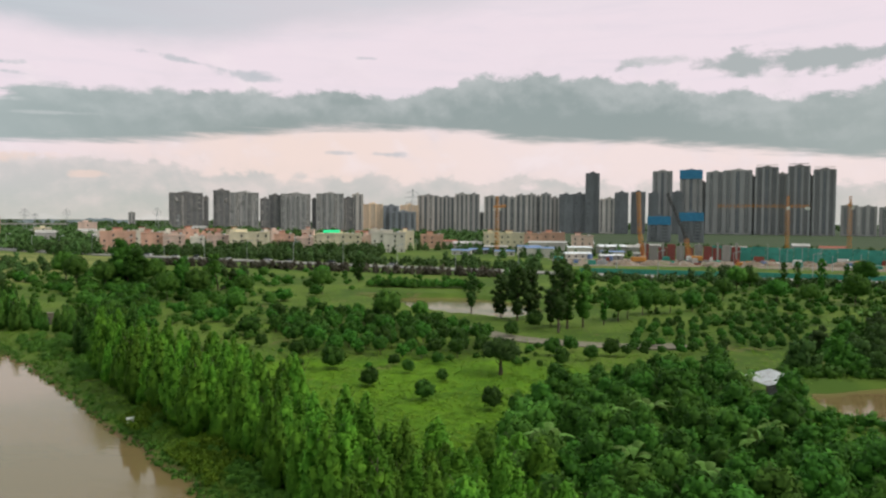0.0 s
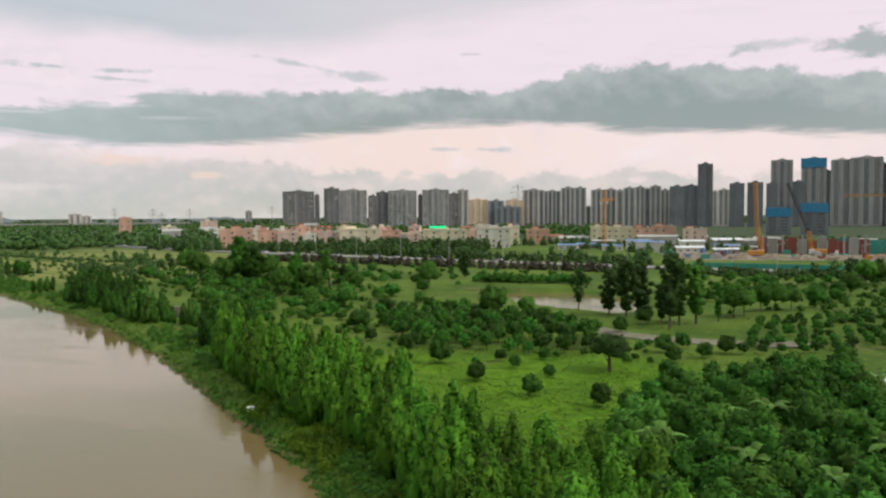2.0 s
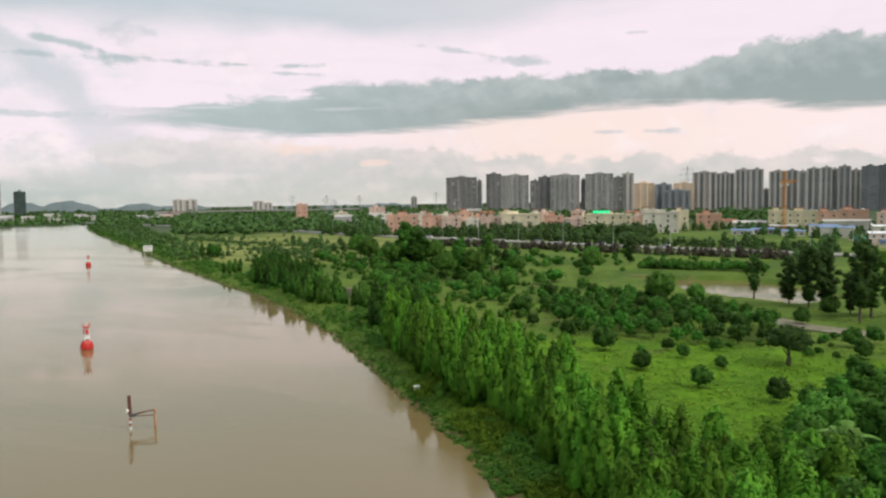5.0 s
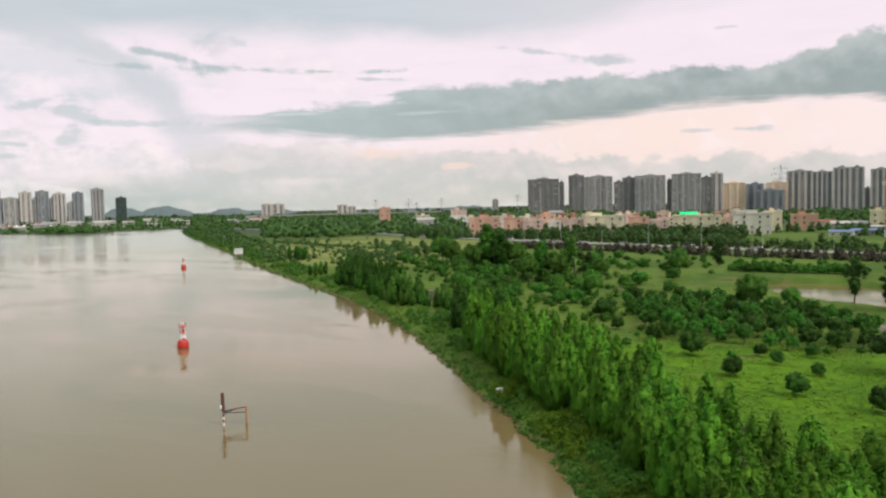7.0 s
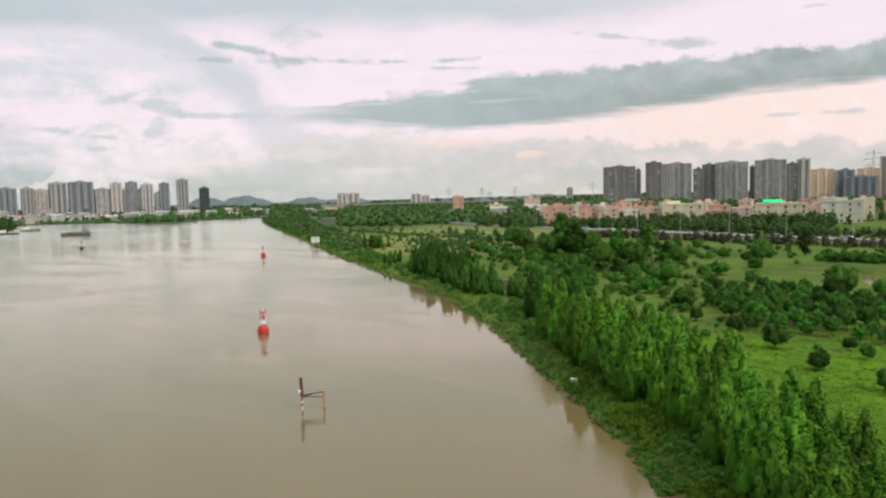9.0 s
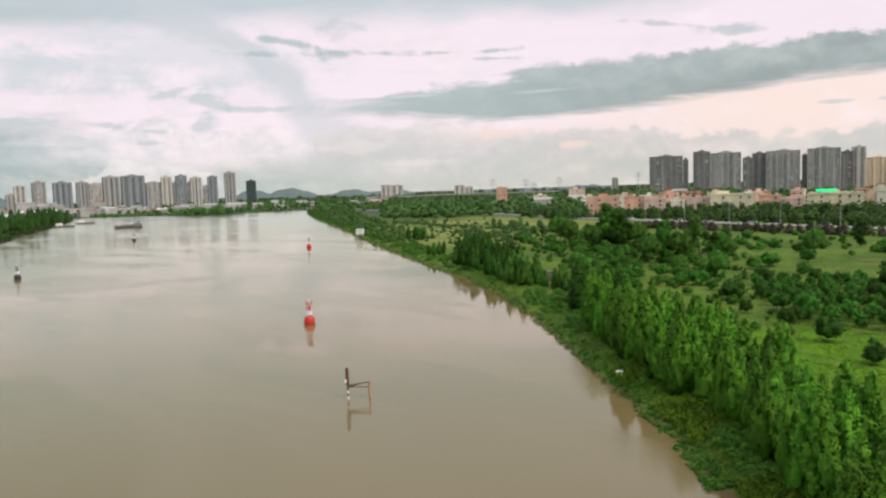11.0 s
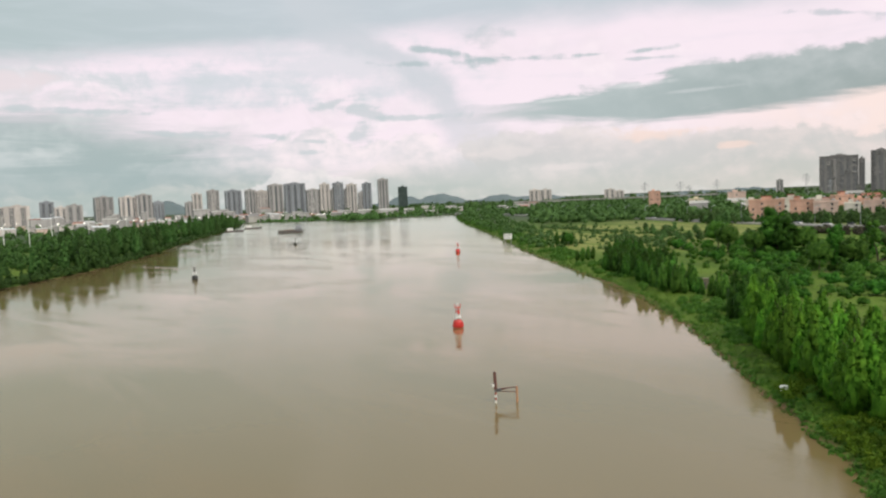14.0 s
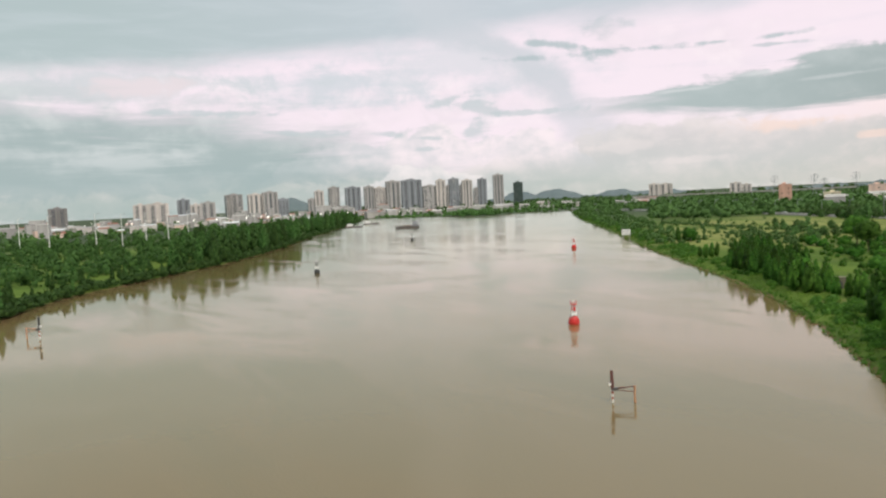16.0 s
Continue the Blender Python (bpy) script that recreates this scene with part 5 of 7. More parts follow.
# meadow grass
gx, gy = np.concatenate([rng.uniform(-130, 100, 50000), rng.uniform(-40, 32, 10000)]), np.concatenate([rng.uniform(60, 250, 50000), rng.uniform(66, 126, 10000)])
keep = (signed(gx, gy, RIVER) > 3) & (signed(gx, gy, POND_EAST) > 1) & (signed(gx, gy, POND_NORTH) > 1) & (rng.uniform(size=60000) < np.clip(95 / np.hypot(gx, gy), 0.12, 1) ** 2)
gx, gy = gx[keep], gy[keep]
on = np.hypot((gx + 5) / 34, (gy - 96) / 27) + 0.35 * waves(gx, gy, 61, 14) < 1.0
for name, sel, mat, label in (("meadow_grass", on, GRASS, "bright yellow-green meadow grass"), ("rough_grass", ~on, ROUGH_GRASS, "rough olive grass over the flats")):
    thicket(name, np.stack([gx[sel], gy[sel], height(gx[sel], gy[sel]) + 0.12], 1), rng.uniform(0.2, 0.5, int(sel.sum())), 4, 0.15, 34, mat, label, 0.0, 3.0, 2.5, 2.6)
# far tree belts across the plain
places, sizes = [], []
for az0, az1, d0, d1, n, big in ((-5, 30, 640, 1120, 1000, 4.0), (30, 52, 800, 1700, 900, 4.5), (52, 90, 620, 1400, 700, 4.0), (14, 40, 560, 1300, 1700, 4.6)):
    for k in range(n):
        az, d = radians(rng.uniform(az0, az1)), rng.uniform(d0, d1)
        x, y = -d * math.sin(az), d * math.cos(az)
        r = big * rng.uniform(0.5, 1.15)
        if signed(np.array([x]), np.array([y]), RIVER)[0] > 8:
            places.append((x, y, 1.2 + r * rng.uniform(0.4, 1.1)))
            sizes.append(r)
brush("far_woods", places, sizes, 2.3, 35, LEAF_FAR, "dark belts of trees across the plain", 0.25)
# wood between the road and the flats, and along the road before the building site
places, sizes = [], []
for k in range(1900):
    x = rng.uniform(-430, 190)
    if x < 45:
        y = road_at(x) + 9 + (40 if x > -35 else 104 if x > -215 else 70) * rng.uniform()
        r = rng.uniform(0.8, 1.5) if x > -35 else rng.uniform(1.3, 2.6) if x > -215 else rng.uniform(0.9, 1.8)
        if x > -35 and rng.uniform() < 0.45:
            continue
    else:
        y = road_at(x) - rng.uniform(12, 32)
        r = rng.uniform(0.6, 1.3)
    for lift in (0.5, 1.5) if x > 45 or y < road_at(x) + 62 else (0.6, 1.6, 2.4):
        places.append((x + rng.normal() * 0.6, y, 1.1 + r * lift))
        sizes.append(r)
brush("roadside_wood", places, sizes, 0.95, 37, LEAF_FAR, "dense dark green wood beside the road", 0.25)
# leafy edge hanging over the water on the far bank
places, sizes = [], []
for k in range(1100):
    x, y, nx, ny = along(FAR_BANK, 200 + (total - 200) * rng.uniform() ** 1.6)
    off = rng.uniform(-0.6, 7)
    r = rng.uniform(0.7, 1.8)
    places.append((x - nx * off, y - ny * off, 0.5 + r * rng.uniform(0.3, 1.2)))
    sizes.append(r)
brush("far_bank_scrub", places, sizes, 0.7, 38, LEAF_WOOD, "green scrub hanging over the far waterline", 0.35)
# wild shrubs past the ones that can be told apart
places, sizes = [], []
for poly, n in (([(-30, 132), (-64, 150), (-140, 240), (-170, 300), (-90, 300), (-30, 190)], 330), ([(36, 172), (60, 172), (100, 160), (130, 190), (150, 250), (60, 272), (30, 220)], 160), ([(56, 156), (62, 150), (90, 160), (140, 175), (140, 240), (70, 210)], 140), ([(47, 100), (62, 105), (80, 107), (110, 104), (112, 114), (50, 110)], 260)):
    got = 0
    while got < n:
        x, y = rng.uniform(-170, 150), rng.uniform(108, 302)
        if inside(poly, x, y):
            r = rng.uniform(0.5, 1.1)
            places.append((x, y, float(height(x, y)) + r * 0.6))
            sizes.append(r)
            got += 1
brush("rough_scrub", places, sizes, 0.34, 39, LEAF_BUSH, "low green scrub over the rough grassland", 0.35)
places, sizes = [], []
for k in range(1000):
    az, d = radians(rng.uniform(60, 96)), rng.uniform(285, 660)
    x, y = -d * math.sin(az), d * math.cos(az)
    r = rng.uniform(1.6, 3.2)
    if signed(np.array([x]), np.array([y]), RIVER)[0] > 12:
        places.append((x, y, rng.uniform(2.0, 5.5 if math.atan2(-x, y) > radians(74.5) else 10.5)))
        sizes.append(r)
brush("far_bank_wood", places, sizes, 0.9, 40, LEAF_WOOD, "deep green wood behind the far bank", 0.35)
# bright broad weeds at the near corner of the bank
places = []
while len(places) < 700:
    x, y = rng.uniform(-36, 0), rng.uniform(44, 92)
    e = float(signed(np.array([x]), np.array([y]), RIVER)[0])
    if 1.0 < e < 6.5 and math.sin(x * 0.5) + math.sin(y * 0.37) > -0.2:
        places.append((x, y, float(height(x, y)) + rng.uniform(0.3, 0.9)))
thicket("bank_weeds", places, rng.uniform(0.3, 0.6, len(places)), 40, 0.115, 43, GRASS, "bright yellow-green weeds on the shore", 0.1, 1.8, 0.9)
# tall weeds that mottle the meadow
wx, wy = rng.uniform(-120, 110, 9000), rng.uniform(66, 240, 9000)
keep = (signed(wx, wy, RIVER) > 5) & (signed(wx, wy, POND_EAST) > 1) & (signed(wx, wy, POND_NORTH) > 1) & (waves(wx, wy, 21, 11) + 0.7 * waves(wx, wy, 22, 5) > 0.12) & (rng.uniform(size=9000) < np.clip(110 / np.hypot(wx, wy), 0.2, 1) ** 1.5)
wx, wy = wx[keep], wy[keep]
on = np.hypot((wx + 5) / 34, (wy - 96) / 27) + 0.35 * waves(wx, wy, 61, 14) < 1.0
for name, sel, mat, label in (("meadow_weeds", on, GRASS, "patches of tall yellow-green meadow weeds"), ("flats_weeds", ~on, ROUGH_GRASS, "tall olive weeds over the flats")):
    thicket(name, np.stack([wx[sel], wy[sel], height(wx[sel], wy[sel]) + 0.05], 1), rng.uniform(0.3, 0.8, int(sel.sum())), 20, 0.13, 41, mat, label, 0.0, 3.0, 1.6, 2.2)
# hedges and scrub over the fields up the river
places, sizes = [], []
for k in range(420):
    t = rng.uniform()
    if k % 3 == 0:
        x, y = -130 - 190 * t + rng.normal() * 1.5, 300 + 92 * t + rng.normal() * 1.5
    elif k % 3 == 1:
        x, y = -150 - 60 * t + rng.normal() * 8, 255 + 60 * t + rng.normal() * 8
    else:
        x, y = -170 - 150 * t + rng.normal() * 16, 285 + 125 * t + rng.normal() * 16
    r = rng.uniform(0.6, 1.5)
    if signed(np.array([x]), np.array([y]), RIVER)[0] > 6:
        places.append((x, y, 1.2 + r * 0.5))
        sizes.append(r)
brush("field_hedges", places, sizes, 0.5, 42, LEAF_FAR, "straggling hedges between the fields", 0.35)
# spit of trees and the low wooded shore at the head of the river
places, sizes = [], []
for k in range(420):
    if k < 170:
        x, y, top = SPIT[0] + rng.normal() * 26, SPIT[1] + rng.normal() * 9, 7.0
    else:
        t = rng.uniform()
        x, y, top = -935 + 275 * t + rng.normal() * 8, 530 + 215 * t + rng.normal() * 14 + (14 if t > 0.5 else 0), 2.4
    if signed(np.array([x]), np.array([y]), RIVER)[0] < 1:
        continue
    r = rng.uniform(1.4, 3.2)
    places.append((x, y, rng.uniform(0.8, top)))
    sizes.append(r)
brush("spit_trees", places, sizes, 1.3, 36, LEAF_FAR, "dark green trees on a low spit")
# woods towards the horizon
places, sizes = [], []
for k in range(900):
    az, d = radians(rng.uniform(-34, 62)), rng.uniform(1320, 2700)
    r = rng.uniform(4, 8)
    places.append((-d * math.sin(az), d * math.cos(az), r * rng.uniform(0.3, 0.9)))
    sizes.append(r)
brush("horizon_woods", places, sizes, 3.5, 45, LEAF_FAR, "dark distant woods towards the horizon")
# ---------------------------------------------------------------- buildings


def tower(x, y, wide, top, mat, label, bays=4, deep=None, crown="", strip=None, group="", skew=0.0, rib=None, plain=False):
    """A high apartment block: body, piers or window columns, a stack of balconies for each bay, roof house."""
    deep = deep or max(12.0, min(wide * 0.6, 20))
    turn = math.degrees(math.atan2(-x, y)) + skew
    root = thing("apartment_tower", (x, y, 1.0), label, "building", turn, group)
    z = top - 1.0
    part("wall", (boxes_bm((-wide / 2, -deep / 2, -1, wide / 2, deep / 2, z)), mat), root)
    bay = wide / bays
    storeys = max(3, int(z / 3.1))
    spread = random.Random(int(x * 3 + y + wide))
    if plain:
        for k in range(bays):
            c = -wide / 2 + (k + 0.5) * bay
            panes, rails = bmesh.new(), bmesh.new()
            open_bay = spread.random() < 0.45
            for n in range(storeys):
                zz = 1.5 + n * 3.1
                if zz > z - 2.5:
                    break
                for side in (-0.3, 0.02) if bay > 5 else (-0.14,):
                    if spread.random() < 0.9:
                        box(panes, side * bay, -0.12, zz, (side + 0.26) * bay, 0.05, zz + 1.7)
                if open_bay or spread.random() < 0.3:
                    box(rails, -0.34 * bay, -1.2, zz - 0.9, 0.16 * bay, -0.01, zz + 0.25)
            tagged(part("window_column", (panes, strip or GLASS_FAR), root, (c, -deep / 2 - 0.01, 0)), kind="stuff")
            if len(rails.verts):
                tagged(part("balcony_column", (rails, WALL_PALE if not strip and spread.random() < 0.4 else mat), root, (c, -deep / 2 - 0.01, 0)), kind="stuff")
            else:
                rails.free()
        for k in (0, bays):
            part("pier", mesh_box("pier", -0.5, -0.7, -1, 0.5, 0.0, z + 0.4, mat), root, (-wide / 2 + k * bay * 0.97 + 0.015 * wide, -deep / 2 - 0.002, 0))
    else:
        pier = mesh_box("pier", -0.13 * bay, -1.1, -1, 0.13 * bay, 0.0, z + 0.5, rib or mat)
        glass = mesh_box("window_strip", -0.22 * bay, -0.12, 3, 0.22 * bay, 0.02, z - 1.5, strip or GLASS_FAR)
        bm = bmesh.new()
        for k in range(storeys):
            zz = 2.5 + k * 3.1
            if zz < z - 2:
                box(bm, -0.3 * bay, -0.75, zz, 0.3 * bay, -0.004, zz + 1.0)
        slabs = bpy.data.meshes.new("balcony_column")
        bm.to_mesh(slabs)
        bm.free()
        slabs.materials.append(WALL_PALE if mat in (WALL_DARK, WALL_GREY) and not crown and bays > 3 else mat)
        for k in range(bays + 1):
            part("pier", pier, root, (-wide / 2 + k * bay * 0.97 + 0.015 * wide, -deep / 2 - 0.002, 0))
        for k in range(bays):
            c = -wide / 2 + (k + 0.5) * bay
            part("window_strip", glass, root, (c, -deep / 2 - 0.03, 0))
            if k % 2 == 0 or bays < 3:
                tagged(part("balcony_column", slabs, root, (c, -deep / 2 - 0.05, 0)), kind="stuff")
    side = mesh_box("window_strip", -0.12, -deep * 0.12, 3, 0.12, deep * 0.12, z - 2, strip or GLASS_FAR)
    for sx in (-1, 1):
        for sy in (-0.22, 0.22):
            part("window_strip", side, root, (sx * wide / 2, sy * deep, 0))
    part("parapet", (boxes_bm((-wide / 2, -deep / 2 - 0.6, z, wide / 2, -deep / 2 + 0.3, z + 1.2), (-wide / 2, deep / 2 - 0.4, z, wide / 2, deep / 2, z + 1.2)), mat), root)
    part("roof_house", (boxes_bm((-wide * 0.22, -deep * 0.3, z, wide * 0.2, deep * 0.3, z + 2.6), (-wide * 0.08, -deep * 0.2, z + 2.6, wide * 0.1, deep * 0.2, z + 4.0)), mat), root)
    if crown == "frame":
        bm = bmesh.new()
        for k in range(7):
            xx = -wide * 0.45 + k * wide * 0.15
            rod(bm, (xx, -deep * 0.45, z), (xx, -deep * 0.45, z + 4.5), 0.3, sides=4)
        box(bm, -wide * 0.47, -deep * 0.47, z + 4.2, wide * 0.47, -deep * 0.4, z + 5.0)
        part("roof_frame", (bm, WALL_PALE), root)
    if crown == "screen":
        part("safety_screen", (boxes_bm((-wide * 0.54, -deep * 0.6, z - (13 if top > 60 else 7), wide * 0.54, deep * 0.58, z + 1.5)), SCREEN_BLUE), root, label="blue safety screen")
    return root


def mesh_box(name, x0, y0, z0, x1, y1, z1, mat):
    bm = boxes_bm((x0, y0, z0, x1, y1, z1))
    me = bpy.data.meshes.new(name)
    bm.to_mesh(me)
    bm.free()
    me.materials.append(mat)
    return me


SLABS_A = [(-394, 1155, 49, 59, 6), (-367, 1166, 7, 54, 1), (-344, 1170, 24, 64, 3), (-312, 1182, 44, 61, 5), (-281, 1190, 15, 52, 2), (-266, 1194, 20, 58, 2), (-234, 1197, 46, 60, 6), (-206, 1206, 7, 53, 1), (-181, 1206, 43, 61, 5), (-152, 1213, 15, 55, 2)]
for k, (x, y, w, z, b) in enumerate(SLABS_A):
    tower(x, y, w, z, (WALL_DARK, WALL_GREY)[k in (3, 6, 8)], "dark grey apartment slab with pale balcony bands", b, group="dark apartment slabs", plain=True)
# the light on this tower's front is put in as pale cladding
tower(-138, 1216, 17, 61, WALL_PALE, "apartment tower with warm light put into its pale colour", 2)
tower(-114, 1225, 32, 45, WALL_SUNSET, "office block with sunset glow coloured into its amber glass front", 3, strip=GLASS_SUNSET)
tower(-84, 1222, 23, 43, WALL_BLUE, "blue-grey office block beyond the town", 2)
tower(-64, 1208, 40, 33, WALL_BLUE, "low blue-grey glazed office block", 4)
tower(-55, 1232, 29, 44, WALL_SUNSET, "office block with sunset reflection coloured into its amber glass front", 3, strip=GLASS_SUNSET)
SLABS_B = [(-25, 1270, 35, 61, 4), (6, 1274, 27, 59, 4), (32, 1268, 22, 64, 3), (52, 1270, 18, 64, 2), (66, 1276, 8, 33, 1), (82, 1267, 24, 60, 3), (102, 1270, 16, 61, 2), (116, 1264, 12, 59, 1), (131, 1266, 17, 63, 2), (148, 1262, 14, 64, 2), (160, 1266, 10, 61, 1), (172, 1258, 16, 65, 2), (187, 1260, 14, 59, 2)]
for k, (x, y, w, z, b) in enumerate(SLABS_B):
    tower(x, y, w, z, (WALL_GREY, WALL_RIB, WALL_GREY, WALL_RIB, WALL_GREY)[k % 5], "tall grey-beige apartment tower with ribbed front", b, group="row of grey-beige towers", rib=WALL_PALE)
SLABS_C = [(200, 1224, 22, 63, 2), (221, 1222, 22, 64, 2), (241, 1216, 22, 97, 2), (286, 1207, 21, 66, 2), (311, 1200, 22, 67, 2), (334, 1196, 15, 65, 2), (368, 1184, 15, 67, 2)]
for x, y, w, z, b in SLABS_C:
    tower(x, y, w, z, WALL_CHARCOAL, "charcoal concrete tower still being built", b, group="charcoal towers", plain=True, strip=WALL_CHARCOAL)
tower(256, 1216, 6, 55, WALL_PALE, "narrow white apartment tower", 1)
tower(268, 1214, 15, 57, WALL_PALE, "pale apartment tower with ribbed front", 2)
SLABS_D = [(363, 1248, 30, 103, 3), (425, 1232, 10, 85, 1), (442, 1223, 26, 101, 2), (473, 1211, 41, 103, 3), (496, 1206, 9, 93, 1), (513, 1195, 32, 107, 3), (535, 1190, 15, 97, 1), (555, 1176, 30, 108, 3), (571, 1172, 6, 93, 1), (587, 1160, 30, 102, 3)]
for k, (x, y, w, z, b) in enumerate(SLABS_D):
    tower(x, y, w, z, (WALL_GREY, WALL_DARK)[k in (1, 4, 5, 7, 8, 9)], "very tall grey apartment tower with pale ribs", b, crown="frame" if k in (5, 7, 9) else "", group="very tall grey towers", rib=WALL_RIB)
tower(406, 1235, 33, 104, WALL_GREY, "very tall tower with blue screen round its top", 3, crown="screen")
for x, y, w, z in ((618, 1144, 22, 47), (640, 1133, 22, 45), (664, 1120, 24, 44), (700, 1100, 28, 46)):
    tower(x, y, w, z, WALL_GREY, "grey apartment block at the edge of town", 2, group="grey blocks")
for x, y, w, z in ((221, 769, 21, 26), (251, 760, 22, 30)):
    tower(x, y, w, z, WALL_CHARCOAL, "unfinished tower shell wrapped in blue screens", 2, crown="screen", group="shells in blue screens")
CITY_A = [(-1511, 525, 33, 52), (-1497, 566, 30, 51), (-1486, 593, 28, 54), (-1477, 618, 20, 39), (-1453, 672, 16, 36), (-1446, 685, 17, 52), (-1432, 713, 22, 58), (-1414, 748, 30, 56), (-1398, 778, 20, 56), (-1387, 798, 22, 53), (-1373, 822, 28, 65)]
CITY_B = [(-1352, 855, 40, 66), (-1333, 889, 30, 52), (-1318, 907, 18, 63), (-1311, 921, 8, 50), (-1302, 930, 20, 64), (-1294, 945, 8, 51), (-1286, 953, 20, 60), (-1275, 970, 12, 42), (-1266, 978, 17, 61), (-1245, 1005, 20, 68)]
for k, (x, y, w, z) in enumerate(CITY_A + CITY_B):
    tower(x, y, w, z, (WALL_GREY, WALL_PALE, WALL_GREY, WALL_BLUE)[k % 4], "grey apartment tower in the far city", 3 if w > 19 else 2, group="towers of the far city", skew=12, plain=k % 3 == 0)
tower(-1218, 1037, 18, 50, NET_DARK, "tower wrapped in dark green netting", 2, strip=NET_DARK)
for x, y, w, z, m in ((-1487, 197, 28, 39, WALL_DARK), (-1463, 332, 24, 39, WALL_PALE), (-1456, 361, 35, 40, WALL_PALE), (-1444, 405, 21, 45, WALL_BLUE), (-1438, 426, 19, 35, WALL_PALE), (-1432, 447, 25, 38, WALL_GREY), (-1212, 1463, 22, 34, WALL_PALE), (-1191, 1481, 28, 33, WALL_PALE), (-1064, 1574, 24, 27, WALL_PALE), (-1044, 1587, 19, 23, WALL_PALE), (-726, 1756, 14, 32, WALL_GREY)):
    tower(x, y, w, z, m, "distant apartment block on the plain", 2, group="distant blocks")


def town_house(x, y, wide, top, mat, label, deep=11.0, storeys=4, roof=None, skew=0.0, sills=True):
    """A block of flats: wall, floor bands, each window with its sill, parapet, roof hut and tank."""
    turn = math.degrees(math.atan2(-x, y)) + skew
    root = thing("town_house", (x, y, 1.0), label, "building", turn, "low blocks of flats")
    z = top - 1.0
    part("wall", (boxes_bm((-wide / 2, -deep / 2, -1, wide / 2, deep / 2, z)), mat), root)
    part("parapet", (boxes_bm((-wide / 2 - 0.25, -deep / 2 - 0.25, z, wide / 2 + 0.25, -deep / 2 + 0.1, z + 1.0), (-wide / 2 - 0.25, deep / 2 - 0.1, z, wide / 2 + 0.25, deep / 2 + 0.25, z + 1.0), (-wide / 2 - 0.25, -deep / 2 + 0.1, z, -wide / 2 + 0.1, deep / 2 - 0.1, z + 1.0), (wide / 2 - 0.1, -deep / 2 + 0.1, z, wide / 2 + 0.25, deep / 2 - 0.1, z + 1.0)), mat), root)
    hut = wide * (0.14 + 0.1 * ((x * 7) % 3))
    part("roof_hut", (boxes_bm((-hut, -2, z, -hut + wide * 0.28, 3, z + 2.6)), mat), root)
    if roof:
        part("roof", (boxes_bm((-hut - 0.5, -2.5, z + 2.6, -hut + wide * 0.28 + 0.5, 3.5, z + 3.0)), roof), root, label="red tile roof")
    bm = bmesh.new()
    lathe(bm, [(0.8, z), (0.9, z + 0.3), (0.9, z + 1.5), (0.3, z + 1.9)], 10, (wide * 0.3, 1.5))
    part("water_tank", (bm, STEEL_GREY), root)
    step = z / storeys
    pane = mesh_box("window", -0.55, -0.06, 0, 0.55, 0.05, 1.3, GLASS)
    sill = mesh_box("sill", -0.75, -0.3, -0.15, 0.75, 0.0, 0.0, WHITE_WALL)
    cols = max(2, int(wide / 4.4))
    for i in range(cols):
        for j in range(storeys):
            if (i * 5 + j * 3 + int(wide * 7)) % 7 in (2, 5):
                continue
            at = (-wide / 2 + wide * (i + 0.5) / cols, -deep / 2 - 0.004, j * step + 1.0)
            w = part("window", pane, root, at)
            if sills:
                part("sill", sill, w)
    band = mesh_box("floor_band", -wide / 2 - 0.1, -0.12, -0.1, wide / 2 + 0.1, 0.0, 0.1, mat)
    for j in range(1, storeys):
        part("floor_band", band, root, (0, -deep / 2 - 0.002, j * step))
    return root


FLATS = [(-198, 459, 20, 14), (-181, 469, 13, 13), (-168, 471, 13, 12), (-155, 476, 8.5, 10.5), (-144, 482, 13, 11.5), (-124, 484, 25, 13.5), (-104, 494, 13, 12), (-90, 492, 11, 10.5), (-68, 495, 29, 12.5), (-49, 505, 8, 12), (-36, 499, 22, 13.5)]
COATS = (SALMON, SALMON, PINK, WHITE_WALL, PINK, CREAM, SALMON, PINK, CREAM, PINK, WHITE_WALL)
NAMES = {SALMON: "salmon", PINK: "pink", WHITE_WALL: "off-white", CREAM: "cream"}
for (x, y, w, z), m in zip(FLATS, COATS):
    town_house(x, y, w, z, m, NAMES[m] + " rendered block of flats with dark windows", roof=ROOF_RED if m in (SALMON, PINK) else None)
for k, (x, y, w, z) in enumerate([(-8, 570, 17, 11), (37, 569, 12, 13), (52, 568, 19, 12.5), (68, 566, 13, 12), (83, 564, 17, 13), (104, 560, 16, 11)]):
    m = (SALMON, CREAM, CREAM, SALMON, SALMON, PINK)[k]
    town_house(x, y, w, z, m, NAMES[m] + " rendered house behind the cabins", storeys=3, roof=ROOF_RED)
back = np.random.default_rng(41)
for k in range(15):
    x = -205 + k * 13 + back.uniform(-4, 4)
    m = (PINK, SALMON, CREAM, WHITE_WALL)[int(back.integers(4))]
    town_house(x, 520 + back.uniform(0, 45) + abs(x) * -0.1, back.uniform(8, 13), back.uniform(10, 14.5), m, NAMES[m] + " rendered house in a packed row", storeys=4, roof=(ROOF_RED, None)[k % 2], skew=back.uniform(-20, 20), sills=False)
for x, y, w, z, m in ((-428, 716, 12, 21, SALMON), (-350, 742, 17, 17, PINK), (-372, 700, 14, 12, CREAM), (-250, 560, 14, 12, WHITE_WALL), (-228, 540, 12, 11, SALMON)):
    town_house(x, y, w, z, m, NAMES[m] + " rendered house standing among trees", storeys=4)
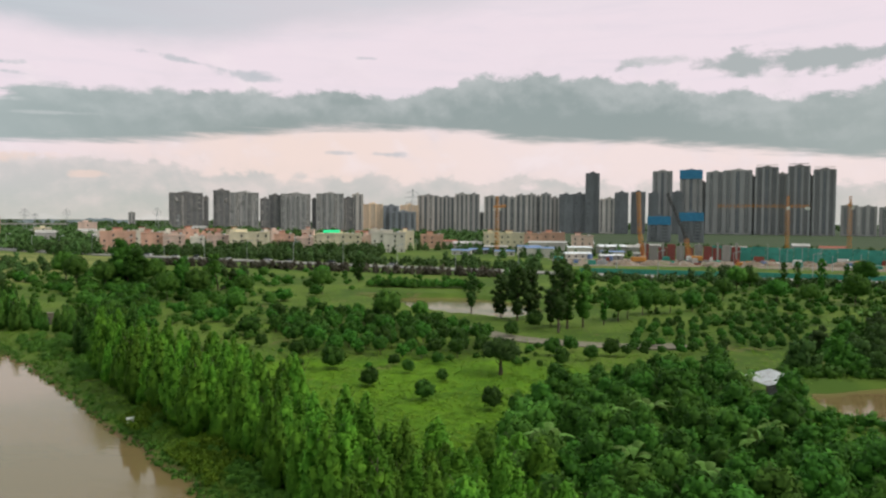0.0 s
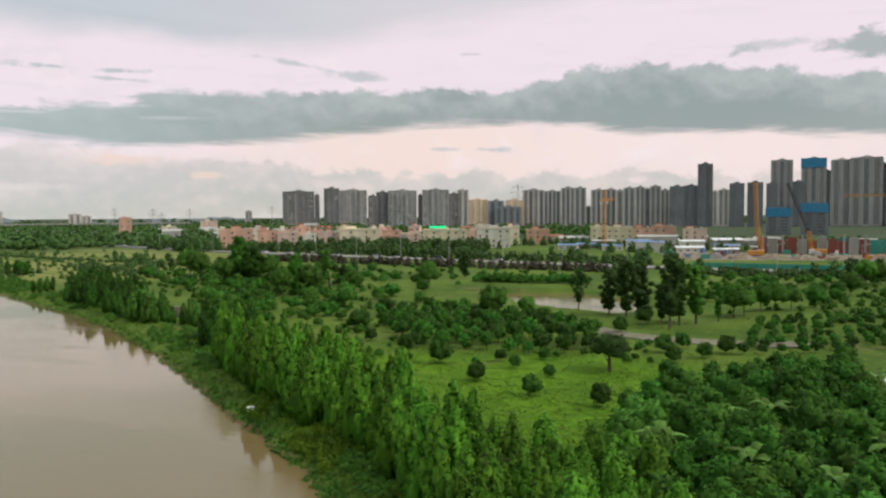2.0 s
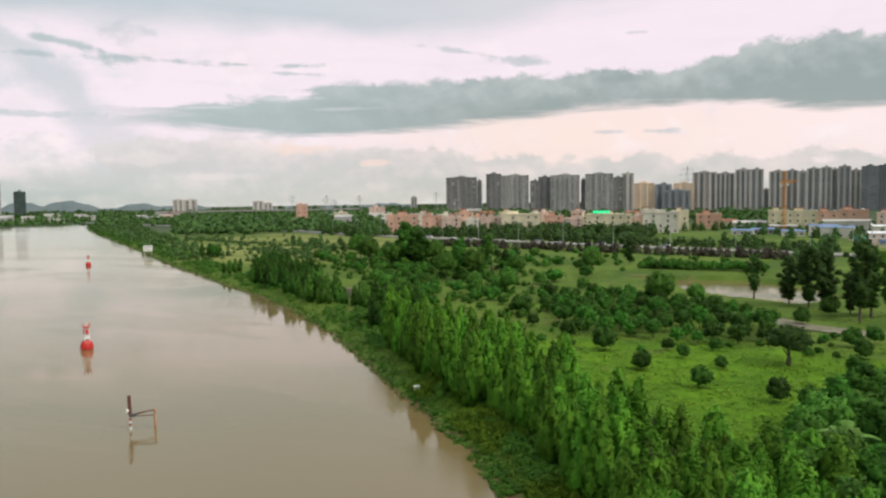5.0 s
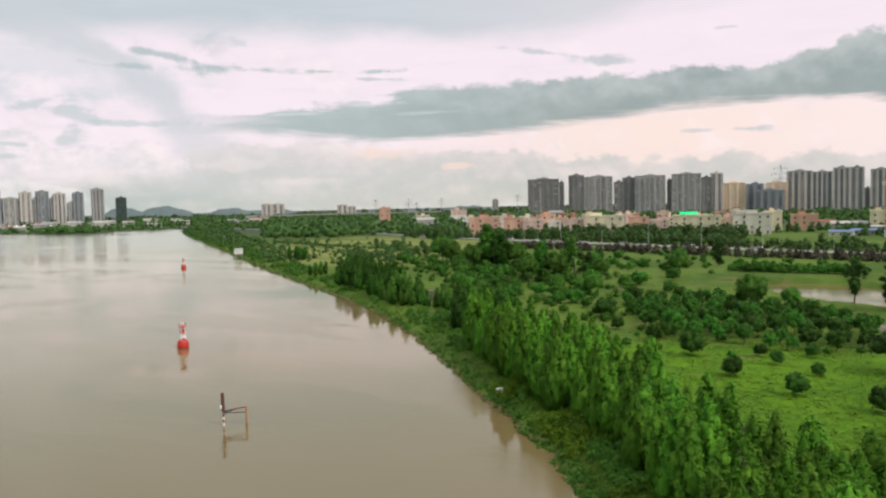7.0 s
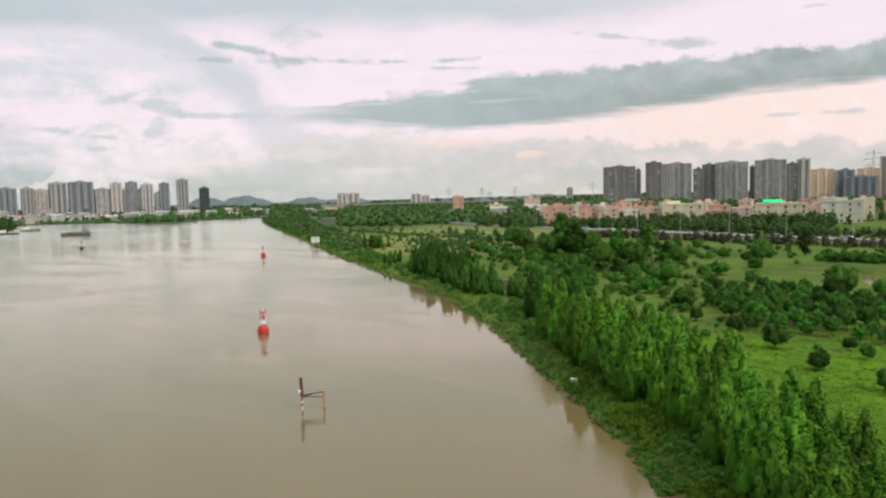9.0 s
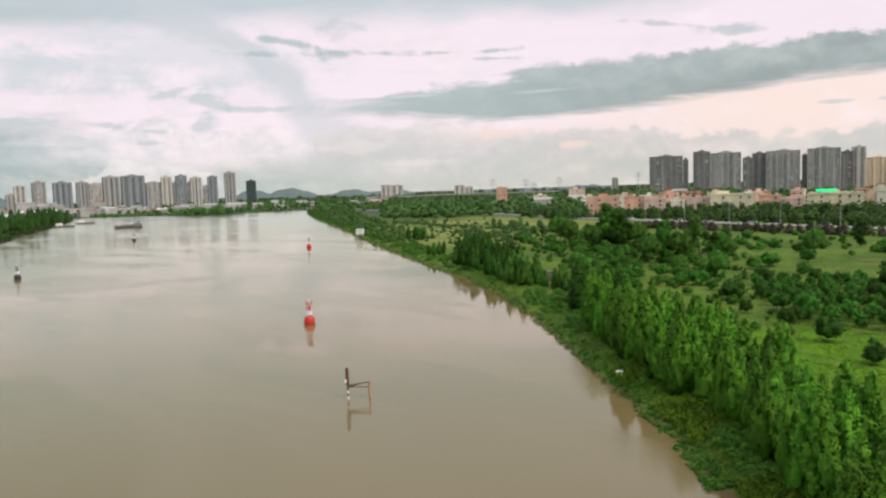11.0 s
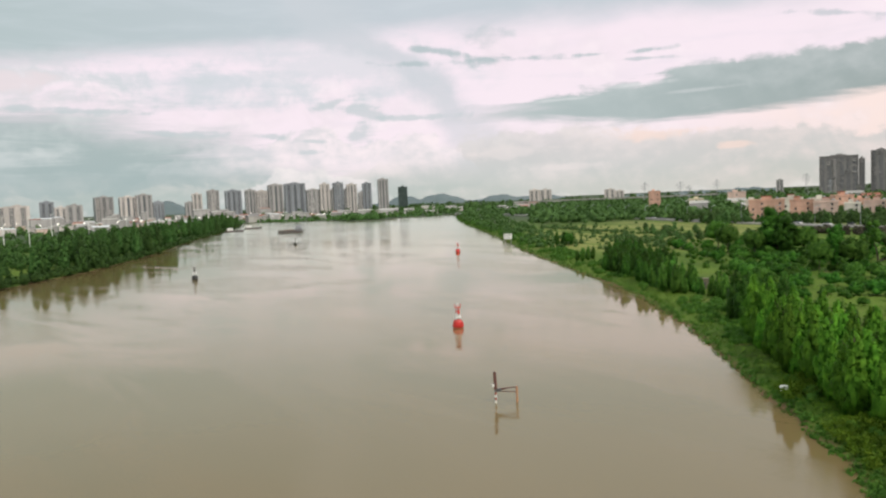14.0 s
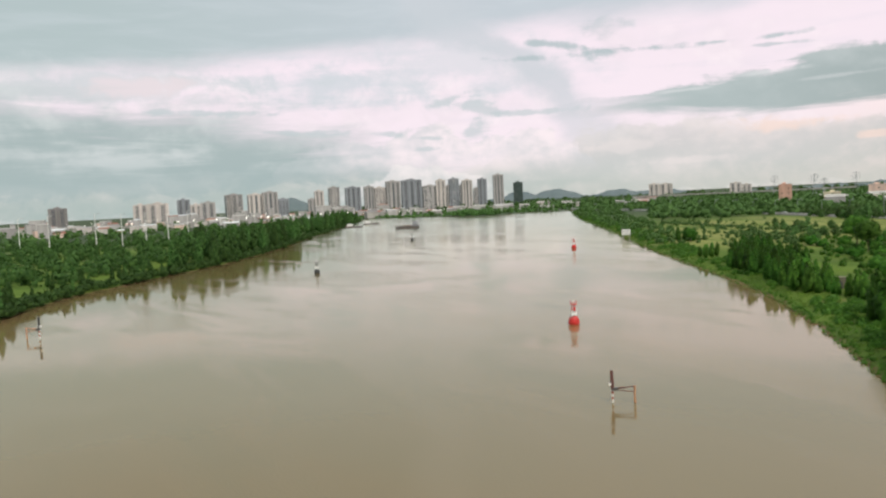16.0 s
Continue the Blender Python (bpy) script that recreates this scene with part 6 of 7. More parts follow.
# lit sign on a roof
sign = thing("roof_sign", (-72, 488.5, 13.6), "bright green lit sign board on a roof", "sign", 8)
part("board", (boxes_bm((-5.4, -0.25, 0.6, 5.4, 0.25, 2.3), bevel=0.08), SIGN_GREEN), sign)
bm = bmesh.new()
for x in (-3.5, 0, 3.5):
    rod(bm, (x, 0.2, 0), (x, 0.2, 1.0), 0.12)
part("stand", (bm, STEEL_GREY), sign)


def shed(name, x, y, wide, deep, high, wall, roof, label, turn=0.0, base=1.1):
    """A long cabin with a shallow pitched roof, doors and windows."""
    root = thing(name, (x, y, base), label, "shed", turn, "site cabins and sheds")
    part("wall", (boxes_bm((-wide / 2, -deep / 2, -0.6, wide / 2, deep / 2, high)), wall), root)
    bm = bmesh.new()
    v = [bm.verts.new(c) for c in ((-wide / 2 - 0.4, -deep / 2 - 0.4, high), (wide / 2 + 0.4, -deep / 2 - 0.4, high), (wide / 2 + 0.4, 0, high + deep * 0.14), (-wide / 2 - 0.4, 0, high + deep * 0.14), (wide / 2 + 0.4, deep / 2 + 0.4, high), (-wide / 2 - 0.4, deep / 2 + 0.4, high))]
    for f in ((0, 1, 2, 3), (3, 2, 4, 5), (0, 3, 5), (1, 4, 2), (0, 5, 4, 1)):
        bm.faces.new([v[i] for i in f])
    part("roof", (bm, roof), root)
    pane = mesh_box("window", -0.6, -0.05, 1.0, 0.6, 0.03, 2.0, GLASS)
    for k in range(int(wide / 4) if name == "site_cabin" else 0):
        part("window", pane, root, (-wide / 2 + 2 + k * 4, -deep / 2 - 0.004, 0))
    return root


yard = np.random.default_rng(43)
for x, y, w, d, h, wall, roof in ((38, 462, 12, 6, 3, WHITE_WALL, ROOF_BLUE), (54, 470, 14, 6, 5.6, WHITE_WALL, ROOF_BLUE), (58, 446, 16, 6, 5.6, WHITE_WALL, ROOF_BLUE), (78, 436, 15, 7, 3, WHITE_WALL, SHEET_WHITE), (84, 462, 14, 6, 5.6, WHITE_WALL, SHEET_WHITE), (12, 470, 12, 6, 3, WHITE_WALL, ROOF_BLUE), (24, 486, 13, 6, 3, CONCRETE, ROOF_BLUE), (70, 505, 24, 9, 7, WALL_PALE, CONCRETE), (104, 462, 14, 6, 3, WHITE_WALL, ROOF_BLUE), (36, 510, 15, 7, 4, CONCRETE, CONCRETE), (112, 500, 18, 9, 5, CONCRETE, SHEET_WHITE), (94, 420, 13, 5, 2.8, CONCRETE, SHEET_WHITE), (120, 440, 16, 6, 3, CONCRETE, CONCRETE)):
    shed("site_cabin", x, y, w, d, h, wall, roof, "long white site cabin with a sheet roof", yard.uniform(-12, 8))
# low works and warehouses of the far city
works = np.random.default_rng(44)
for k in range(260):
    az, d = radians(works.uniform(58, 94)), works.uniform(930, 1560)
    x, y = -d * math.sin(az), d * math.cos(az)
    if signed(np.array([x]), np.array([y]), RIVER)[0] < 30:
        continue
    shed("warehouse", x, y, works.uniform(7, 20), works.uniform(7, 12), works.uniform(4, 9) + (works.uniform(4, 12) if k % 5 == 0 else 0), (WALL_GREY, WALL_PALE, CONCRETE, WALL_GREY, PINK)[k % 5], (CONCRETE, CONCRETE, WALL_DARK, WALL_GREY, ROOF_RED, CONCRETE, SHEET_WHITE)[k % 7], "long pale warehouse in the works district", math.degrees(az) + works.uniform(-25, 25))
for k in range(44):
    az, d = radians(works.uniform(38, 62)), works.uniform(1060, 1480)
    x, y = -d * math.sin(az), d * math.cos(az)
    shed("warehouse", x, y, works.uniform(10, 26), works.uniform(9, 16), works.uniform(4, 9), (WALL_GREY, CONCRETE, WALL_PALE, WALL_GREY)[k % 4], (CONCRETE, ROOF_RED, CONCRETE, WALL_GREY, CONCRETE, WALL_DARK)[k % 6], "low pale riverside warehouse", math.degrees(az) + works.uniform(-20, 20))
for k in range(8, 30):
    az, d = radians(works.uniform(3, 30) if k < 18 else works.uniform(-31, 0)), works.uniform(640, 1000) if k < 18 else works.uniform(545, 640)
    x, y = -d * math.sin(az), d * math.cos(az)
    shed("warehouse", x, y, works.uniform(20, 40) * (0.45 if k < 18 else 0.55), works.uniform(12, 20) * (1.0 if k < 18 else 0.6), works.uniform(5, 10) * (1.0 if k < 18 else 0.45), (WHITE_WALL, CONCRETE, PINK, WALL_GREY, CONCRETE)[k % 5], (CONCRETE, CONCRETE, ROOF_RED, CONCRETE, WALL_GREY)[k % 5], "low pale workshop beyond the town", math.degrees(az) + works.uniform(-20, 20))

# ---------------------------------------------------------------- the building site


def lattice(bm, a, b, size, panels, r=0.12):
    """A square lattice boom from a to b."""
    a, b = Vector(a), Vector(b)
    axis = (b - a).normalized()
    s = axis.orthogonal().normalized()
    t = axis.cross(s)
    offs = [s * size / 2 + t * size / 2, -s * size / 2 + t * size / 2, -s * size / 2 - t * size / 2, s * size / 2 - t * size / 2]
    for o in offs:
        rod(bm, a + o, b + o, r, sides=4)
    for k in range(panels):
        p, q = a.lerp(b, k / panels), a.lerp(b, (k + 1) / panels)
        for i in range(4):
            rod(bm, p + offs[i], q + offs[(i + 1) % 4], r * 0.7, sides=4)


def tower_crane(x, y, high, jib, turn, label):
    root = thing("tower_crane", (x, y, 1.0), label, "crane", turn, "tower cranes")
    bm = bmesh.new()
    lattice(bm, (0, 0, 0), (0, 0, high), 1.9, int(high / 2.4), 0.15)
    part("mast", (bm, STEEL_YELLOW), root)
    bm = bmesh.new()
    lattice(bm, (-1.5, 0, high + 1), (-jib, 0, high + 1), 1.2, int(jib / 2.5), 0.12)
    part("jib", (bm, STEEL_YELLOW), root)
    bm = bmesh.new()
    lattice(bm, (1.5, 0, high + 1), (14, 0, high + 1), 1.2, 5, 0.14)
    part("counter_jib", (bm, STEEL_YELLOW), root)
    bm = bmesh.new()
    lattice(bm, (0, 0, high), (0, 0, high + 8), 1.2, 4, 0.16)
    part("apex", (bm, STEEL_YELLOW), root)
    bm = bmesh.new()
    rod(bm, (0, 0, high + 8), (-jib * 0.7, 0, high + 1.6), 0.09, sides=4)
    rod(bm, (0, 0, high + 8), (13, 0, high + 1.6), 0.09, sides=4)
    part("tie", (bm, STEEL_DARK), root)
    part("counterweight", (boxes_bm((11, -0.8, high - 1.5, 14, 0.8, high + 0.6), bevel=0.1), WHITE_PAINT), root)
    part("cab", (boxes_bm((-1.2, -2.4, high - 1.6, 0.8, -1.0, high + 0.6), bevel=0.1), WHITE_PAINT), root)


tower_crane(36, 500, 30, 34, 95, "slim yellow tower crane over the cabins")
tower_crane(238, 520, 32, 46, -14, "yellow tower crane with a long level jib")
tower_crane(292, 540, 33, 40, 60, "yellow tower crane beyond green netting")


def crawler_crane(x, y, turn, boom, boom_mat, base_boom, label):
    root = thing("crawler_crane", (x, y, 1.2), label, "crane", turn, "crawler cranes")
    for s in (-2.6, 2.6):
        part("track", (boxes_bm((-4, s - 0.6, 0, 4, s + 0.6, 1.3), bevel=0.35), STEEL_DARK), root)
    part("house", (boxes_bm((-4.5, -1.7, 1.5, 2.6, 1.7, 3.8), bevel=0.15), STEEL_YELLOW), root)
    part("cab", (boxes_bm((1.2, 1.75, 1.5, 3.6, 3.1, 3.9), bevel=0.12), WHITE_PAINT), root)
    bm = bmesh.new()
    lattice(bm, (2, 0, 2.2), base_boom, 1.5, 7, 0.15)
    part("boom", (bm, STEEL_YELLOW), root)
    bm = bmesh.new()
    lattice(bm, base_boom, boom, 0.9 if boom_mat == STEEL_DARK else 1.4, 12, 0.2 if boom_mat == STEEL_DARK else 0.12)
    part("fly_boom", (bm, boom_mat), root)
    bm = bmesh.new()
    rod(bm, (-4, 0, 3.8), boom, 0.05, sides=4)
    part("cable", (bm, STEEL_DARK), root)


crawler_crane(101, 384, 0, (-1.5, 0, 37), STEEL_YELLOW, (-0.5, 0, 16), "yellow crawler crane with an upright boom")
crawler_crane(133, 398, 160, (14, 0, 37), STEEL_DARK, (4, 0, 13), "crawler crane with a raked dark boom")

# netted structure: storey decks, columns and hung net panels
site = thing("netted_structure", (206, 408, 1.0), "low concrete frame hung with green safety nets", "building site", -28)
for k in range(3):
    part("deck", (boxes_bm((-55, -10, k * 3.4 - 0.4, 55, 14, k * 3.4)), CONCRETE), site)
column = mesh_box("column", -0.35, -0.35, 0, 0.35, 0.35, 7.2, CONCRETE)
for k in range(16):
    part("column", column, site, (-52 + k * 7, -9, 0))
net = mesh_box("net_panel", -3.4, -0.1, 0.6, 3.4, 0.1, 8.6, NET_GREEN)
for k in range(16):
    p = part("net_panel", net, site, (-52 + k * 7, -10.6 - 0.25 * (k % 2), -0.3 * (k % 3)))
walls = thing("site_wall", (137, 418, 1.0), "unfinished concrete wall with red formwork boards", "building site", -18)
for k in range(11):
    m = (BRICK_RED, CONCRETE, BRICK_RED, BRICK_RED, CONCRETE)[k % 5]
    part("formwork_panel", (boxes_bm((-26 + k * 4.8, -0.5, -1, -21.6 + k * 4.8, 0.5, 9.4 - (k % 3) * 0.9)), m), walls)
for k in range(6):
    part("column", (boxes_bm((-24 + k * 9.6, -1.4, -1, -23 + k * 9.6, -0.6, 10.6)), CONCRETE), walls)
heap_rng = np.random.default_rng(47)
for k in range(9):
    x, y = 90 + k * 15 + heap_rng.uniform(-4, 4), 372 + k * 0.5 + heap_rng.uniform(-6, 8)
    bm = bmesh.new()
    lathe(bm, [(7, -0.3), (5.4, 0.8), (3.0, 1.8), (0.8, 2.4)], 14)
    for v in bm.verts:
        v.co += Vector((heap_rng.normal() * 0.5, heap_rng.normal() * 0.4, heap_rng.normal() * 0.15))
    me = bpy.data.meshes.new("earth_mound")
    bm.to_mesh(me)
    bm.free()
    me.materials.append(EARTH)
    ob = new("earth_mound", me)
    ob.location = (x, y, 1.3)
    tagged(ob, "low mound of bare brown earth", "mound", "mounds on the site")
ribbon("ground_site", [(60, 398), (130, 398), (200, 372), (300, 340)], 70, 1.0, 0.45, EARTH, "bare trodden earth of a building site")
fence_net = mesh_box("hoarding_panel", -3.9, -0.08, 0, 3.9, 0.08, 2.2, NET_GREEN)
hoarding = thing("hoarding", (0, 0, 1.2), "green site hoarding along a road", "fence")
for k in range(34):
    x = 62 + k * 8 * 0.93
    y = road_at(x) + 14
    p = part("hoarding_panel", fence_net, hoarding, (x, y, 0))
    p.rotation_euler = (0, 0, radians(-22))

# weeds and young trees that have come up over the site
weed = np.random.default_rng(49)
places, sizes = [], []
for k in range(520):
    az, d = radians(weed.uniform(-32, -2)), weed.uniform(440, 700)
    x, y = -d * math.sin(az), d * math.cos(az)
    r = weed.uniform(0.6, 2.0)
    places.append((x, y, 1.2 + r * weed.uniform(0.2, 0.8)))
    sizes.append(r)
brush("site_weeds", places, sizes, 0.8, 50, LEAF_FAR, "weeds and young trees over a building site", 0.4)
# stacked materials, cabins and poles about the site
clutter = np.random.default_rng(48)
for k in range(60):
    x, y = clutter.uniform(62, 250), 0
    y = clutter.uniform(370, 430) - max(0, x - 130) * 0.25
    w, d, h = clutter.uniform(1.5, 6), clutter.uniform(1.2, 3), clutter.uniform(0.8, 3.2)
    m = (NET_GREEN, WHITE_PAINT, RUST_RED, CONCRETE, NET_GREEN, STEEL_YELLOW, ROOF_BLUE, STEEL_GREY)[k % 8]
    stack = thing("material_stack", (x, y, 1.4), "stack of covered building materials on bare earth", "building materials", clutter.uniform(0, 180), "stacks on the site")
    for j in range(3):
        part("layer", (boxes_bm((-w / 2 + 0.1 * j, -d / 2, j * h / 3, w / 2 - 0.15 * j, d / 2 - 0.1 * j, (j + 0.94) * h / 3), bevel=0.04), m), stack)
for k in range(26):
    x = clutter.uniform(40, 260)
    pole = thing("utility_pole", (x, road_at(x) + clutter.uniform(10, 90), 1.2), "thin grey utility pole on the site", "pole", clutter.uniform(0, 90), "utility poles")
    h = clutter.uniform(7, 12)
    bm = bmesh.new()
    rod(bm, (0, 0, -0.5), (0, 0, h), 0.16, 0.1)
    part("shaft", (bm, STEEL_GREY), pole)
    part("cross_arm", (boxes_bm((-1.1, -0.07, h - 0.9, 1.1, 0.07, h - 0.7)), STEEL_GREY), pole)
# ---------------------------------------------------------------- on the water


def buoy(x, y, paint, top_paint, label, scale=1.0):
    """A channel buoy: float with a rim, braced lattice tower, banded daymark and lantern."""
    root = thing("buoy", (x, y, 0), label, "buoy", 20, "channel buoys", scale=scale)
    bm = bmesh.new()
    lathe(bm, [(0.4, -0.5), (0.8, -0.3), (0.98, 0.1), (1.0, 0.6), (0.9, 1.05), (0.66, 1.4), (0.3, 1.5)], 24)
    part("float", (bm, paint), root)
    bm = bmesh.new()
    lathe(bm, [(0.99, 0.26), (1.08, 0.3), (1.08, 0.44), (0.99, 0.48)], 24)
    part("rim", (bm, paint), root)
    for k in range(4):
        a = k * math.pi / 2
        b = a + math.pi / 2
        bm = bmesh.new()
        rod(bm, (0.62 * math.cos(a), 0.62 * math.sin(a), 1.3), (0.36 * math.cos(a), 0.36 * math.sin(a), 3.6), 0.07)
        leg = part("tower_leg", (bm, WHITE_PAINT), root)
        bm = bmesh.new()
        rod(bm, (0.56 * math.cos(a), 0.56 * math.sin(a), 1.9), (0.42 * math.cos(b), 0.42 * math.sin(b), 3.1), 0.04)
        part("brace", (bm, WHITE_PAINT), leg)
    bm = bmesh.new()
    lathe(bm, [(0.56, 1.75), (0.56, 2.3)], 12)
    part("lower_band", (bm, WHITE_PAINT), root, label="white daymark band")
    bm = bmesh.new()
    lathe(bm, [(0.46, 2.55), (0.43, 3.3)], 12)
    part("daymark", (bm, top_paint), root)
    bm = bmesh.new()
    lathe(bm, [(0.3, 3.55), (0.62, 3.65), (0.62, 3.75), (0.3, 3.8)], 14)
    part("platform", (bm, paint), root)
    for k in range(6):
        a = k * math.tau / 6
        bm = bmesh.new()
        rod(bm, (0.58 * math.cos(a), 0.58 * math.sin(a), 3.7), (0.62 * math.cos(a), 0.62 * math.sin(a), 4.35), 0.04)
        part("guard_bar", (bm, top_paint), root)
    bm = bmesh.new()
    lathe(bm, [(0.18, 3.8), (0.2, 4.2), (0.12, 4.4)], 10)
    part("lantern", (bm, WHITE_PAINT), root)
    return root


buoy(-99.2, 96.2, RED_PAINT, RED_PAINT, "red and white channel buoy afloat in the river")
buoy(-236, 231, RED_PAINT, RED_PAINT, "red and white channel buoy farther up the river", 1.0)
buoy(-243.5, 112.6, BLACK_PAINT, BLACK_PAINT, "black and white channel buoy near the far bank", 1.0)
buoy(-384, 241.6, BLACK_PAINT, BLACK_PAINT, "small black channel buoy up the river", 1.0)


def gauge_post(x, y, turn, head, label, scale=1.0, beam=None):
    """A banded post in the water, joined by a braced arm to a second, lower post."""
    root = thing("water_gauge", (x, y, 0), label, "marker post", turn, "gauge posts", scale=scale)
    bm = bmesh.new()
    rod(bm, (0, 0, -2), (0, 0, 1.55), 0.11, 0.11, 10)
    part("post", (bm, WHITE_PAINT), root)
    for k, z in enumerate((0.35, 0.95)):
        bm = bmesh.new()
        rod(bm, (0, 0, z), (0, 0, z + 0.3), 0.125, 0.125, 10)
        part("band", (bm, RUST_RED), root)
    bm = bmesh.new()
    rod(bm, (0, 0, 1.55), (-0.05, 0, 3.5), 0.19, 0.17, 8)
    part("head_post", (bm, head), root)
    part("lamp_box", (boxes_bm((-0.35, -0.15, 1.85, -0.1, 0.15, 2.15), bevel=0.03), WHITE_PAINT), root)
    bm = bmesh.new()
    rod(bm, (0, 0, 1.55), (2.35, 0.1, 1.75), 0.07)
    rod(bm, (0.2, 0, 1.35), (2.3, 0.1, 1.2), 0.06)
    rod(bm, (0.2, 0, 1.4), (1.3, 0.05, 1.62), 0.05)
    part("arm", (bm, beam or DARK_RUST), root)
    part("clamp", (boxes_bm((-0.1, -0.16, 1.3, 0.62, 0.16, 1.65), bevel=0.04), STEEL_DARK), root)
    bm = bmesh.new()
    rod(bm, (2.35, 0.1, -2), (2.35, 0.1, 1.85), 0.12, 0.11, 8)
    part("side_post", (bm, beam or ORANGE_RUST), root)
    return root


gauge_post(-58.9, 62.6, 42, DARK_RUST, "rusty red and white gauge post with a side frame", 1.05)
gauge_post(-170, 17, 222, BLACK_PAINT, "weathered gauge post with a black head", 1.25, ORANGE_RUST)

# painted board on stilts at the edge of the bank
board = thing("river_sign", (-250, 280, 0), "white sign board on stilts in the shallows", "sign", 42)
part("board", (boxes_bm((-2.0, -0.1, 2.2, 2.0, 0.1, 4.9), bevel=0.05), WHITE_PAINT), board)
part("lettering", (boxes_bm((-1.5, -0.12, 3.9, 1.5, -0.104, 4.3), (-1.2, -0.12, 2.9, 1.2, -0.104, 3.2)), STEEL_GREY), board, label="faded unreadable grey lines")
for x in (-1.5, 1.5):
    bm = bmesh.new()
    rod(bm, (x, 0.2, -2), (x, 0.2, 4.9), 0.14)
    part("stilt", (bm, STEEL_GREY), board)


def barge():
    root = thing("cargo_barge", (-547, 340, 0), "dark laden cargo barge under way", "boat", 248)
    root.scale = (0.54, 0.6, 0.78)
    length, half = 38, 4.4
    bm = bmesh.new()
    rings = []
    for t in np.linspace(0, 1, 14):
        x = -length / 2 + length * t
        w = half * min(1, 0.6 + 2.5 * t) * (1 - max(0, (t - 0.82) / 0.18) ** 2 * 0.9)
        up = 2.1 + 1.6 * max(0, t - 0.75) * 3 + 0.8 * max(0, 0.2 - t) * 5
        rings.append([bm.verts.new((x, -w, up)), bm.verts.new((x, -w * 0.8, -0.8)), bm.verts.new((x, w * 0.8, -0.8)), bm.verts.new((x, w, up))])
    for p, q in zip(rings, rings[1:]):
        for i in range(4):
            bm.faces.new((p[i], p[(i + 1) % 4], q[(i + 1) % 4], q[i]))
    bm.faces.new(rings[0])
    bm.faces.new(rings[-1][::-1])
    part("hull", (bm, HULL), root)
    part("coaming", (boxes_bm((-8, -3.4, 2.0, 13, 3.4, 3.2), bevel=0.1), STEEL_DARK), root)
    heap_of = np.random.default_rng(91)
    bm = bmesh.new()
    bmesh.ops.create_grid(bm, x_segments=16, y_segments=6, size=1.0)
    for v in bm.verts:
        u, w = v.co.x, v.co.y
        v.co = Vector((2.5 + u * 10, w * 3.1, 3.1 + 1.5 * (1 - u ** 4) * (1 - w * w) * (0.75 + 0.25 * math.sin(u * 7)) + heap_of.normal() * 0.08))
    part("cargo", (bm, EARTH), root, label="heaped brown sand")
    part("cabin", (boxes_bm((-17.5, -3.4, 2.2, -7.5, 3.4, 5.0), bevel=0.15), WALL_CHARCOAL), root)
    part("wheelhouse", (boxes_bm((-16, -2.6, 5.0, -9.5, 2.6, 7.6), bevel=0.15), WALL_BLUE), root)
    part("roof", (boxes_bm((-16.6, -3.0, 7.6, -9.0, 3.0, 7.9), bevel=0.08), WALL_BLUE), root)
    pane = mesh_box("window", -0.4, -0.05, 0, 0.4, 0.05, 0.9, GLASS)
    for k in range(4):
        part("window", pane, root, (-16.4 + k * 1.8, -3.44, 3.3))
    for k in range(3):
        part("window", pane, root, (-15 + k * 1.3, -2.64, 6.0))
    bm = bmesh.new()
    rod(bm, (-13, 0, 7.8), (-13, 0, 11.0), 0.1)
    part("mast", (bm, STEEL_DARK), root)
    return root


barge()
for x, y, t in ((-718, 400, 55), (-664, 350, 50)):
    moored = thing("moored_boat", (x, y, 0), "small dark moored work boat by the bank", "boat", t, "moored boats")
    bm = bmesh.new()
    box(bm, -8, -2, -0.5, 8, 2, 1.3)
    for v in bm.verts:
        if v.co.x > 7 and v.co.z > 0:
            v.co.x += 2
        if v.co.x > 7:
            v.co.y *= 0.3
    part("hull", (bm, HULL), moored)
    part("cabin", (boxes_bm((-6, -1.5, 1.3, -1, 1.5, 3.6), bevel=0.1), WHITE_PAINT), moored)

# ---------------------------------------------------------------- on the bank
# tin-roofed shed by the pond
hut = thing("pond_shed", (42.2, 96.8, 1.2), "open shed with a bright tin roof by a pond", "shed", -79, scale=0.95)
sheet_mesh = bmesh.new()
for k in range(13):
    x = -3.1 + k * 0.5
    vs = [sheet_mesh.verts.new(c) for c in ((x, -2.4, 2.35), (x + 0.5, -2.4, 2.35), (x + 0.5, 2.2, 3.2), (x, 2.2, 3.2), (x + 0.25, -2.4, 2.42), (x + 0.25, 2.2, 3.27))]
    sheet_mesh.faces.new((vs[0], vs[4], vs[5], vs[3]))
    sheet_mesh.faces.new((vs[4], vs[1], vs[2], vs[5]))
bmesh.ops.solidify(sheet_mesh, geom=sheet_mesh.faces[:], thickness=0.04)
part("roof_sheet", (sheet_mesh, SHEET_WHITE), hut)
for x, y, z in ((-2.9, -2.2, 2.35), (2.9, -2.2, 2.35), (-2.9, 2.0, 3.1), (2.9, 2.0, 3.1)):
    bm = bmesh.new()
    rod(bm, (x, y, -0.4), (x, y, z), 0.09)
    part("post", (bm, BARK), hut)
part("back_wall", (boxes_bm((-2.8, 1.9, -0.2, 2.8, 1.98, 2.9)), STEEL_DARK), hut)
part("side_wall", (boxes_bm((2.8, -2.1, -0.2, 2.88, 1.9, 2.3)), STEEL_DARK), hut)

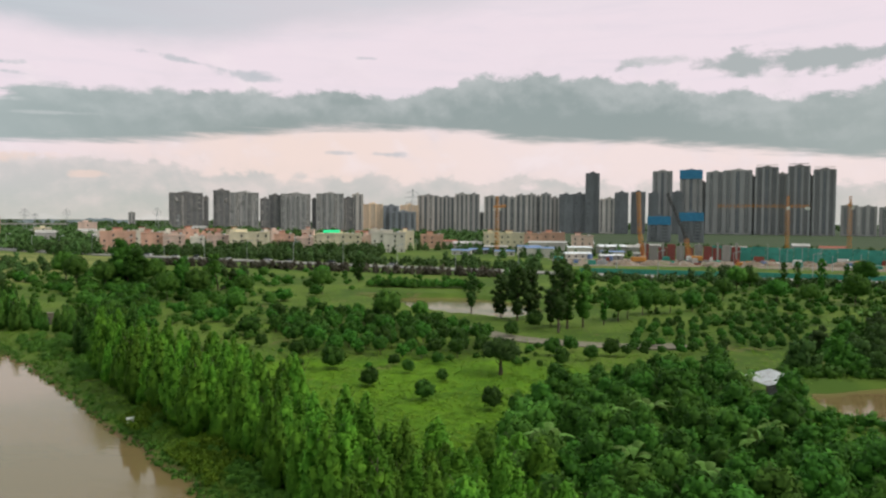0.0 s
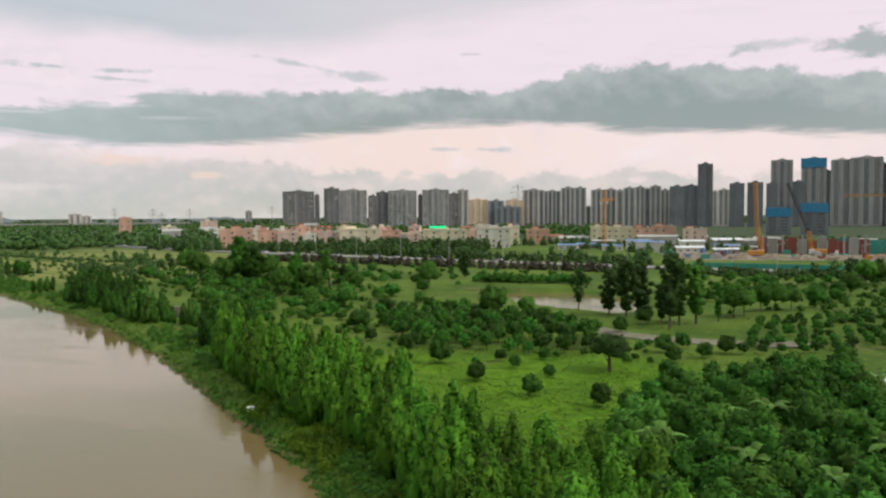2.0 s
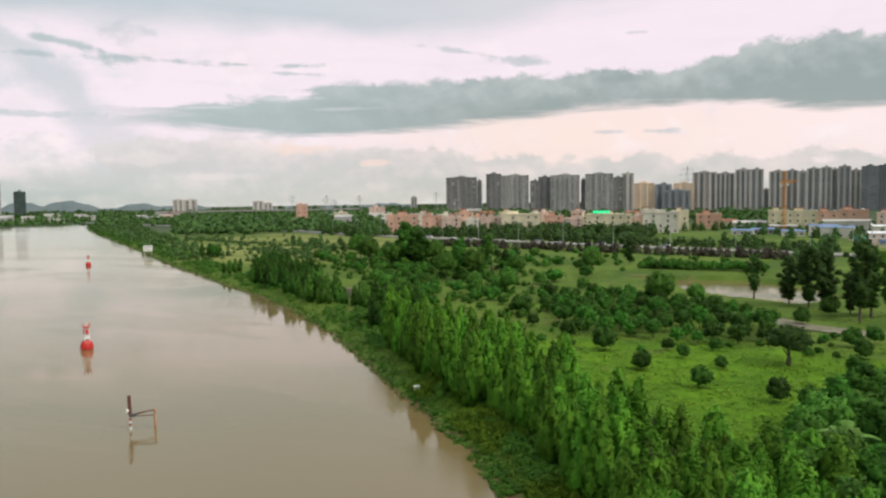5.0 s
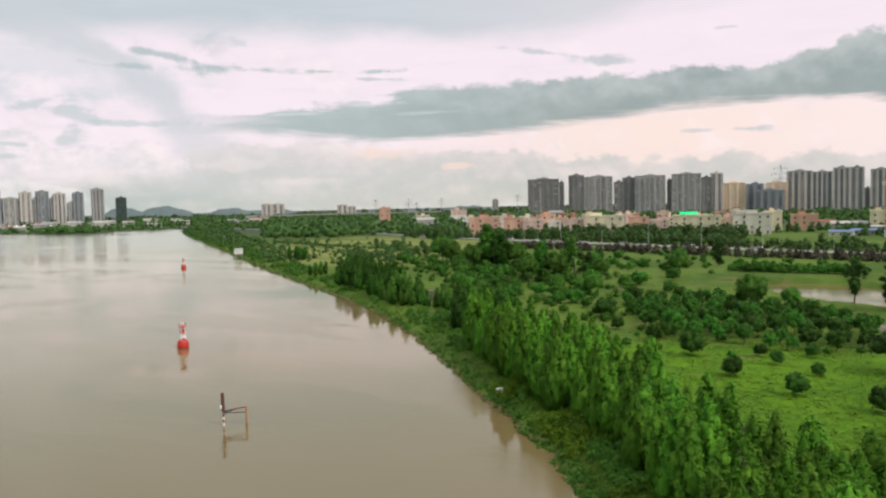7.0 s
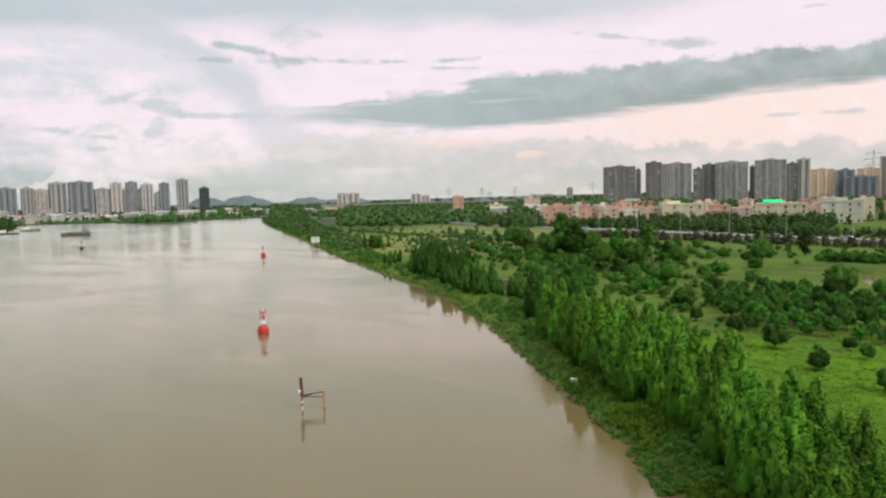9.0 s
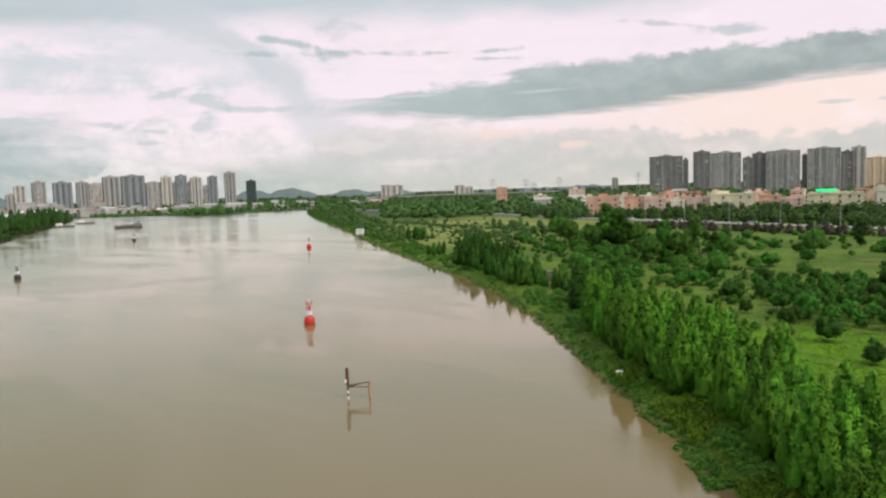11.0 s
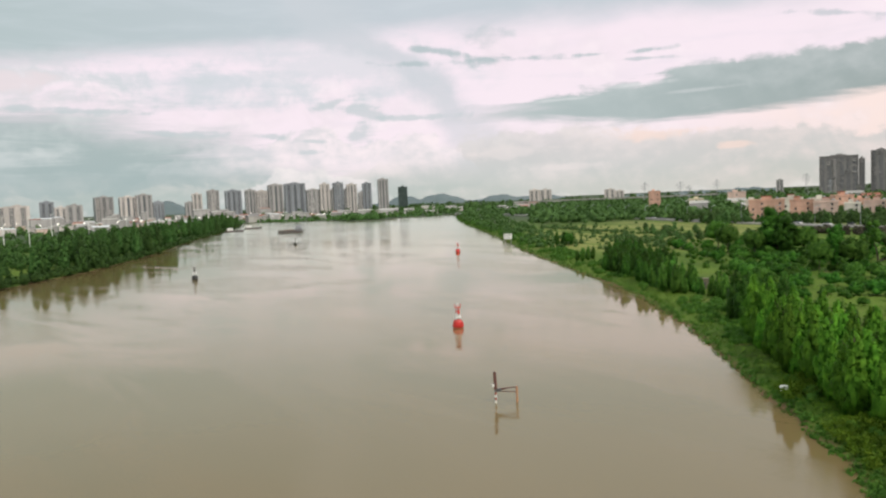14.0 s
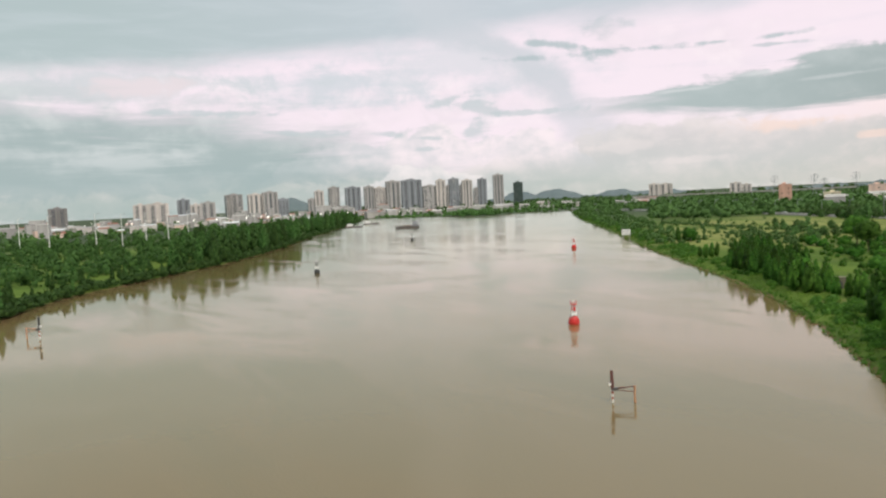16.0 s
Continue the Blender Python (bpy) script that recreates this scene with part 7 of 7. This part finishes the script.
# lit lamps along the quay of the far city
quay = np.random.default_rng(71)
glow_bm = bmesh.new()
bmesh.ops.create_icosphere(glow_bm, subdivisions=1, radius=0.75)
glow_mesh = bpy.data.meshes.new("lamp_head")
glow_bm.to_mesh(glow_mesh)
glow_bm.free()
glow_mesh.materials.append(LAMP_GLOW)
for k in range(18):
    az, d = radians(quay.uniform(57, 79)), quay.uniform(905, 960)
    x, y = -d * math.sin(az), d * math.cos(az)
    if signed(np.array([x]), np.array([y]), RIVER)[0] < 6:
        continue
    lamp = thing("quay_lamp", (x, y, 1.2), "lit white lamp on a tall thin pole", "street lamp", 0, "lamps on the far quay")
    bm = bmesh.new()
    rod(bm, (0, 0, -0.5), (0, 0, 11), 0.2, 0.12)
    part("pole", (bm, STEEL_GREY), lamp)
    part("lamp_head", glow_mesh, lamp, (0, 0, 11.4))
# white foam box left on the shore
crate = thing("foam_box", (-34.9, 84.7, float(height(-34.9, 84.7)) + 0.3), "white foam box lying in the scrub", "box", 30, scale=0.8)
part("body", (boxes_bm((-0.5, -0.35, 0, 0.5, 0.35, 0.55), bevel=0.04), WHITE_PAINT), crate)
part("lid", (boxes_bm((-0.55, -0.4, 0.56, 0.55, 0.4, 0.66), bevel=0.03), WHITE_PAINT), crate)
# concrete pump house between the bank trees
pump = thing("pump_house", (-82.7, 158.1, 1.0), "small weathered brown pump house", "hut", 30)
part("wall", (boxes_bm((-1.1, -1.1, -0.5, 1.1, 1.1, 2.4), bevel=0.04), PATH), pump)
part("roof", (boxes_bm((-1.2, -1.2, 2.4, 1.2, 1.2, 2.55), bevel=0.04), PATH), pump)
part("door", (boxes_bm((-0.4, -1.16, -0.2, 0.4, -1.1, 1.7)), STEEL_DARK), pump)


def lamp_post(x, y, high, mat, label, arm=2.2, lit=True):
    root = thing("lamp_post", (x, y, float(height(x, y))), label, "lamp post", math.degrees(math.atan2(-x, y)), "lamp posts")
    bm = bmesh.new()
    rod(bm, (0, 0, -0.3), (0, 0, high), 0.014 * high, 0.008 * high, 8)
    part("pole", (bm, mat), root)
    bm = bmesh.new()
    rod(bm, (0, 0, high - 0.3), (arm, 0, high + 0.3), 0.12)
    part("arm", (bm, mat), root)
    part("lamp_head", (boxes_bm((arm - 0.5, -0.3, high + 0.15, arm + 0.9, 0.3, high + 0.5), bevel=0.08), LAMP_GLOW if lit else STEEL_GREY), root)


for x, y, h in ((-558, 50, 23), (-556, 67, 24), (-552, 95, 24), (-549, 111, 23), (-546, 126, 23), (-542, 140, 22), (-539, 153, 23), (-532, 174, 19), (-640, 240, 20)):
    lamp_post(x, y, h, WHITE_PAINT, "tall white lamp post above the far wood", lit=False)
lamp_rng = np.random.default_rng(51)
for k in range(22):
    d, a = lamp_rng.uniform(860, 1200), radians(lamp_rng.uniform(60, 88))
    lamp_post(-d * math.sin(a), d * math.cos(a), 12, STEEL_GREY, "lit street lamp in the works district", 1.5)
for k in range(16):
    t = k / 15
    lamp_post(-905 - 40 * t + lamp_rng.uniform(-8, 8), 650 - 90 * t + lamp_rng.uniform(-6, 6), 7, STEEL_GREY, "lit quay lamp on the far shore", 1.0)
for k in range(24):
    x = -480 + k * 27
    lamp_post(x, road_at(x) + 8, 10, STEEL_GREY, "grey street lamp beside the road", 2.0, False)


def car(x, y, turn, mat, label):
    root = thing("car", (x, y, 1.9), label, "car", turn, "cars along the road")
    bm = bmesh.new()
    box(bm, -2.2, -0.88, 0.35, 2.2, 0.88, 0.95, 0.12)
    part("body", (bm, mat), root)
    bm = bmesh.new()
    vs = box(bm, -1.2, -0.78, 0.95, 1.1, 0.78, 1.5)
    for v in vs:
        if v.co.z > 1.2:
            v.co.x *= 0.72
            v.co.y *= 0.86
    part("cabin", (bm, GLASS), root)
    for sx in (-1.35, 1.35):
        for sy in (-0.85, 0.85):
            bm = bmesh.new()
            rod(bm, (sx, sy - 0.1, 0.33), (sx, sy + 0.1, 0.33), 0.33, sides=12)
            part("wheel", (bm, BLACK_PAINT), root)
    for sy in (-0.6, 0.6):
        part("headlight", (boxes_bm((2.18, sy - 0.16, 0.6, 2.24, sy + 0.16, 0.78)), LAMP_GLOW), root)


car_rng = np.random.default_rng(52)
for k in range(26):
    x = -470 + k * 18 + car_rng.uniform(-5, 5)
    side = (-3.2, 3.2)[k % 2]
    car(x, road_at(x) + side, -27 if k % 2 else 153, (WHITE_PAINT, STEEL_GREY, WHITE_PAINT, BLACK_PAINT)[k % 4], "white car on the road" if k % 2 == 0 else "grey car on the road")


def pylon(x, y, high, label):
    """A lattice power mast with three pairs of arms and insulators."""
    root = thing("power_pylon", (x, y, 1.0), label, "pylon", math.degrees(math.atan2(-x, y)), "power pylons")
    bm = bmesh.new()
    foot = high * 0.09
    lv = [(0, foot), (0.3, foot * 0.66), (0.6, foot * 0.38), (0.8, foot * 0.2), (1.0, 0.25)]
    for (t0, w0), (t1, w1) in zip(lv, lv[1:]):
        for k in range(4):
            c0 = [(w0, w0), (-w0, w0), (-w0, -w0), (w0, -w0)]
            c1 = [(w1, w1), (-w1, w1), (-w1, -w1), (w1, -w1)]
            rod(bm, (*c0[k], t0 * high), (*c1[k], t1 * high), 0.22, sides=4)
            rod(bm, (*c0[k], t0 * high), (*c1[(k + 1) % 4], t1 * high), 0.14, sides=4)
            rod(bm, (*c0[(k + 1) % 4], t0 * high), (*c1[k], t1 * high), 0.14, sides=4)
    part("mast", (bm, STEEL_GREY), root)
    for z, w in ((0.72, 0.13), (0.82, 0.16), (0.92, 0.12)):
        for s in (-1, 1):
            bm = bmesh.new()
            rod(bm, (0, 0, z * high), (s * w * high, 0, z * high), 0.2, sides=4)
            rod(bm, (0, 0, (z + 0.04) * high), (s * w * high, 0, z * high), 0.15, sides=4)
            arm = part("cross_arm", (bm, STEEL_GREY), root)
            bm = bmesh.new()
            rod(bm, (s * w * high, 0, z * high), (s * w * high, 0, z * high - 2.2), 0.12, sides=4)
            part("insulator", (bm, STEEL_DARK), arm)


pylon(-36, 900, 58, "grey lattice power pylon behind the flats")
for x, y, h in ((-500, 900, 32), (-560, 1120, 34), (-330, 940, 26), (-450, 830, 26), (-620, 1010, 34), (-410, 1080, 36)):
    pylon(x, y, h, "small grey lattice pylon on the plain")


def viaduct():
    root = thing("viaduct", (0, 0, 0), "pale concrete viaduct on paired piers", "bridge")
    a, b = Vector((-830, 960, 0)), Vector((-560, 1120, 0))
    deck = bmesh.new()
    n = (b - a).normalized()
    s = Vector((-n.y, n.x, 0)) * 5
    vs = [deck.verts.new(p + q + Vector((0, 0, z))) for z in (11, 13) for p in (a, b) for q in (-s, s)]
    for f in ((0, 1, 3, 2), (4, 6, 7, 5), (0, 2, 6, 4), (1, 5, 7, 3), (0, 4, 5, 1), (2, 3, 7, 6)):
        deck.faces.new([vs[i] for i in f])
    part("deck", (deck, CONCRETE), root)
    for k in range(10):
        p = a.lerp(b, (k + 0.5) / 10)
        for q in (-1, 1):
            bm = bmesh.new()
            rod(bm, p + s * 0.6 * q, p + s * 0.6 * q + Vector((0, 0, 11.2)), 0.9, sides=8)
            part("pier", (bm, CONCRETE), root)


viaduct()
